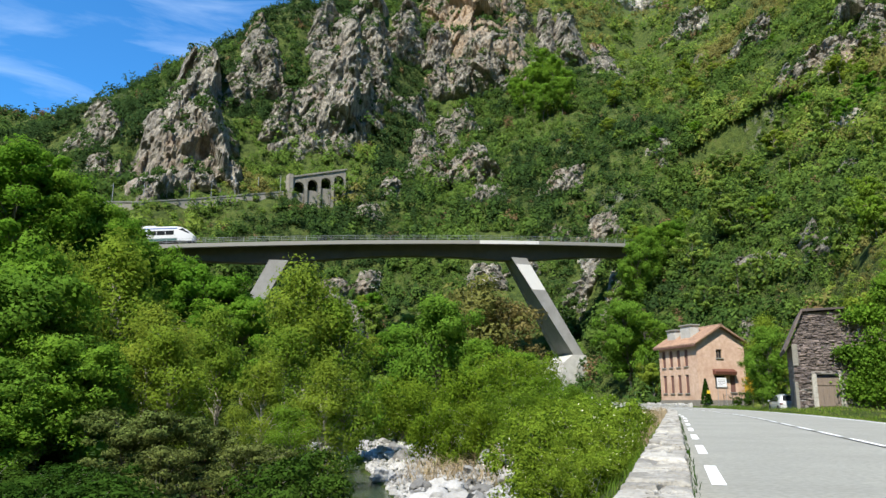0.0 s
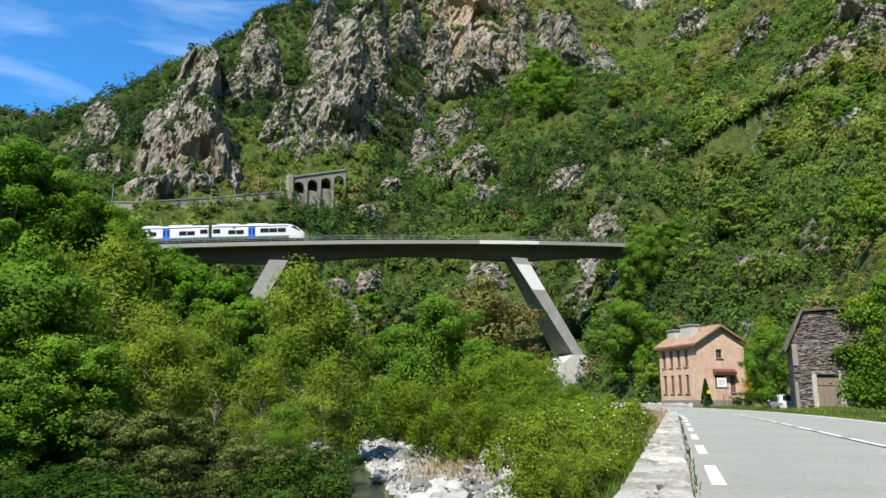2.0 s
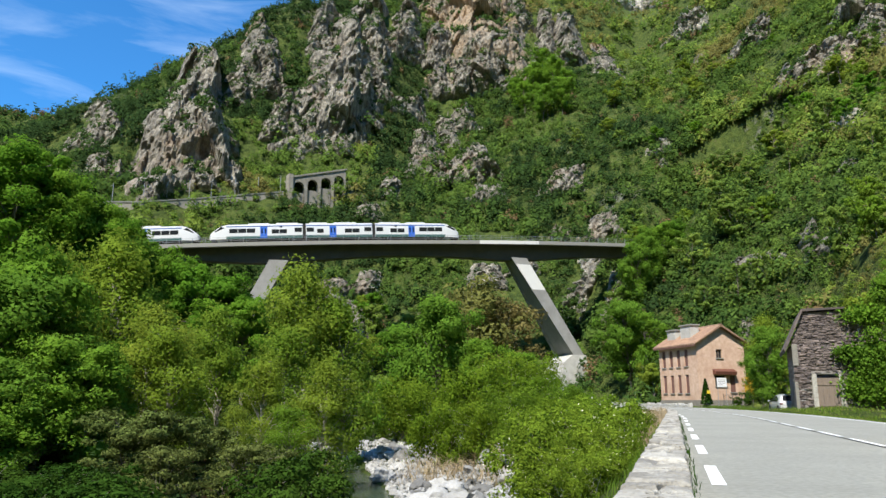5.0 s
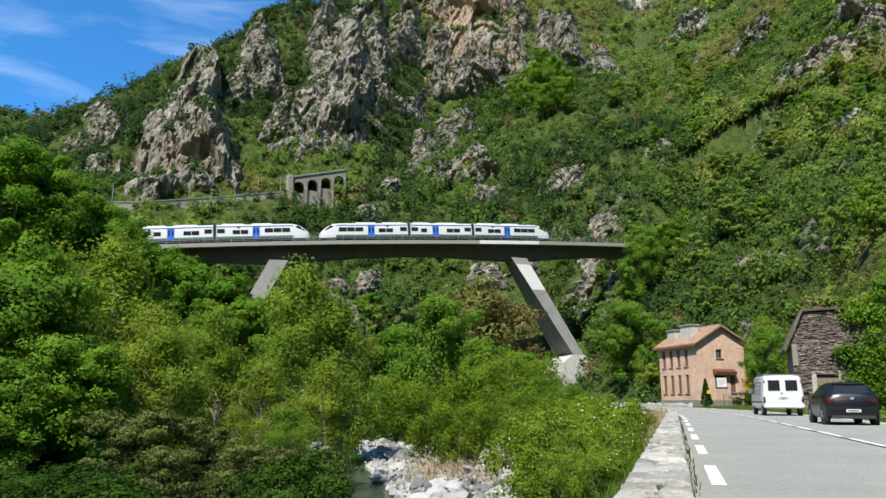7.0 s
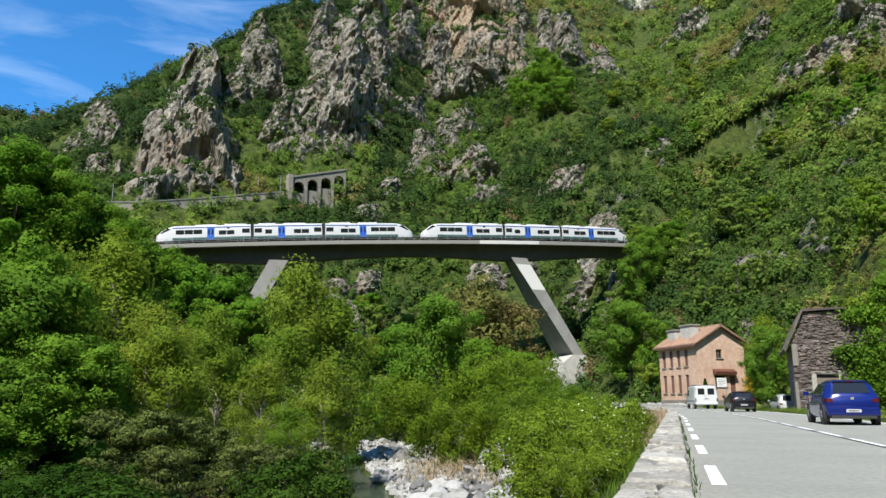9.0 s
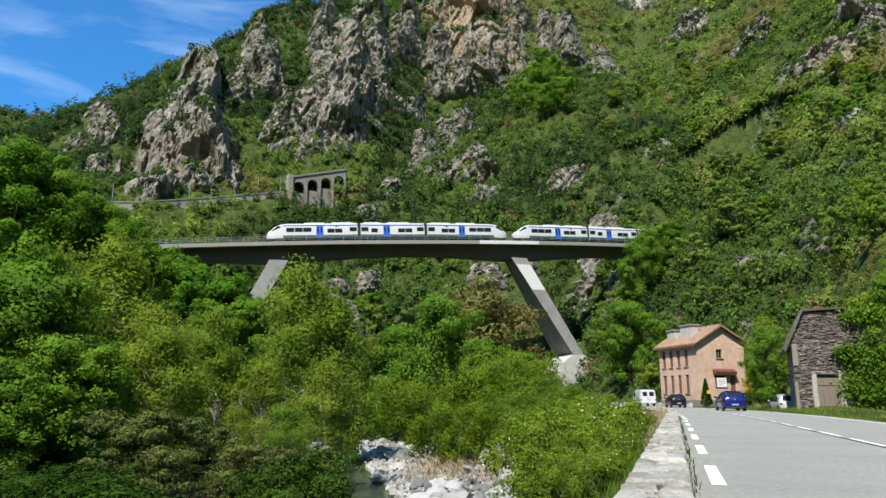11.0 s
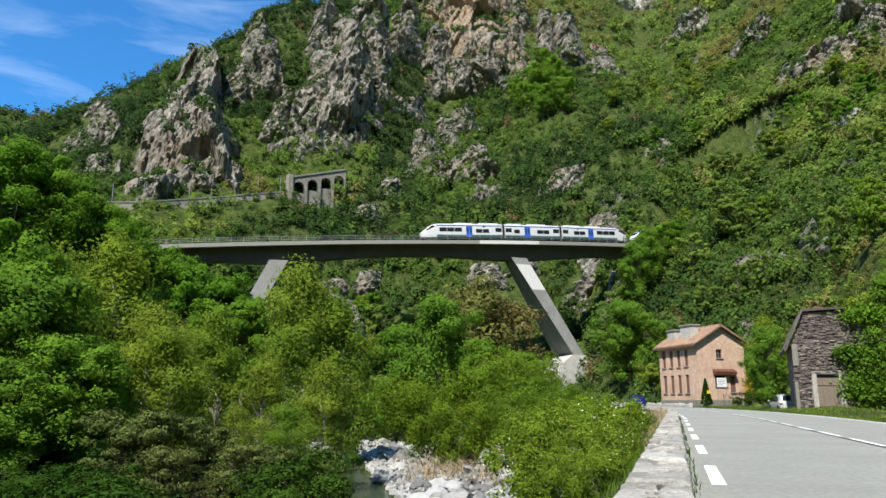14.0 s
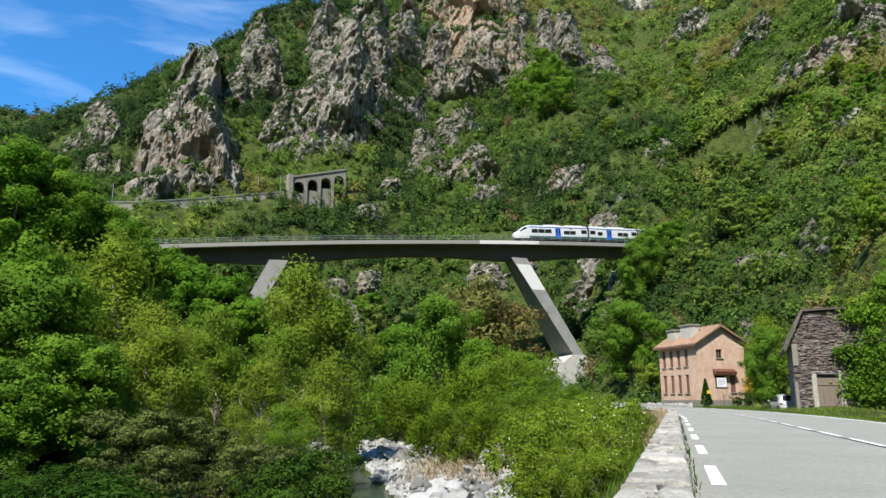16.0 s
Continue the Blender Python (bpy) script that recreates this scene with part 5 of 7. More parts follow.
# prototypes, each one metre... ten metres tall as built
T_DEEP = [tree_meshes("deep_tree", 11 + k, 10, 3.6, 0.16, 62, 210, 0.155, L_DEEP, M_BARK, flat=0.75) for k in range(2)]
T_BRIGHT = [tree_meshes("bright_tree", 21 + k, 10, 3.4, 0.12, 68, 190, 0.15, L_BRIGHT, M_BARK, flat=0.85, sparse=0.64) for k in range(3)]
T_SPRING = [tree_meshes("spring_tree", 31 + k, 10, 2.7, 0.10, 74, 120, 0.105, L_SPRING, M_PALEBARK, sparse=0.8, trunk_r=0.014, flat=1.0, conic=0.35) for k in range(3)]
T_PINE = [tree_meshes("pine", 41 + k, 5, 2.4, 0.05, 70, 130, 0.10, L_PINE, M_BARK, stems=3, flat=0.55, sparse=0.6) for k in range(2)]
T_UNDER = [tree_meshes("under", 45 + k, 4, 2.2, 0.03, 44, 110, 0.14, L_UNDER, M_BARK, stems=4, flat=0.9, sparse=0.7) for k in range(2)]
T_WILLOW = [tree_meshes("willow", 51 + k, 5, 2.6, 0.05, 56, 170, 0.095, L_WILLOW, M_PALEBARK, stems=5, flat=1.1, trunk_r=0.013, sparse=0.75) for k in range(3)]
T_FLOWER = [tree_meshes("flowering_shrub", 61 + k, 3, 1.5, 0.05, 46, 140, 0.075, L_BUSH, M_PALEBARK, stems=5, flat=1.1, trunk_r=0.012, sparse=0.75, blossom=95) for k in range(2)]
T_BROWN = [tree_meshes("budding_tree", 71, 10, 3.4, 0.25, 46, 70, 0.20, L_BROWN, M_PALEBARK, sparse=0.8, trunk_r=0.014)]
T_MID = [tree_meshes("slope_tree", 81 + k, 8, 3.2, 0.12, 30, 74, 0.28, (L_DEEP, L_SLOPE, L_SLOPE, L_SPRING)[k], M_BARK, flat=0.75, sides=3) for k in range(4)]

KINDS = [
    (STAND_DEEP, T_DEEP, 10, "deep_green_tree", "tall dense dark green broadleaf tree on the wooded bank", "trees of the left bank"),
    (STAND_BRIGHT, T_BRIGHT, 10, "broadleaf_tree", "bright green leafy broadleaf tree by the river", "broadleaf trees by the river"),
    (STAND_SPRING, T_SPRING, 10, "spring_tree", "slender tree with pale trunk and sparse yellow-green spring leaves", "slender riverside trees"),
    (STAND_PINE, T_PINE, 5, "pine_tree", "low dark brownish-green pine on the river bank", "low pines"),
    (STAND_WILLOW, T_WILLOW, 5, "willow_bush", "bushy yellow-green willow thicket on the river bank", "willow bushes"),
    (STAND_FLOWER, T_FLOWER, 3, "flowering_bush", "green bush dotted with small white blossoms beside the wall", "flowering bushes"),
    (STAND_UNDER, T_UNDER, 4, "undergrowth_bush", "low dark green bush at the river's edge", "low bushes by the river"),
    (STAND_BROWN, T_BROWN, 10, "budding_tree", "brownish budding tree under the bridge", "budding trees"),
    (STAND_MID, T_BRIGHT, 10, "hillside_tree", "green leafy tree at the foot of the slope", "trees at the foot of the slope"),
    (STAND_CLUMP, T_BRIGHT, 10, "clump_tree", "bright green tree in a dense clump below the cliffs", "clump below the cliffs"),
    (STAND_ROAD, T_BRIGHT, 10, "roadside_tree", "leafy green tree beside the stone building", "roadside trees"),
]
for stand, protos, tall, name, label, group in KINDS:
    for i, (x, y, h) in enumerate(stand):
        scale = max(h * 1.08, 0.9 if name == "flowering_bush" else 2.0) / tall
        wide = RNG.uniform(0.95, 1.2) * (1.4 if h < tall * 0.6 and name in ("undergrowth_bush", "broadleaf_tree") else 1.15 if name == "pine_tree" else 0.8 if name == "roadside_tree" else 1.0)
        # bushes beside the wall stay off the road
        lat = float(road_uv(np.array([x]), np.array([y]))[1][0])
        if -7 < lat < 0:
            wide = min(wide, max(0.3, (-lat - 0.3) / (0.88 * tall * scale)))
        plant(protos[i % len(protos)], name, label, "bush" if "bush" in name else "tree", group, x, y, scale, RNG.uniform(0, 6.28), wide)


def grove(n, x0, x1, y0, y1, keep, label, group, lo, hi, weights, seed):
    """Trees scattered over a stretch of the slope."""
    rng = random.Random(seed)
    made, tries, spots = 0, 0, []
    while made < n and tries < n * 40:
        tries += 1
        x, y = rng.uniform(x0, x1), rng.uniform(y0, y1)
        if not keep(x, y) or any((x - a) ** 2 + (y - b) ** 2 < 7 for a, b in spots):
            continue
        spots.append((x, y))
        k = rng.choices(range(4), weights)[0]
        plant(T_MID[k], "slope_tree", label, "tree", group, x, y, rng.uniform(lo, hi) / 8, rng.uniform(0, 6.28), rng.uniform(0.9, 1.25), 0.3)
        made += 1


def clear_of_road(x, y, gap=3.0):
    u, lat = road_uv(np.array([x]), np.array([y]))
    return lat[0] < -gap or lat[0] > 8.0 + gap


grove(118, -105, -20, 62, 128, lambda x, y: (-x - 26) * 0.70 - abs(y - 98) * 0.42 > -3, "dense green broadleaf tree on the wooded spur", "trees of the wooded spur", 6, 9.5, (5, 4, 2, 0.6), 1)
grove(55, -45, 32, 95, 175, lambda x, y: clear_of_road(x, y) and x - 24 < (y - 95) * 0.4 and height(x, y) < 22 and not 0.125 < x / y < 0.195, "mixed green tree in the gorge below the bridge", "trees below the bridge", 6, 10, (2, 3, 3, 2), 2)
grove(88, 24, 130, 58, 175, lambda x, y: clear_of_road(x, y, 5) and not (28 < x < 44 and 93 < y < 113) and x > 22 + (y - 50) * 0.14 and not (22 < x < 31 and y < 60), "green tree on the steep slope above the road", "trees above the road", 4.5, 8.5, (1.2, 4, 4, 2), 3)


grove(74, 40, 190, 150, 300, lambda x, y: height(x, y) > 25, "green tree high on the scrubby slope", "trees of the upper slope", 5, 9, (0.8, 4, 4, 2.5), 4)


# scrub on the mountain sides: one sheet of leaf tufts
def scrub(n, seed, r0, r1, a0, a1, lo, hi, tufts, name, label, fine=0.28):
    rng = np.random.default_rng(seed)
    az, r = np.radians(rng.uniform(a0, a1, n)), np.sqrt(rng.uniform(r0 ** 2, r1 ** 2, n))
    X, Y = r * np.sin(az), r * np.cos(az)
    Z, rock = land(X, Y)
    keep = (Z > np.where(r > 120, 2.0, np.where(X < -6, -4.2, -3)))
    u, lat = road_uv(X, Y)
    keep &= (lat < -3) | (lat > 9.5) | (u > 205)
    keep &= ~((X > 22) & (X < 43) & (Y > 76) & (Y < 112)) & ~((X > 22) & (X < 30) & (Y > 44) & (Y < 60))
    # the mown roadside round the house and the barn has only fine growth
    keep &= ~((r < 105) & (X > 10) & (u > 20) & (fine > 0.2)) & ((fine != 0.19) | (lat > 12.5))
    for cx, cy, cz, w, h, lean, top, crest, large in CRAGS:
        a = math.atan2(cx, cy)
        t = ((X - cx) * math.cos(a) - (Y - cy) * math.sin(a) - lean * (Z - cz)) / (w * 0.78)
        d = ((X - cx) * math.sin(a) + (Y - cy) * math.cos(a)) / (min(w, h) * 1.1 + 2)
        e = (Z - cz) / (h * 0.9)
        keep &= ~((t * t + d * d + e * e < 1.0) & (rng.uniform(0, 1, n) < 0.95))
    # the bridge, its track and the ledge of the old railway stay clear
    for s in np.arange(-30, 190, 3.0):
        p = track(float(s))
        keep &= ~((np.hypot(X - p.x, Y - p.y) < 5.0) & (Z < p.z + 6) & (Z > p.z - 7))
    dens = fbm(X / 38, Y / 38, Z / 38, 3, 77)
    keep &= rng.uniform(0, 1, n) < np.clip((dens - 0.25) * 3.2, 0.62 if r1 > 170 else 0.85, 1)
    X, Y, Z = X[keep], Y[keep], Z[keep]
    m = len(X)
    size = rng.uniform(lo, hi, m) * (0.75 + 0.7 * fbm(X / 25, Y / 25, Z / 25, 3, 61)) * rng.choice([0.7, 1.0, 1.45], m, p=[0.4, 0.45, 0.15])
    tint = np.clip(fbm(X / 40, Y / 40, Z / 40, 3, 55) * 2.1 - 0.60 + rng.normal(0, 0.17, m), 0, 0.93)
    tint = np.clip(tint + np.clip(X / 190, -0.1, 0.36) - np.where((X < -10) & (Z > 75), 0.40, 0), 0, 0.93)
    tint = np.clip(tint - np.where((X > -25) & (X < 75) & (Y > 140) & (Z < 190), 0.38, 0), 0, 0.93)
    tint = np.clip(tint + np.where((X > -72) & (X < -25) & (Z > 58) & (Z < 96) & (Y < 258), 0.55, 0), 0, 0.93)
    tint = np.where(rng.uniform(0, 1, m) < 0.02, 0.97, tint)
    q = rng.normal(size=(m, tufts, 3))
    q /= np.linalg.norm(q, axis=2)[..., None]
    q *= rng.uniform(0.25, 1.0, (m, tufts, 1)) ** 0.5
    lob = rng.normal(size=(m, 1, 3)) * 0.3
    q = q + lob * np.sign(q[..., :1])
    q[..., 2] = np.abs(q[..., 2]) * 1.05 + 0.12
    c = np.stack([X, Y, Z - 0.25], 1)[:, None] + q * size[:, None, None]
    leaf = (size * fine)[:, None, None]
    face = q + rng.normal(size=(m, tufts, 3)) * 0.5 + np.array([0, 0, 0.2])
    face /= np.linalg.norm(face, axis=2)[..., None] + 1e-9
    a = np.cross(face, rng.normal(size=(m, tufts, 3)))
    a /= np.linalg.norm(a, axis=2)[..., None] + 1e-9
    b = np.cross(face, a)
    V = np.stack([c - a * leaf * 0.6, c + a * leaf * 0.6, c + b * leaf], 2).reshape(-1, 3)
    me = raw_mesh(name, V, np.arange(len(V)).reshape(-1, 3), L_SCRUB, smooth=True)
    rounded(me, np.repeat((q / (np.linalg.norm(q, axis=2)[..., None] + 1e-9) * 0.8 + face * 0.45 + np.array([0, 0, 0.2])).reshape(-1, 3), 3, axis=0))
    at = me.attributes.new("tint", "FLOAT", "POINT")
    at.data.foreach_set("value", np.repeat(tint, tufts * 3).astype(np.float32))
    ob = new(name, me)
    tagged(ob, label, "scrub", kind="stuff")
    return m


def crag_scrub(seed):
    """Bushes that cling to the ledges of the crags."""
    rng = np.random.default_rng(seed)
    pts, sizes = [], []
    for p, size in CRAG_POINTS:
        k = min(len(p), int(8 + size * 9))
        if k:
            pts.append(p[rng.integers(0, len(p), k)])
            sizes.append(rng.uniform(0.45, 1.2, k) * (0.7 + 0.10 * size))
    c, size = np.concatenate(pts), np.concatenate(sizes)
    m, tufts = len(c), 34
    q = rng.normal(size=(m, tufts, 3))
    q /= np.linalg.norm(q, axis=2)[..., None]
    q *= rng.uniform(0.2, 1.0, (m, tufts, 1)) ** 0.5
    q[..., 2] = q[..., 2] * 0.7 + 0.2
    cc = c[:, None] + q * size[:, None, None]
    leaf = (size * 0.42)[:, None, None]
    face = q + rng.normal(size=(m, tufts, 3)) * 0.5 + np.array([0, 0, 0.2])
    face /= np.linalg.norm(face, axis=2)[..., None] + 1e-9
    a = np.cross(face, rng.normal(size=(m, tufts, 3)))
    a /= np.linalg.norm(a, axis=2)[..., None] + 1e-9
    b = np.cross(face, a)
    V = np.stack([cc - a * leaf * 0.6, cc + a * leaf * 0.6, cc + b * leaf], 2).reshape(-1, 3)
    me = raw_mesh("ledge_scrub", V, np.arange(len(V)).reshape(-1, 3), L_SCRUB, smooth=True)
    rounded(me, np.repeat((q / (np.linalg.norm(q, axis=2)[..., None] + 1e-9) * 0.8 + face * 0.45 + np.array([0, 0, 0.2])).reshape(-1, 3), 3, axis=0))
    at = me.attributes.new("tint", "FLOAT", "POINT")
    at.data.foreach_set("value", np.repeat(np.clip(rng.normal(0.12, 0.14, m), 0, 0.7), tufts * 3).astype(np.float32))
    tagged(new("ledge_scrub", me), "dark evergreen bushes clinging to the rock ledges", "scrub", kind="stuff")


crag_scrub(8)
scrub(11500, 1, 150, 340, -36, 37, 1.3, 2.6, 112, "mountain_scrub", "green and olive scrub bushes covering the steep slopes", 0.225)
scrub(1300, 14, 206, 232, 17, 32, 0.9, 1.9, 60, "steep_scrub", "green bushes clinging to a steep break in the slope")
scrub(1000, 16, 216, 227, 19, 28.5, 0.8, 1.7, 60, "break_scrub", "leafy bushes on the steepest break of the slope")
scrub(1100, 17, 222, 335, -24, -4, 1.2, 2.5, 80, "cliff_scrub", "dark evergreen scrub between the cliffs", 0.24)
scrub(650, 18, 158, 205, -4, 14.5, 0.9, 1.9, 80, "gorge_scrub", "green bushes on the slope under the bridge", 0.25)
scrub(240, 15, 200, 214, -13.0, -7.0, 1.3, 2.3, 80, "gallery_scrub", "olive bushes on the slope below the railway gallery")
scrub(4600, 2, 340, 520, -36, 37, 2.2, 4.0, 60, "high_scrub", "dark green scrub high on the mountain")
scrub(5200, 3, 48, 165, 14, 42, 0.7, 1.6, 58, "roadside_scrub", "fresh green undergrowth on the slope above the road", 0.28)
scrub(900, 12, 50, 105, 14, 34, 0.45, 0.95, 150, "house_scrub", "fresh green bushes between the house and the barn", 0.19)
scrub(16000, 5, 120, 330, -36, 37, 0.55, 1.1, 19, "low_scrub", "low grasses and small bushes between the scrub")
scrub(2600, 9, 500, 1150, -4, 37, 4.0, 8.0, 26, "far_woods", "dark green woods on the far mountain top")
scrub(850, 6, 20, 50, -55, -8, 0.4, 0.9, 110, "shore_scrub", "dark undergrowth along the near river bank", 0.2)
scrub(2600, 4, 45, 150, -45, 14, 0.7, 1.5, 60, "bank_scrub", "green undergrowth on the river banks", 0.26)


# ---------------------------------------------------------------- river
def build_river():
    ys = np.arange(-50, 185, 3.0)
    rx = np.interp(ys, [p[1] for p in RIVER], [p[0] for p in RIVER])
    bm = bmesh.new()
    rows = [[bm.verts.new((x + o, y, -4.78)) for o in (-7.0, -3.5, 0, 2.5, 6.0)] for x, y in zip(rx, ys)]
    for a, b in zip(rows, rows[1:]):
        for i in range(4):
            bm.faces.new((a[i], a[i + 1], b[i + 1], b[i]))
    m = material("river_water", (0.03, 0.05, 0.03), 0.12, var=0.5, scale=0.6, dark=(0.07, 0.08, 0.04), bump=0.35, bump_scale=5, spec=0.5)
    w = part("river_water", bm, m)
    tagged(w, "clear dark green mountain stream among white boulders", "water", kind="structure")
    # boulders
    protos = []
    for k in range(7):
        v, f = ICO[3]
        q = v * np.array([1.0, 0.85, 0.68])
        d = facets(q[:, 0] * 1.3 + k * 9, q[:, 1] * 1.3, q[:, 2] * 1.3, 200 + k) * 0.5 + (fbm(q[:, 0] * 2 + k, q[:, 1] * 2, q[:, 2] * 2, 3, 300 + k) - 0.5) * 0.3
        protos.append(raw_mesh("boulder", q * (1 + d)[:, None], f, M_BOULDER))
    rng = random.Random(17)
    for k in range(290):
        y = 34 + 56 * rng.random() ** 1.3
        cx = np.interp(y, [p[1] for p in RIVER], [p[0] for p in RIVER])
        o = rng.uniform(0.3, 10.5) if rng.random() < 0.88 else rng.uniform(-6.5, -4)
        if k > 235:
            y, o = rng.uniform(72, 98), rng.uniform(-2.5, 5.0)
        s = rng.choice([0.25, 0.32, 0.4, 0.5, 0.65, 0.9]) * rng.uniform(0.8, 1.2)
        x = float(cx + o)
        ob = new("boulder", protos[k % 7])
        ob.matrix_basis = Matrix.LocRotScale((x, y, max(height(x, y), -5.1) + s * 0.22), Euler((rng.uniform(-0.3, 0.3), rng.uniform(-0.3, 0.3), rng.uniform(0, 6.28))), (s, s, s))
        tagged(ob, "pale grey rounded boulder in the river bed", "boulder", "boulders of the river bed")
    # pebbles and cobbles between them
    rg = np.random.default_rng(5)
    n = 3600
    Y = 33 + 60 * rg.uniform(0, 1, n) ** 1.3
    X = np.interp(Y, [p[1] for p in RIVER], [p[0] for p in RIVER]) + rg.uniform(0.2, 10.5, n)
    Z = land(X, Y)[0]
    S = rg.uniform(0.07, 0.26, n)
    v, f = ICO[1]
    P = v[None] * (S[:, None, None] * rg.uniform(0.6, 1.3, (n, 1, 3))) * (1 + 0.15 * rg.normal(size=(n, len(v), 1)))
    P = P + np.stack([X, Y, Z + S * 0.25], 1)[:, None]
    F_ = (f[None] + (np.arange(n) * len(v))[:, None, None]).reshape(-1, 3)
    # only one facet size is needed for such small stones
    ob = new("cobbles", raw_mesh("cobbles", P.reshape(-1, 3), F_, M_BOULDER))
    tagged(ob, "pale cobbles and pebbles of the river bed", "gravel", kind="stuff")


build_river()


def blades(name, X, Y, Z, lo, hi, wide, mat, label, seed, lean=0.35, category="grass"):
    """Single bent blades."""
    rg = np.random.default_rng(seed)
    n = len(X)
    h = rg.uniform(lo, hi, n)
    a = rg.uniform(0, 6.28, n)
    d = np.stack([np.cos(a), np.sin(a), 0 * a], 1)
    t = rg.uniform(-1, 1, (n, 2)) * lean
    base = np.stack([X, Y, Z], 1)
    mid = base + np.stack([t[:, 0] * h * 0.4, t[:, 1] * h * 0.4, h * 0.55], 1)
    top = base + np.stack([t[:, 0] * h, t[:, 1] * h, h * (1 - 0.3 * np.abs(t).sum(1))], 1)
    w = wide * 0.5
    V = np.stack([base - d * w, base + d * w, mid + d * w * 0.8, mid - d * w * 0.8, mid - d * w * 0.8, mid + d * w * 0.8, top + d * w * 0.1, top - d * w * 0.1], 1).reshape(-1, 3)
    me = raw_mesh(name, V, np.arange(8 * n).reshape(-1, 4), mat)
    at = me.attributes.new("tint", "FLOAT", "POINT")
    at.data.foreach_set("value", np.repeat(np.clip(rg.normal(0.4, 0.25, n), 0, 1), 8).astype(np.float32))
    return tagged(new(name, me), label, category, kind="stuff")


def build_grass():
    rg = np.random.default_rng(9)
    # strip behind the wall, towards the river
    u, lat = rg.uniform(3, 42, 5000), -0.30 - rg.uniform(0, 1, 5000) ** 1.6 * 2.4
    x, y, _ = road(u, lat)
    blades("bank_grass", x, y, land(x, y)[0], 0.08, 0.26, 0.016, L_GRASS, "long green grass and weeds behind the parapet wall", 1)
    # weeds at the road side foot of the wall
    u, lat = rg.uniform(4, 40, 520), 0.085 + rg.uniform(0, 1, 520) ** 1.3 * 0.09
    x, y, _ = road(u, lat)
    # their dark leaf colour stands in for the wall's shadow on this strip
    blades("wall_weeds", x, y, 0 * x, 0.02, 0.10, 0.014, L_UNDER, "weeds along the foot of the wall, coloured dark for its shadow", 2)
    # far verge
    u, lat = rg.uniform(22, 100, 11000), 7.0 + rg.uniform(0, 1, 11000) * 4.5
    x, y, _ = road(u, lat)
    blades("verge_grass", x, y, land(x, y)[0], 0.06, 0.24, 0.03, L_GRASS, "fresh green grass verge along the road", 3)
    # unmown grass before the barn and up the bank beside it
    u, lat = rg.uniform(20, 66, 12000), 7.3 + rg.uniform(0, 1, 12000) ** 1.2 * 9
    x, y, _ = road(u, lat)
    blades("bank_meadow", x, y, land(x, y)[0], 0.05, 0.20, 0.03, L_MEADOW, "sunny yellow-green meadow grass beside the barn", 8)
    # tall dry tuft at the end of the wall
    u, lat = rg.uniform(26, 46, 2600), -0.4 - rg.uniform(0, 1, 2600) * 1.5
    x, y, _ = road(u, lat)
    blades("dry_grass", x, y, land(x, y)[0], 0.3, 0.7, 0.014, M_STRAW, "dry brown grass at the end of the wall", 4)
    # reeds on the gravel
    x, y = rg.uniform(-2.8, 5.0, 1500), rg.uniform(48, 60, 1500)
    keep = fbm(x / 1.2, y / 1.2, 0 * x, 2, 3) > 0.47
    x, y = x[keep], y[keep]
    blades("dry_reeds", x, y, land(x, y)[0], 0.8, 2.2, 0.04, M_STRAW, "dry straw-coloured reeds on the river gravel", 5, 0.9, "reeds")


build_grass()


# ---------------------------------------------------------------- parapet wall
def cells(points, x0, x1, y0, y1):
    """The plan of a crazy paving: for each point the polygon nearer to it than to any other."""
    out = []
    for p in points:
        poly = [(x0, y0), (x1, y0), (x1, y1), (x0, y1)]
        for q in points:
            if q is p or abs(q[0] - p[0]) > 1.2:
                continue
            mx, my, dx, dy = (p[0] + q[0]) / 2, (p[1] + q[1]) / 2, q[0] - p[0], q[1] - p[1]
            kept = []
            for a, b in zip(poly, poly[1:] + poly[:1]):
                da, db = (a[0] - mx) * dx + (a[1] - my) * dy, (b[0] - mx) * dx + (b[1] - my) * dy
                if da <= 0:
                    kept.append(a)
                if da * db < 0:
                    f = da / (da - db)
                    kept.append((a[0] + (b[0] - a[0]) * f, a[1] + (b[1] - a[1]) * f))
            poly = kept
            if len(poly) < 3:
                break
        if len(poly) >= 3:
            out.append(poly)
    return out


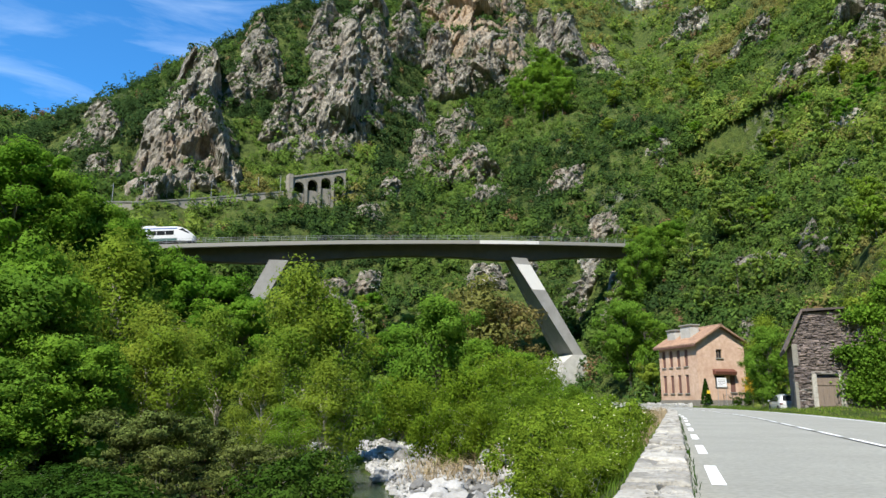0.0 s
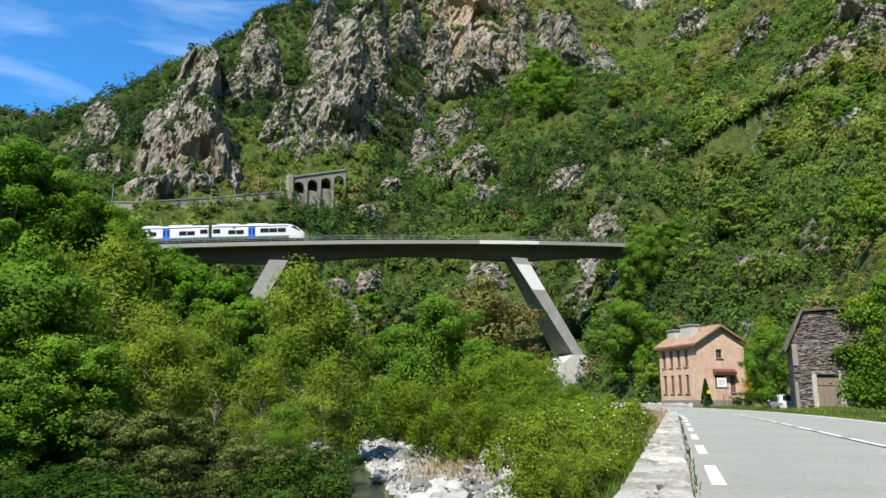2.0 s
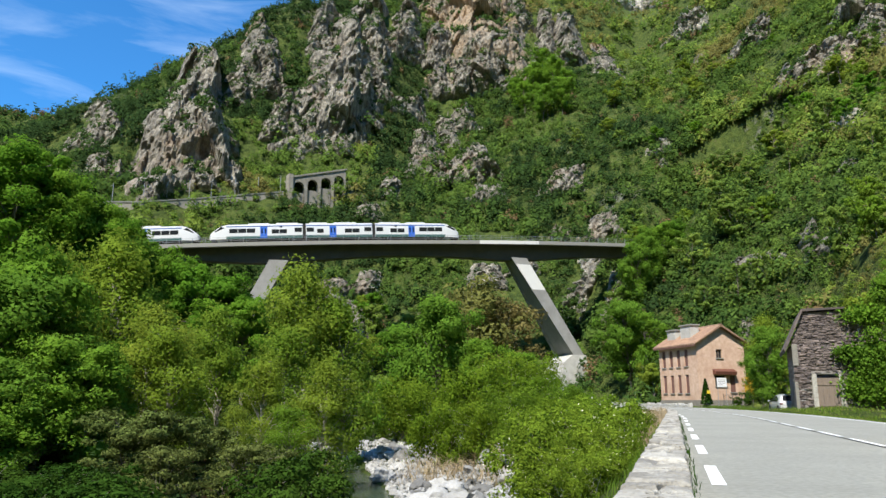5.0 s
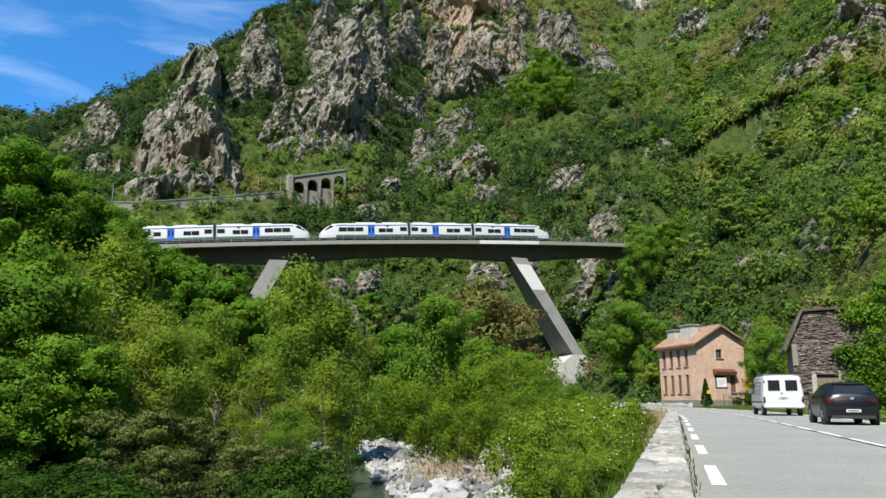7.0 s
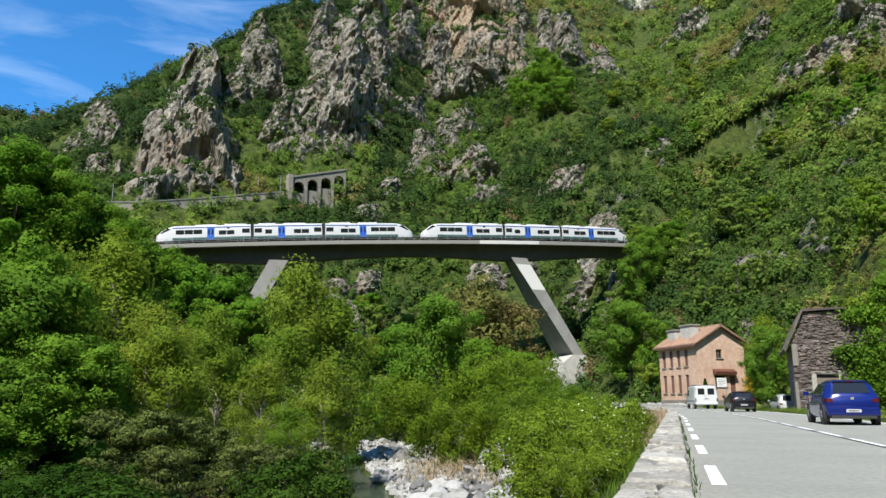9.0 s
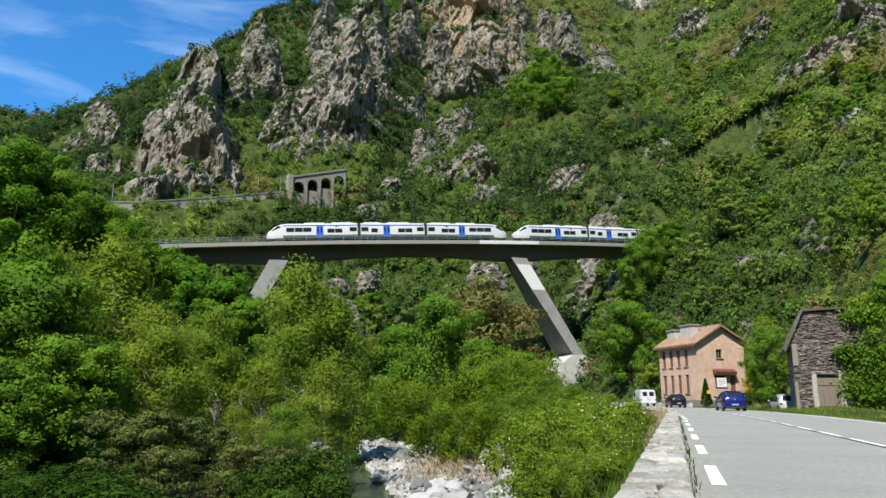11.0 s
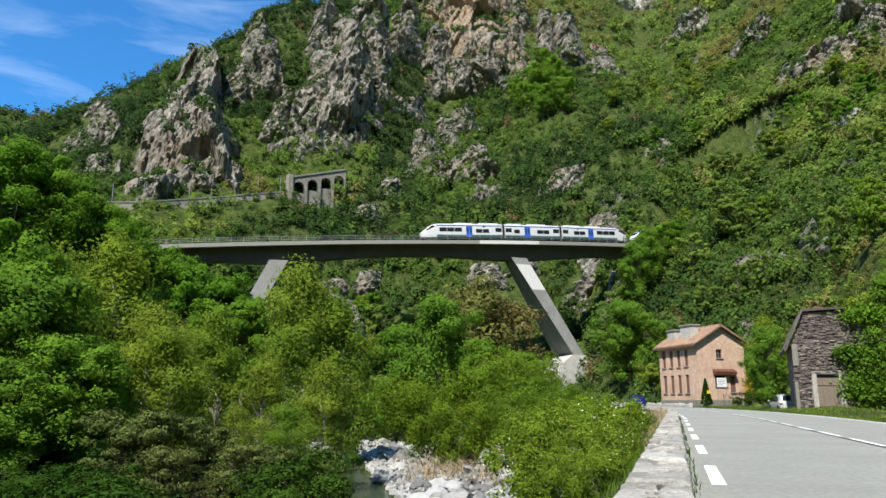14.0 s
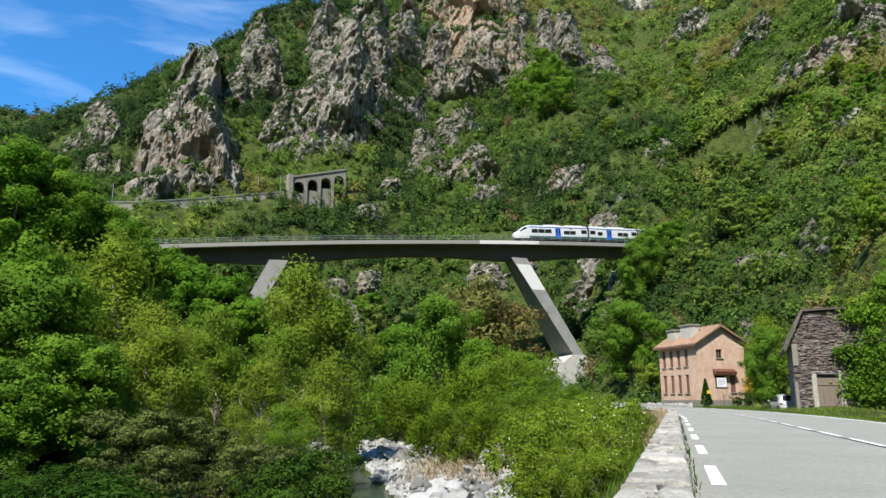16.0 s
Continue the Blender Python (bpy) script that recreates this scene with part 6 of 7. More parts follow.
def build_parapet():
    rows = []
    for u in np.arange(-12, 44.1, 1.0):
        row = []
        for lat, z in ((-0.32, -1.2), (-0.31, 0.272), (0.045, 0.272), (0.055, -0.4)):
            x, y, _ = road(u, lat)
            row.append((float(x), float(y), z))
        rows.append(row)
    wall = part("parapet_wall", loft(rows), M_JOINT)
    tagged(wall, "low roadside parapet wall of rough pale grey stones", "wall", kind="structure")
    rng = random.Random(3)
    points = []
    u = -3.0
    while u < 43.5:
        n = rng.choice([1, 2, 2, 2, 3])
        for k in range(n):
            points.append((u + rng.uniform(-0.09, 0.09), -0.335 + 0.41 * (k + 0.5 + rng.uniform(-0.25, 0.25)) / n))
        u += rng.uniform(0.24, 0.5)
    for poly in cells(points, -3.2, 43.8, -0.338, 0.075):
        cu, cl = sum(c[0] for c in poly) / len(poly), sum(c[1] for c in poly) / len(poly)
        # a few more corners, so that no edge is straight
        edge = []
        for a, b in zip(poly, poly[1:] + poly[:1]):
            edge.append(a)
            if math.hypot(b[0] - a[0], b[1] - a[1]) > 0.12:
                edge.append(((a[0] + b[0]) / 2 + rng.uniform(-0.018, 0.018), (a[1] + b[1]) / 2 + rng.uniform(-0.014, 0.014)))
        top = 0.295 + rng.uniform(-0.016, 0.020)
        tu, tl = rng.uniform(-0.05, 0.05), rng.uniform(-0.06, 0.06)
        rings = []
        for z, k in ((0.17, 0.955), (top - 0.026, 0.945), (top - 0.007, 0.88), (top, 0.72)):
            ring = []
            for c in edge:
                x, y, _ = road(cu + (c[0] - cu) * k, cl + (c[1] - cl) * k)
                ring.append((float(x), float(y), z + (rng.uniform(-0.006, 0.006) + tu * (c[0] - cu) + tl * (c[1] - cl) if z > 0.2 else 0)))
            rings.append(ring)
        part("stone", loft(rings), M_CAP, wall)
    # stones of the road face
    u = 1.0
    while u < 43:
        L = rng.uniform(0.3, 0.6)
        for z0, z1 in ((-0.05, 0.06), (0.065, 0.165)):
            rings = []
            for lat, k in ((0.04, 1.0), (0.066, 1.0), (0.077, 0.85)):
                ring = []
                for uu, zz in ((u + 0.01, z0 + 0.006), (u + L - 0.01, z0 + 0.006), (u + L - 0.01, z1 - 0.006), (u + 0.01, z1 - 0.006)):
                    cu, cz = u + L / 2, (z0 + z1) / 2
                    x, y, _ = road(cu + (uu - cu) * k, lat)
                    ring.append((float(x), float(y), cz + (zz - cz) * k))
                rings.append(ring)
            part("face_stone", loft(rings), M_STONE, wall)
        u += L


# ---------------------------------------------------------------- buildings
def pierced(bm, L, H, thick, holes, z0=0.0, side="x"):
    """One wall along x (or y), thick inwards, with rectangular openings (a, b, low, high)."""
    xs = sorted({0, L, *[h[0] for h in holes], *[h[1] for h in holes]})
    zs = sorted({z0, H, *[h[2] for h in holes], *[h[3] for h in holes]})
    verts = {}

    def vert(i, k, d):
        if (i, k, d) not in verts:
            p = (xs[i], d * thick, zs[k])
            verts[i, k, d] = bm.verts.new(p if side == "x" else (p[1], p[0], p[2]))
        return verts[i, k, d]

    def full(i, k):
        if not (0 <= i < len(xs) - 1 and 0 <= k < len(zs) - 1):
            return False
        mx, mz = (xs[i] + xs[i + 1]) / 2, (zs[k] + zs[k + 1]) / 2
        return not any(h[0] < mx < h[1] and h[2] < mz < h[3] for h in holes)

    for i in range(len(xs) - 1):
        for k in range(len(zs) - 1):
            if not full(i, k):
                continue
            for d in (0, 1):
                bm.faces.new((vert(i, k, d), vert(i + 1, k, d), vert(i + 1, k + 1, d), vert(i, k + 1, d)))
            for di, dk, p, q in ((-1, 0, (i, k), (i, k + 1)), (1, 0, (i + 1, k), (i + 1, k + 1)), (0, -1, (i, k), (i + 1, k)), (0, 1, (i, k + 1), (i + 1, k + 1))):
                if not full(i + di, k + dk):
                    bm.faces.new((vert(*p, 0), vert(*q, 0), vert(*q, 1), vert(*p, 1)))
    return bm


def build_house():
    M = pose(33.1, 97.0, 0, 0, 0, 15)
    hs = thing("roadside_house", "two-storey salmon-pink rendered house with terracotta roof and closed shutters", "house", m=M)
    W, L, E, R = 7.2, 9.1, 8.2, 10.3
    side_holes = [(y - 0.42, y + 0.42, z0, z1) for y in (2.5, 4.3, 6.1, 7.9) for z0, z1 in ((1.65, 4.05), (5.15, 7.4))]
    front_holes = [(2.9, 3.8, 6.2, 7.32), (2.5, 4.1, 2.55, 3.9), (4.75, 5.55, 1.75, 3.9)]
    side = part("side_wall", pierced(bmesh.new(), L, E, 0.45, side_holes, 0.75, "y"), M_RENDER, hs)
    bm = pierced(bmesh.new(), W - 0.45, E, 0.45, [(a - 0.45, b - 0.45, c, d) for a, b, c, d in front_holes], 0.75)
    bmesh.ops.translate(bm, verts=bm.verts, vec=(0.45, 0, 0))
    gab = part("gable_wall", bm, M_RENDER, hs)
    bm = loft([[(0, y, E), (W, y, E), (W / 2, y, R - 0.1)] for y in (0.0, 0.45)])
    part("gable_top", bm, M_RENDER, hs)
    part("back_wall", boxes((0.45, W, L - 0.45, L, 0.75, E), (W - 0.45, W, 0.45, L - 0.45, 0.75, E)), M_RENDER, hs)
    part("stone_plinth", boxes((-0.08, W + 0.08, -0.08, L + 0.08, -1.0, 0.75)), M_MORTAR, hs, "rough stone plinth")
    part("inner_floor", boxes((0.5, W - 0.5, 0.5, L - 0.5, 4.3, 4.5)), M_WOOD, hs)
    for a, b, c, d in side_holes:
        w = part("shutter", boxes((0.12, 0.17, a + 0.02, (a + b) / 2 - 0.01, c + 0.02, d - 0.02), (0.12, 0.17, (a + b) / 2 + 0.01, b - 0.02, c + 0.02, d - 0.02)), M_SHUTTER, hs, "closed faded brown shutters")
        part("window_sill", boxes((-0.12, 0.1, a - 0.1, b + 0.1, c - 0.12, c)), M_CURB, hs)
    for i, (a, b, c, d) in enumerate(front_holes):
        if i == 1:
            part("window_pane", boxes((a, b, 0.2, 0.23, c, d)), M_GLASS, hs, "dark window behind a raised awning")
        elif i == 0:
            part("window_pane", boxes((a, b, 0.25, 0.28, c, d)), M_GLASS, hs)
            part("window_frame", boxes((a, a + 0.07, 0.17, 0.24, c, d), (b - 0.07, b, 0.17, 0.24, c, d), (a + 0.07, b - 0.07, 0.17, 0.24, d - 0.07, d), ((a + b) / 2 - 0.03, (a + b) / 2 + 0.03, 0.17, 0.24, c, d - 0.07)), M_WOOD, hs)
        else:
            part("shutter", boxes((a, b, 0.1, 0.15, c, d)), M_SHUTTER, hs)
        part("window_sill", boxes((a - 0.1, b + 0.1, -0.14, 0.1, c - 0.12, c)), M_CURB, hs)
    part("awning_box", loft([[(2.2, 0, 4.75), (5.4, 0, 4.75), (5.4, -0.7, 4.4), (2.2, -0.7, 4.4)], [(2.2, 0, 4.1), (5.4, 0, 4.1), (5.4, -0.62, 4.0), (2.2, -0.62, 4.0)]]), M_BRICKRED, hs, "dark red-brown awning over the entrance")
    # roof of barrel tiles: ribbed skins over each slope
    for sgn in (-1, 1):
        bm = bmesh.new()
        n = 120
        rows = []
        x_eave = -0.6 if sgn < 0 else W + 0.75
        z_eave = E - (R - E) / (W / 2) * 0.6
        for k in range(n + 1):
            y = -0.55 + (L + 1.1) * k / n
            dz = 0.05 * (1 if k % 3 == 1 else 0)
            rows.append([bm.verts.new((x_eave + (W / 2 - x_eave) * f, y, z_eave + (R + 0.12 - z_eave) * f + 0.16 + dz)) for f in (0, 0.5, 1)] + [bm.verts.new((W / 2, y, R + 0.0)), bm.verts.new((x_eave, y, z_eave))])
        for a, b in zip(rows, rows[1:]):
            for i in range(5):
                bm.faces.new((a[i], a[(i + 1) % 5], b[(i + 1) % 5], b[i]))
        bm.faces.new(rows[0]), bm.faces.new(rows[-1])
        part("roof_slope", bm, M_TILE, hs, "terracotta barrel-tiled roof slope")
    bm = bmesh.new()
    cyl(bm, (W / 2, -0.55, R + 0.2), (W / 2, L + 0.55, R + 0.2), 0.16, seg=10)
    part("ridge_tiles", bm, M_TILE, hs)
    part("eaves_board", boxes((-0.58, -0.46, -0.5, L + 0.5, E - 0.53, E - 0.36)), M_SHUTTER, hs)
    for y0, y1, z1 in ((2.6, 5.0, 10.65), (6.4, 8.3, 10.25)):
        ch = part("chimney", boxes((1.0, 2.3, y0, y1, 7.9, z1), bevel=0.03), M_BLOCK, hs, "broad grey rendered chimney stack")
        part("chimney_cap", boxes((0.85, 2.45, y0 - 0.15, y1 + 0.15, z1, z1 + 0.18), bevel=0.03), M_CURB, ch)
    # front fence and gate
    return M


HOUSE = build_house()


def build_house_yard():
    inv = HOUSE
    # white notice board on posts
    sg = thing("notice_board", "white notice board on two grey posts before the house", "sign", m=inv @ pose(1.3, -3.0, 0))
    part("board", boxes((-0.7, 0.7, -0.03, 0.0, 2.35, 3.5), bevel=0.01), M_SIGN, sg, "white board with unreadable print")
    for z in (3.2, 3.0, 2.8, 2.6):
        part("print_bar", boxes((-0.5, 0.5 if z != 2.6 else 0.1, -0.034, -0.03, z, z + 0.07)), M_SIGNBAR, sg)
    for x in (-0.6, 0.6):
        bm = bmesh.new()
        cyl(bm, (x, 0.035, -0.6), (x, 0.035, 3.4), 0.035, seg=8)
        part("post", bm, M_STEEL, sg)
    # clipped conical shrub with a yellow tag
    rg = np.random.default_rng(4)
    n = 1500
    h = rg.uniform(0, 1, n)
    a = rg.uniform(0, 6.28, n)
    r = (1 - h) * 0.75 * rg.uniform(0.7, 1, n) + 0.03
    V, Fc = leaves_at(np.stack([r * np.cos(a), r * np.sin(a), 0.3 + h * 3.1], 1), 0.16, rg)
    cy = thing("conical_shrub", "narrow dark green conical shrub by the house corner", "shrub", m=inv @ pose(0.1, -1.3, 0))
    p = new("crown", raw_mesh("cone_crown", V, Fc, L_UNDER))
    p.parent = cy
    bm = bmesh.new()
    cyl(bm, (0, 0, -0.8), (0, 0, 1.2), 0.07, 0.04, seg=7)
    part("trunk", bm, M_BARK, cy)
    part("yellow_tag", boxes((-0.25, 0.2, -0.62, -0.58, 1.55, 1.95)), M_YELLOW, cy)
    # yellow-flowering bush at the far corner of the gable
    n = 900
    q = rg.normal(size=(n, 3)) * np.array([0.45, 0.45, 0.7])
    V, Fc = leaves_at(q + np.array([0, 0, 2.6]), 0.18, rg)
    yb = thing("yellow_bush", "tall bush with yellow-orange flowers at the house corner", "bush", m=inv @ pose(7.1, -1.2, 0))
    p = new("crown", raw_mesh("yellow_crown", V, Fc, leaf_material("yellow_flowers", [(0, (0.30, 0.26, 0.03)), (1, (0.42, 0.28, 0.03))], 0.3)))
    p.parent = yb
    bm = bmesh.new()
    cyl(bm, (0, 0, -0.8), (0, 0, 2.8), 0.06, 0.03, seg=7)
    part("trunk", bm, M_BARK, yb)
    # bushes along the fence
    for k, (bx, by, bh) in enumerate(((3.4, -3.1, 1.3), (4.9, -3.3, 1.6), (6.4, -3.0, 1.5), (7.9, -2.6, 1.9), (9.2, -2.2, 2.4))):
        q = inv @ Vector((bx, by, 0))
        plant(T_UNDER[k % 2], "garden_bush", "dark green bush growing along the garden fence", "bush", "garden bushes", q.x, q.y, bh / 4, k * 1.3, 0.9, 0.05)
    # iron fence before the gable
    fe = thing("iron_fence", "dark iron garden fence in front of the house", "fence", m=inv @ pose(2.0, -2.2, 0))
    for x in np.arange(0, 5.4, 1.3):
        part("post", boxes((x, x + 0.06, 0, 0.06, -0.8, 1.5)), M_GREY, fe)
    for z in (0.5, 1.35):
        part("rail", boxes((0.06, 5.2, 0.012, 0.048, z, z + 0.05)), M_GREY, fe)
    for x in np.arange(0.2, 5.1, 0.26):
        part("bar", boxes((x, x + 0.025, 0.018, 0.042, 0.3, 1.42)), M_GREY, fe)
    # row of pale kerb stones between road and house
    rng = random.Random(8)
    ks = thing("kerb_stones", "row of whitish rough stones edging the road bend", "kerb", kind="structure", m=Matrix.Identity(4))
    u = 84.0
    while u < 128:
        l = rng.uniform(0.5, 1.1)
        x, y, a = road(u, 7.35)
        bm = boxes((-0.18, 0.18, -l / 2 + 0.03, l / 2 - 0.03, -0.3, 0.34 + rng.uniform(-0.10, 0.12)), bevel=0.05)
        p = part("stone", bm, M_BLOCK, ks)
        p.matrix_basis = pose(float(x), float(y), 0, 0, 0, -math.degrees(float(a)) + rng.uniform(-6, 6))
        u += l


build_house_yard()


def build_ruin():
    M = pose(24.3, 51.7, 0, 0, 0, -22)
    rn = thing("stone_barn", "ruined dark rubble-stone barn with a wooden door, overgrown with ivy", "barn", m=M)
    outline = lambda x: float(np.interp(x, [0, 0.05, 0.8, 3.4, 4.6, 5.4, 6.2], [4.7, 4.8, 6.75, 6.85, 6.1, 5.2, 4.4]))
    door = (1.2, 2.9, -0.2, 2.45)
    # core wall in upright strips, with the doorway left out
    bm = bmesh.new()
    xs = sorted({*np.arange(0, 6.21, 0.31).round(3), door[0], door[1]})
    cols = []
    for a in xs:
        cols.append([[bm.verts.new((a, y, z)) for z in (-0.8, door[3], outline(a) - 0.08)] for y in (0.06, 0.6)])
    inside = [door[0] <= a and b <= door[1] + 1e-6 for a, b in zip(xs, xs[1:])]
    for n, (p, q) in enumerate(zip(cols, cols[1:])):
        for k in (0, 1):
            if k == 0 and inside[n]:
                continue
            for side in (0, 1):
                bm.faces.new((p[side][k], q[side][k], q[side][k + 1], p[side][k + 1]))
        low = 1 if inside[n] else 0
        bm.faces.new((p[0][low], q[0][low], q[1][low], p[1][low]))
        bm.faces.new((p[0][2], q[0][2], q[1][2], p[1][2]))
    for n, p in enumerate(cols):
        left, right = (inside[n - 1] if n else None), (inside[n] if n < len(inside) else None)
        if left is None or right is None or left != right:
            bm.faces.new((p[0][0], p[0][1], p[1][1], p[1][0]))
        if left is None or right is None:
            bm.faces.new((p[0][1], p[0][2], p[1][2], p[1][1]))
    bmesh.ops.delete(bm, geom=[v for v in bm.verts if not v.link_faces], context="VERTS")
    front = part("front_wall", bm, M_MORTAR, rn, "rubble-stone front wall")
    rng = random.Random(12)
    z, count = -0.3, 0
    rest = bmesh.new()
    while z < 6.9:
        hh = rng.uniform(0.05, 0.12)
        x = 0.0
        while x < 6.2:
            w = rng.uniform(0.12, 0.48)
            mx, mz = x + w / 2, z + hh / 2
            if mz + hh / 2 < outline(mx) and not (door[0] - 0.12 < x + w and x < door[1] + 0.12 and z < door[3] + 0.05):
                g, out = 0.012, rng.uniform(0.0, 0.11)
                ring = lambda k, y: [(mx + sx * (w / 2 - g) * k + rng.uniform(-0.03, 0.03), y, mz + sz * (hh / 2 - g * 0.7) * k + rng.uniform(-0.022, 0.022)) for sx, sz in ((-1, -1), (1, -1), (1, 1), (-1, 1))]
                bm = loft([ring(1.0, 0.10), ring(1.0, 0.045 - out), ring(0.78, 0.02 - out)])
                if count < 290:
                    part("stone", bm, M_STONE if rng.random() < 0.3 else M_STONE_DARK, front)
                    count += 1
                else:
                    me = bpy.data.meshes.new("tmp")
                    bm.to_mesh(me)
                    bm.free()
                    rest.from_mesh(me)
                    bpy.data.meshes.remove(me)
            x += w
        z += hh
    tagged(part("upper_stonework", rest, M_STONE_DARK, front), kind="stuff")
    part("flank_wall", boxes((0.0, 0.55, 0.6, 7.0, -0.8, 4.6)), M_STONE_DARK, rn, "dark stone flank")
    part("rear_wall", boxes((0.55, 6.2, 6.4, 7.0, -0.8, 4.4), (5.65, 6.2, 0.6, 6.4, -0.8, 4.4)), M_STONE_DARK, rn)
    # rough roof slope on the flank side and slab along the top
    bm = loft([[(-0.45, y, 4.05), (0.85, y, 6.80), (0.80, y, 7.0), (-0.55, y, 4.25)] for y in (-0.3, 7.2)])
    part("roof_slope", bm, M_STONE_DARK, rn, "dark slate roof edge")
    part("roof_slab", loft([[(0.82, y, 6.82), (3.5, y, 6.9), (3.5, y, 7.02), (0.82, y, 7.0)] for y in (-0.25, 5.0)]), M_STONE_DARK, rn)
    for w, z0, z1 in ((0.34, 3.1, 4.55), (0.2, 0.1, 2.0)):
        part("plaster_patch", boxes((-0.015, w, -0.085, 0.04, z0, z1), bevel=0.02), M_JOINT, rn, "remains of pale plaster at the corner")
    # door with pale plaster jambs
    d = part("door", boxes(*[(1.37 + i * 0.34, 1.37 + i * 0.34 + 0.328, 0.10, 0.16, 0.0, 2.25) for i in range(4)]), M_WOOD, rn, "weathered grey-brown plank door")
    part("door_ledge", boxes((1.38, 2.71, 0.06, 0.10, 0.35, 0.5), (1.38, 2.71, 0.06, 0.10, 1.75, 1.9)), M_WOOD, d)
    for a, b in ((1.08, 1.37), (2.725, 3.0)):
        part("door_jamb", boxes((a, b, -0.05, 0.3, -0.2, 2.5), bevel=0.02), M_CAP, rn, "pale plaster jamb")
    part("lintel", boxes((1.05, 3.05, -0.03, 0.3, 2.5, 2.72), bevel=0.02), M_STONE, rn)
    # ivy
    rg = np.random.default_rng(6)
    for cx, cz, sx, sz, n in ((4.6, 6.4, 1.3, 0.6, 1300), (4.9, 3.4, 1.5, 1.5, 2600), (5.6, 1.6, 1.2, 1.3, 1800), (3.3, 3.9, 0.9, 0.45, 700), (4.0, 1.6, 1.2, 1.0, 1200)):
        q = rg.normal(size=(n, 3)) * np.array([sx * 0.5, 0.28, sz * 0.5]) + np.array([cx, -0.3, cz])
        V, Fc = leaves_at(q, 0.15, rg)
        p = new("ivy", raw_mesh("ivy", V, Fc, L_BRIGHT))
        p.parent = rn
        tagged(p, "bright green ivy")


build_ruin()

PARKED = build_hatchback("parked_car", "pale grey parked car half hidden beside the barn", material("pale_grey_car_paint", (0.44, 0.45, 0.44), 0.3, coat=0.3), 1.62, 1.5, 3.7, True)[0]
_px, _py, _pa = road(63.0, 10.65)
PARKED.matrix_basis = pose(float(_px), float(_py), height(float(_px), float(_py)), 0, 0, -math.degrees(float(_pa)))


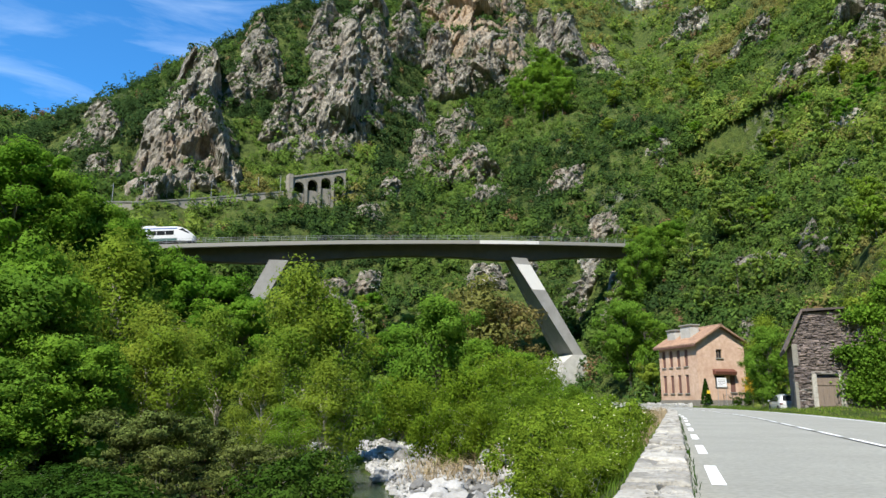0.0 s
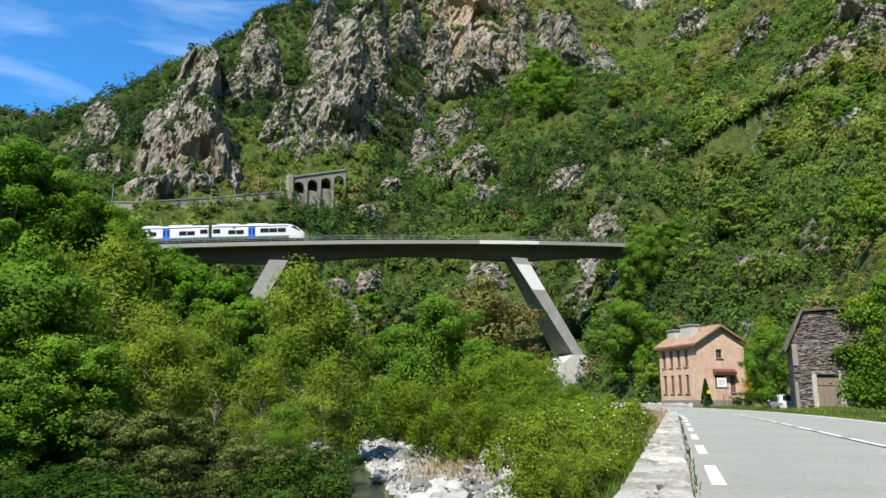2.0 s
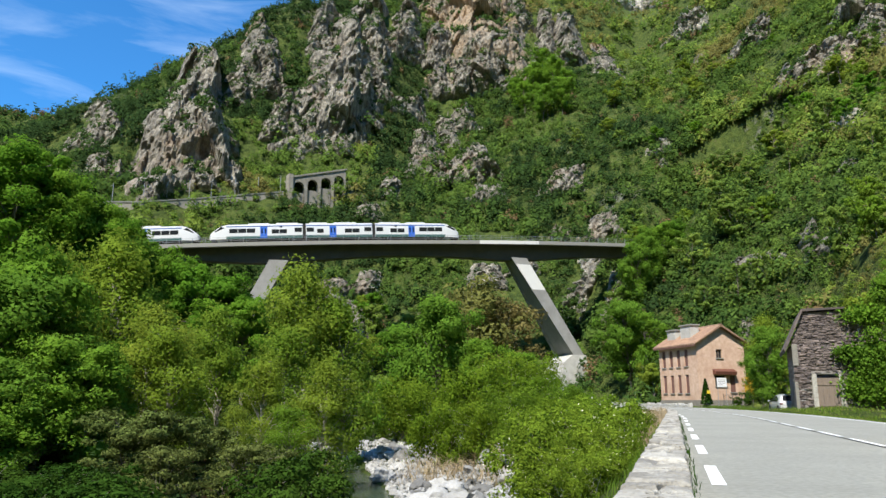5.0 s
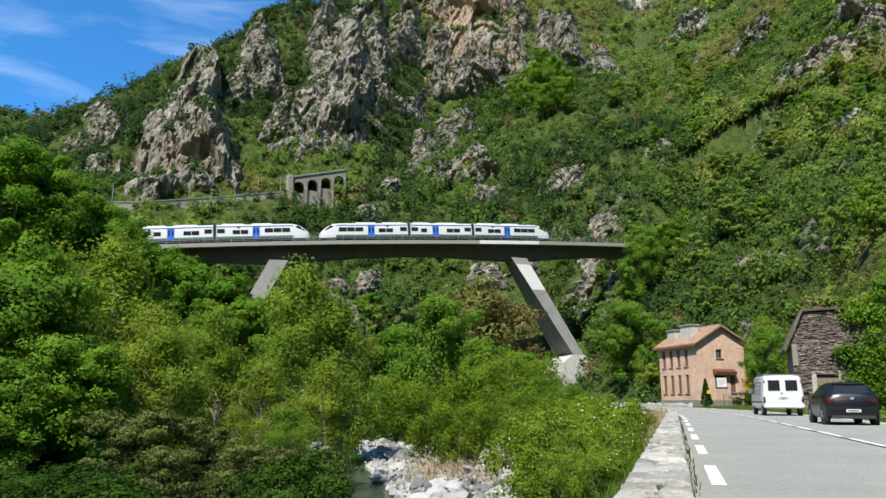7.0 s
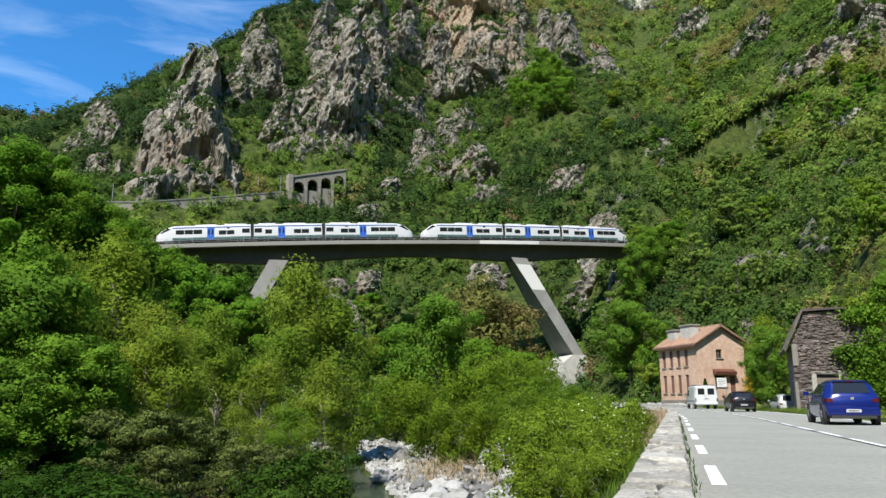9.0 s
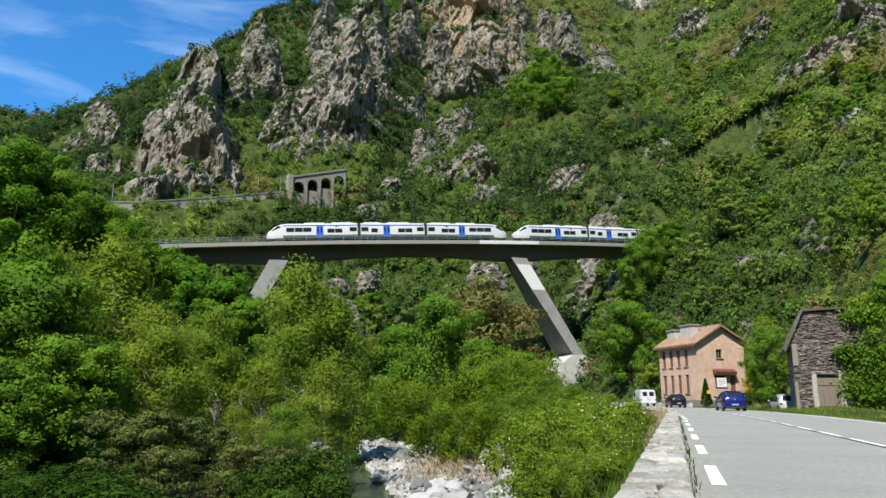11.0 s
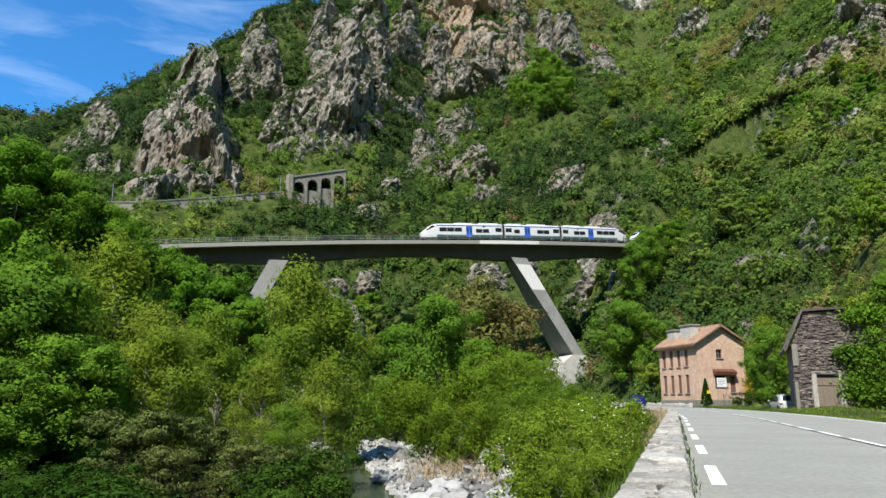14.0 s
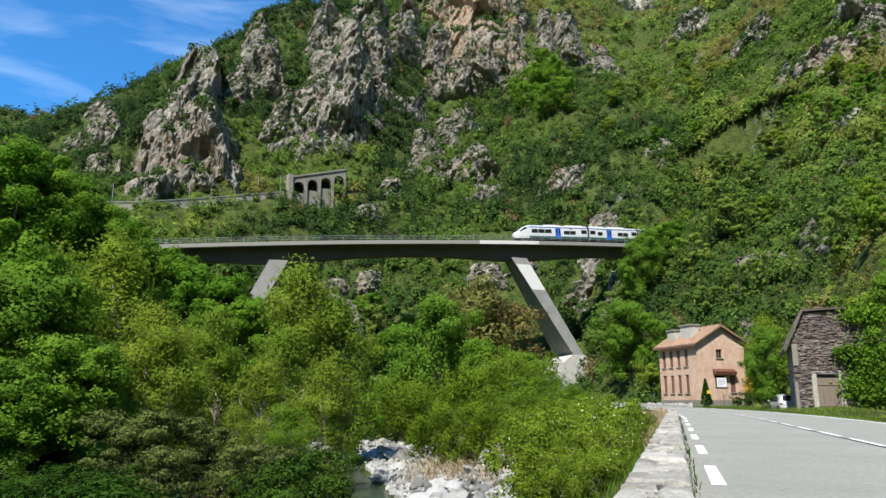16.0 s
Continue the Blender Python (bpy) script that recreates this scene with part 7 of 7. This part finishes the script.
# ---------------------------------------------------------------- old railway ledge: gallery, retaining wall, masts
def build_gallery():
    a, b = Vector((-44.9, 211.5, 59.7)), Vector((-30.3, 220.5, 64.9))
    d = b - a
    gl = thing("railway_gallery", "old grey masonry railway gallery with round arches", "gallery", m=pose(a.x, a.y, a.z, 0, 0, math.degrees(math.atan2(d.y, d.x))))
    L = d.xy.length
    n, H, T = 4, 6.1, 1.3
    bay = L / n
    slope = d.z / L
    for k in range(n):
        rise = slope * (k + 0.5) * bay
        w, spring = bay * 0.38, 2.9 + rise
        prof = [(0, -4), (bay * 0.5 - w, -4)]
        for i in range(11):
            t = math.pi - math.pi * i / 10
            prof.append((bay * 0.5 + w * math.cos(t) + (-0.0005 if i == 0 else 0.0005 if i == 10 else 0), spring + w * math.sin(t)))
        prof += [(bay * 0.5 + w, -4), (bay, -4)]
        bm = bmesh.new()
        for (x0, z0), (x1, z1) in zip(prof, prof[1:]):
            if x1 - x0 < 0.01:
                continue
            zt0, zt1 = H + slope * (k * bay + x0), H + slope * (k * bay + x1)
            q = [bm.verts.new(p) for p in ((x0, 0, z0), (x1, 0, z1), (x1, 0, zt1), (x0, 0, zt0), (x0, T, z0), (x1, T, z1), (x1, T, zt1), (x0, T, zt0))]
            for f in ((0, 1, 2, 3), (4, 5, 6, 7), (0, 1, 5, 4), (2, 3, 7, 6)):
                bm.faces.new([q[i] for i in f])
        p = part("arch_bay", bm, M_GALLERY, gl)
        p.location = (k * bay, 0, 0)
        part("sill_wall", boxes((k * bay + bay * 0.5 - w, k * bay + bay * 0.5 + w, 0.5, 1.0, -4, 1.2 + rise)), M_GALLERY, gl)
    part("roof_slab", loft([[(-0.2, -0.25, H), (-0.2, 7, H), (-0.2, 7, H + 0.5), (-0.2, -0.25, H + 0.5)], [(L + 0.2, -0.25, H + slope * L), (L + 0.2, 7, H + slope * L), (L + 0.2, 7, H + slope * L + 0.5), (L + 0.2, -0.25, H + slope * L + 0.5)]]), M_GALLERY, gl)
    part("end_pier", boxes((-1.3, 0.1, -0.5, 2.2, -6, H + 1.0), bevel=0.08), M_GALLERY, gl)
    # near-black wall: the shade inside the gallery is painted as its colour
    part("back_wall", boxes((0, L, 6.0, 7.0, -4, H)), M_DARK, gl)
    # retaining wall along the ledge
    pts = [(-104, 176, 48.5), (-80, 186.5, 51.2), (-65, 198, 55.6), (-47.2, 209.5, 60.6)]
    rw = thing("retaining_wall", "long grey stone retaining wall below the old railway", "wall", kind="structure", m=Matrix.Identity(4))
    for p, q in zip(pts, pts[1:]):
        p, q = Vector(p), Vector(q)
        nrm = Vector((q.y - p.y, -(q.x - p.x), 0)).normalized() * 0.5
        rings = []
        for c in (p, q):
            rings.append([c + nrm * 2.2 - Vector((0, 0, 9)), c + nrm, c - nrm, c - nrm - Vector((0, 0, 9))])
        part("wall_section", loft(rings), M_GALLERY, rw)
        part("coping", loft([[c + nrm * 1.3, c + nrm * 1.3 + Vector((0, 0, 0.35)), c - nrm * 1.2 + Vector((0, 0, 0.35)), c - nrm * 1.2] for c in (p, q)]), M_CURB, rw)
    # ledge behind it
    rings = []
    for p in pts:
        p = Vector(p)
        rings.append([p + Vector((-0.5, 0.5, -0.4)), p + Vector((-4.5, 6.5, -0.2)), p + Vector((-4.5, 6.5, -4)), p + Vector((-0.5, 0.5, -4))])
    part("track_bed", loft(rings), M_BALLAST, rw)
    for f in np.linspace(0.05, 1.0, 10):
        k = f * 3
        i = min(int(k), 2)
        p = Vector(pts[i]).lerp(Vector(pts[i + 1]), k - i) + Vector((-1.2, 1.8, -0.3))
        ms = thing("railway_mast", "slim grey steel mast beside the old railway", "mast", "masts of the old railway", m=Matrix.Translation(p))
        bm = bmesh.new()
        cyl(bm, (0, 0, -0.5), (0, 0, 6.2), 0.13, 0.09, seg=8)
        part("pole", bm, M_STEEL, ms)
        bm = bmesh.new()
        cyl(bm, (0, 0, 5.6), (-1.6, 1.6, 5.8), 0.05, seg=6)
        part("bracket", bm, M_STEEL, ms)


build_gallery()


def build_bin():
    x, y = 31.8, 121.0
    bn = thing("waste_container", "dark green waste container at the road bend", "container", m=pose(x, y, height(x, y), 0, 0, 8))
    part("body", loft([[(-0.55, -0.45, 0.15), (0.55, -0.45, 0.15), (0.55, 0.45, 0.15), (-0.55, 0.45, 0.15)], [(-0.68, -0.55, 1.35), (0.68, -0.55, 1.35), (0.68, 0.55, 1.35), (-0.68, 0.55, 1.35)]]), M_GREENCAN, bn)
    part("lid", loft([[(-0.7, -0.58, 1.35), (0.7, -0.58, 1.35), (0.7, 0.58, 1.35), (-0.7, 0.58, 1.35)], [(-0.6, -0.3, 1.7), (0.6, -0.3, 1.7), (0.6, 0.45, 1.75), (-0.6, 0.45, 1.75)]]), M_DARK, bn)
    for wx in (-0.45, 0.45):
        bm = bmesh.new()
        cyl(bm, (wx, -0.3, 0.1), (wx, 0.3, 0.1), 0.1, seg=10)
        part("wheel", bm, M_RUBBER, bn)


build_bin()
build_parapet()


motions()
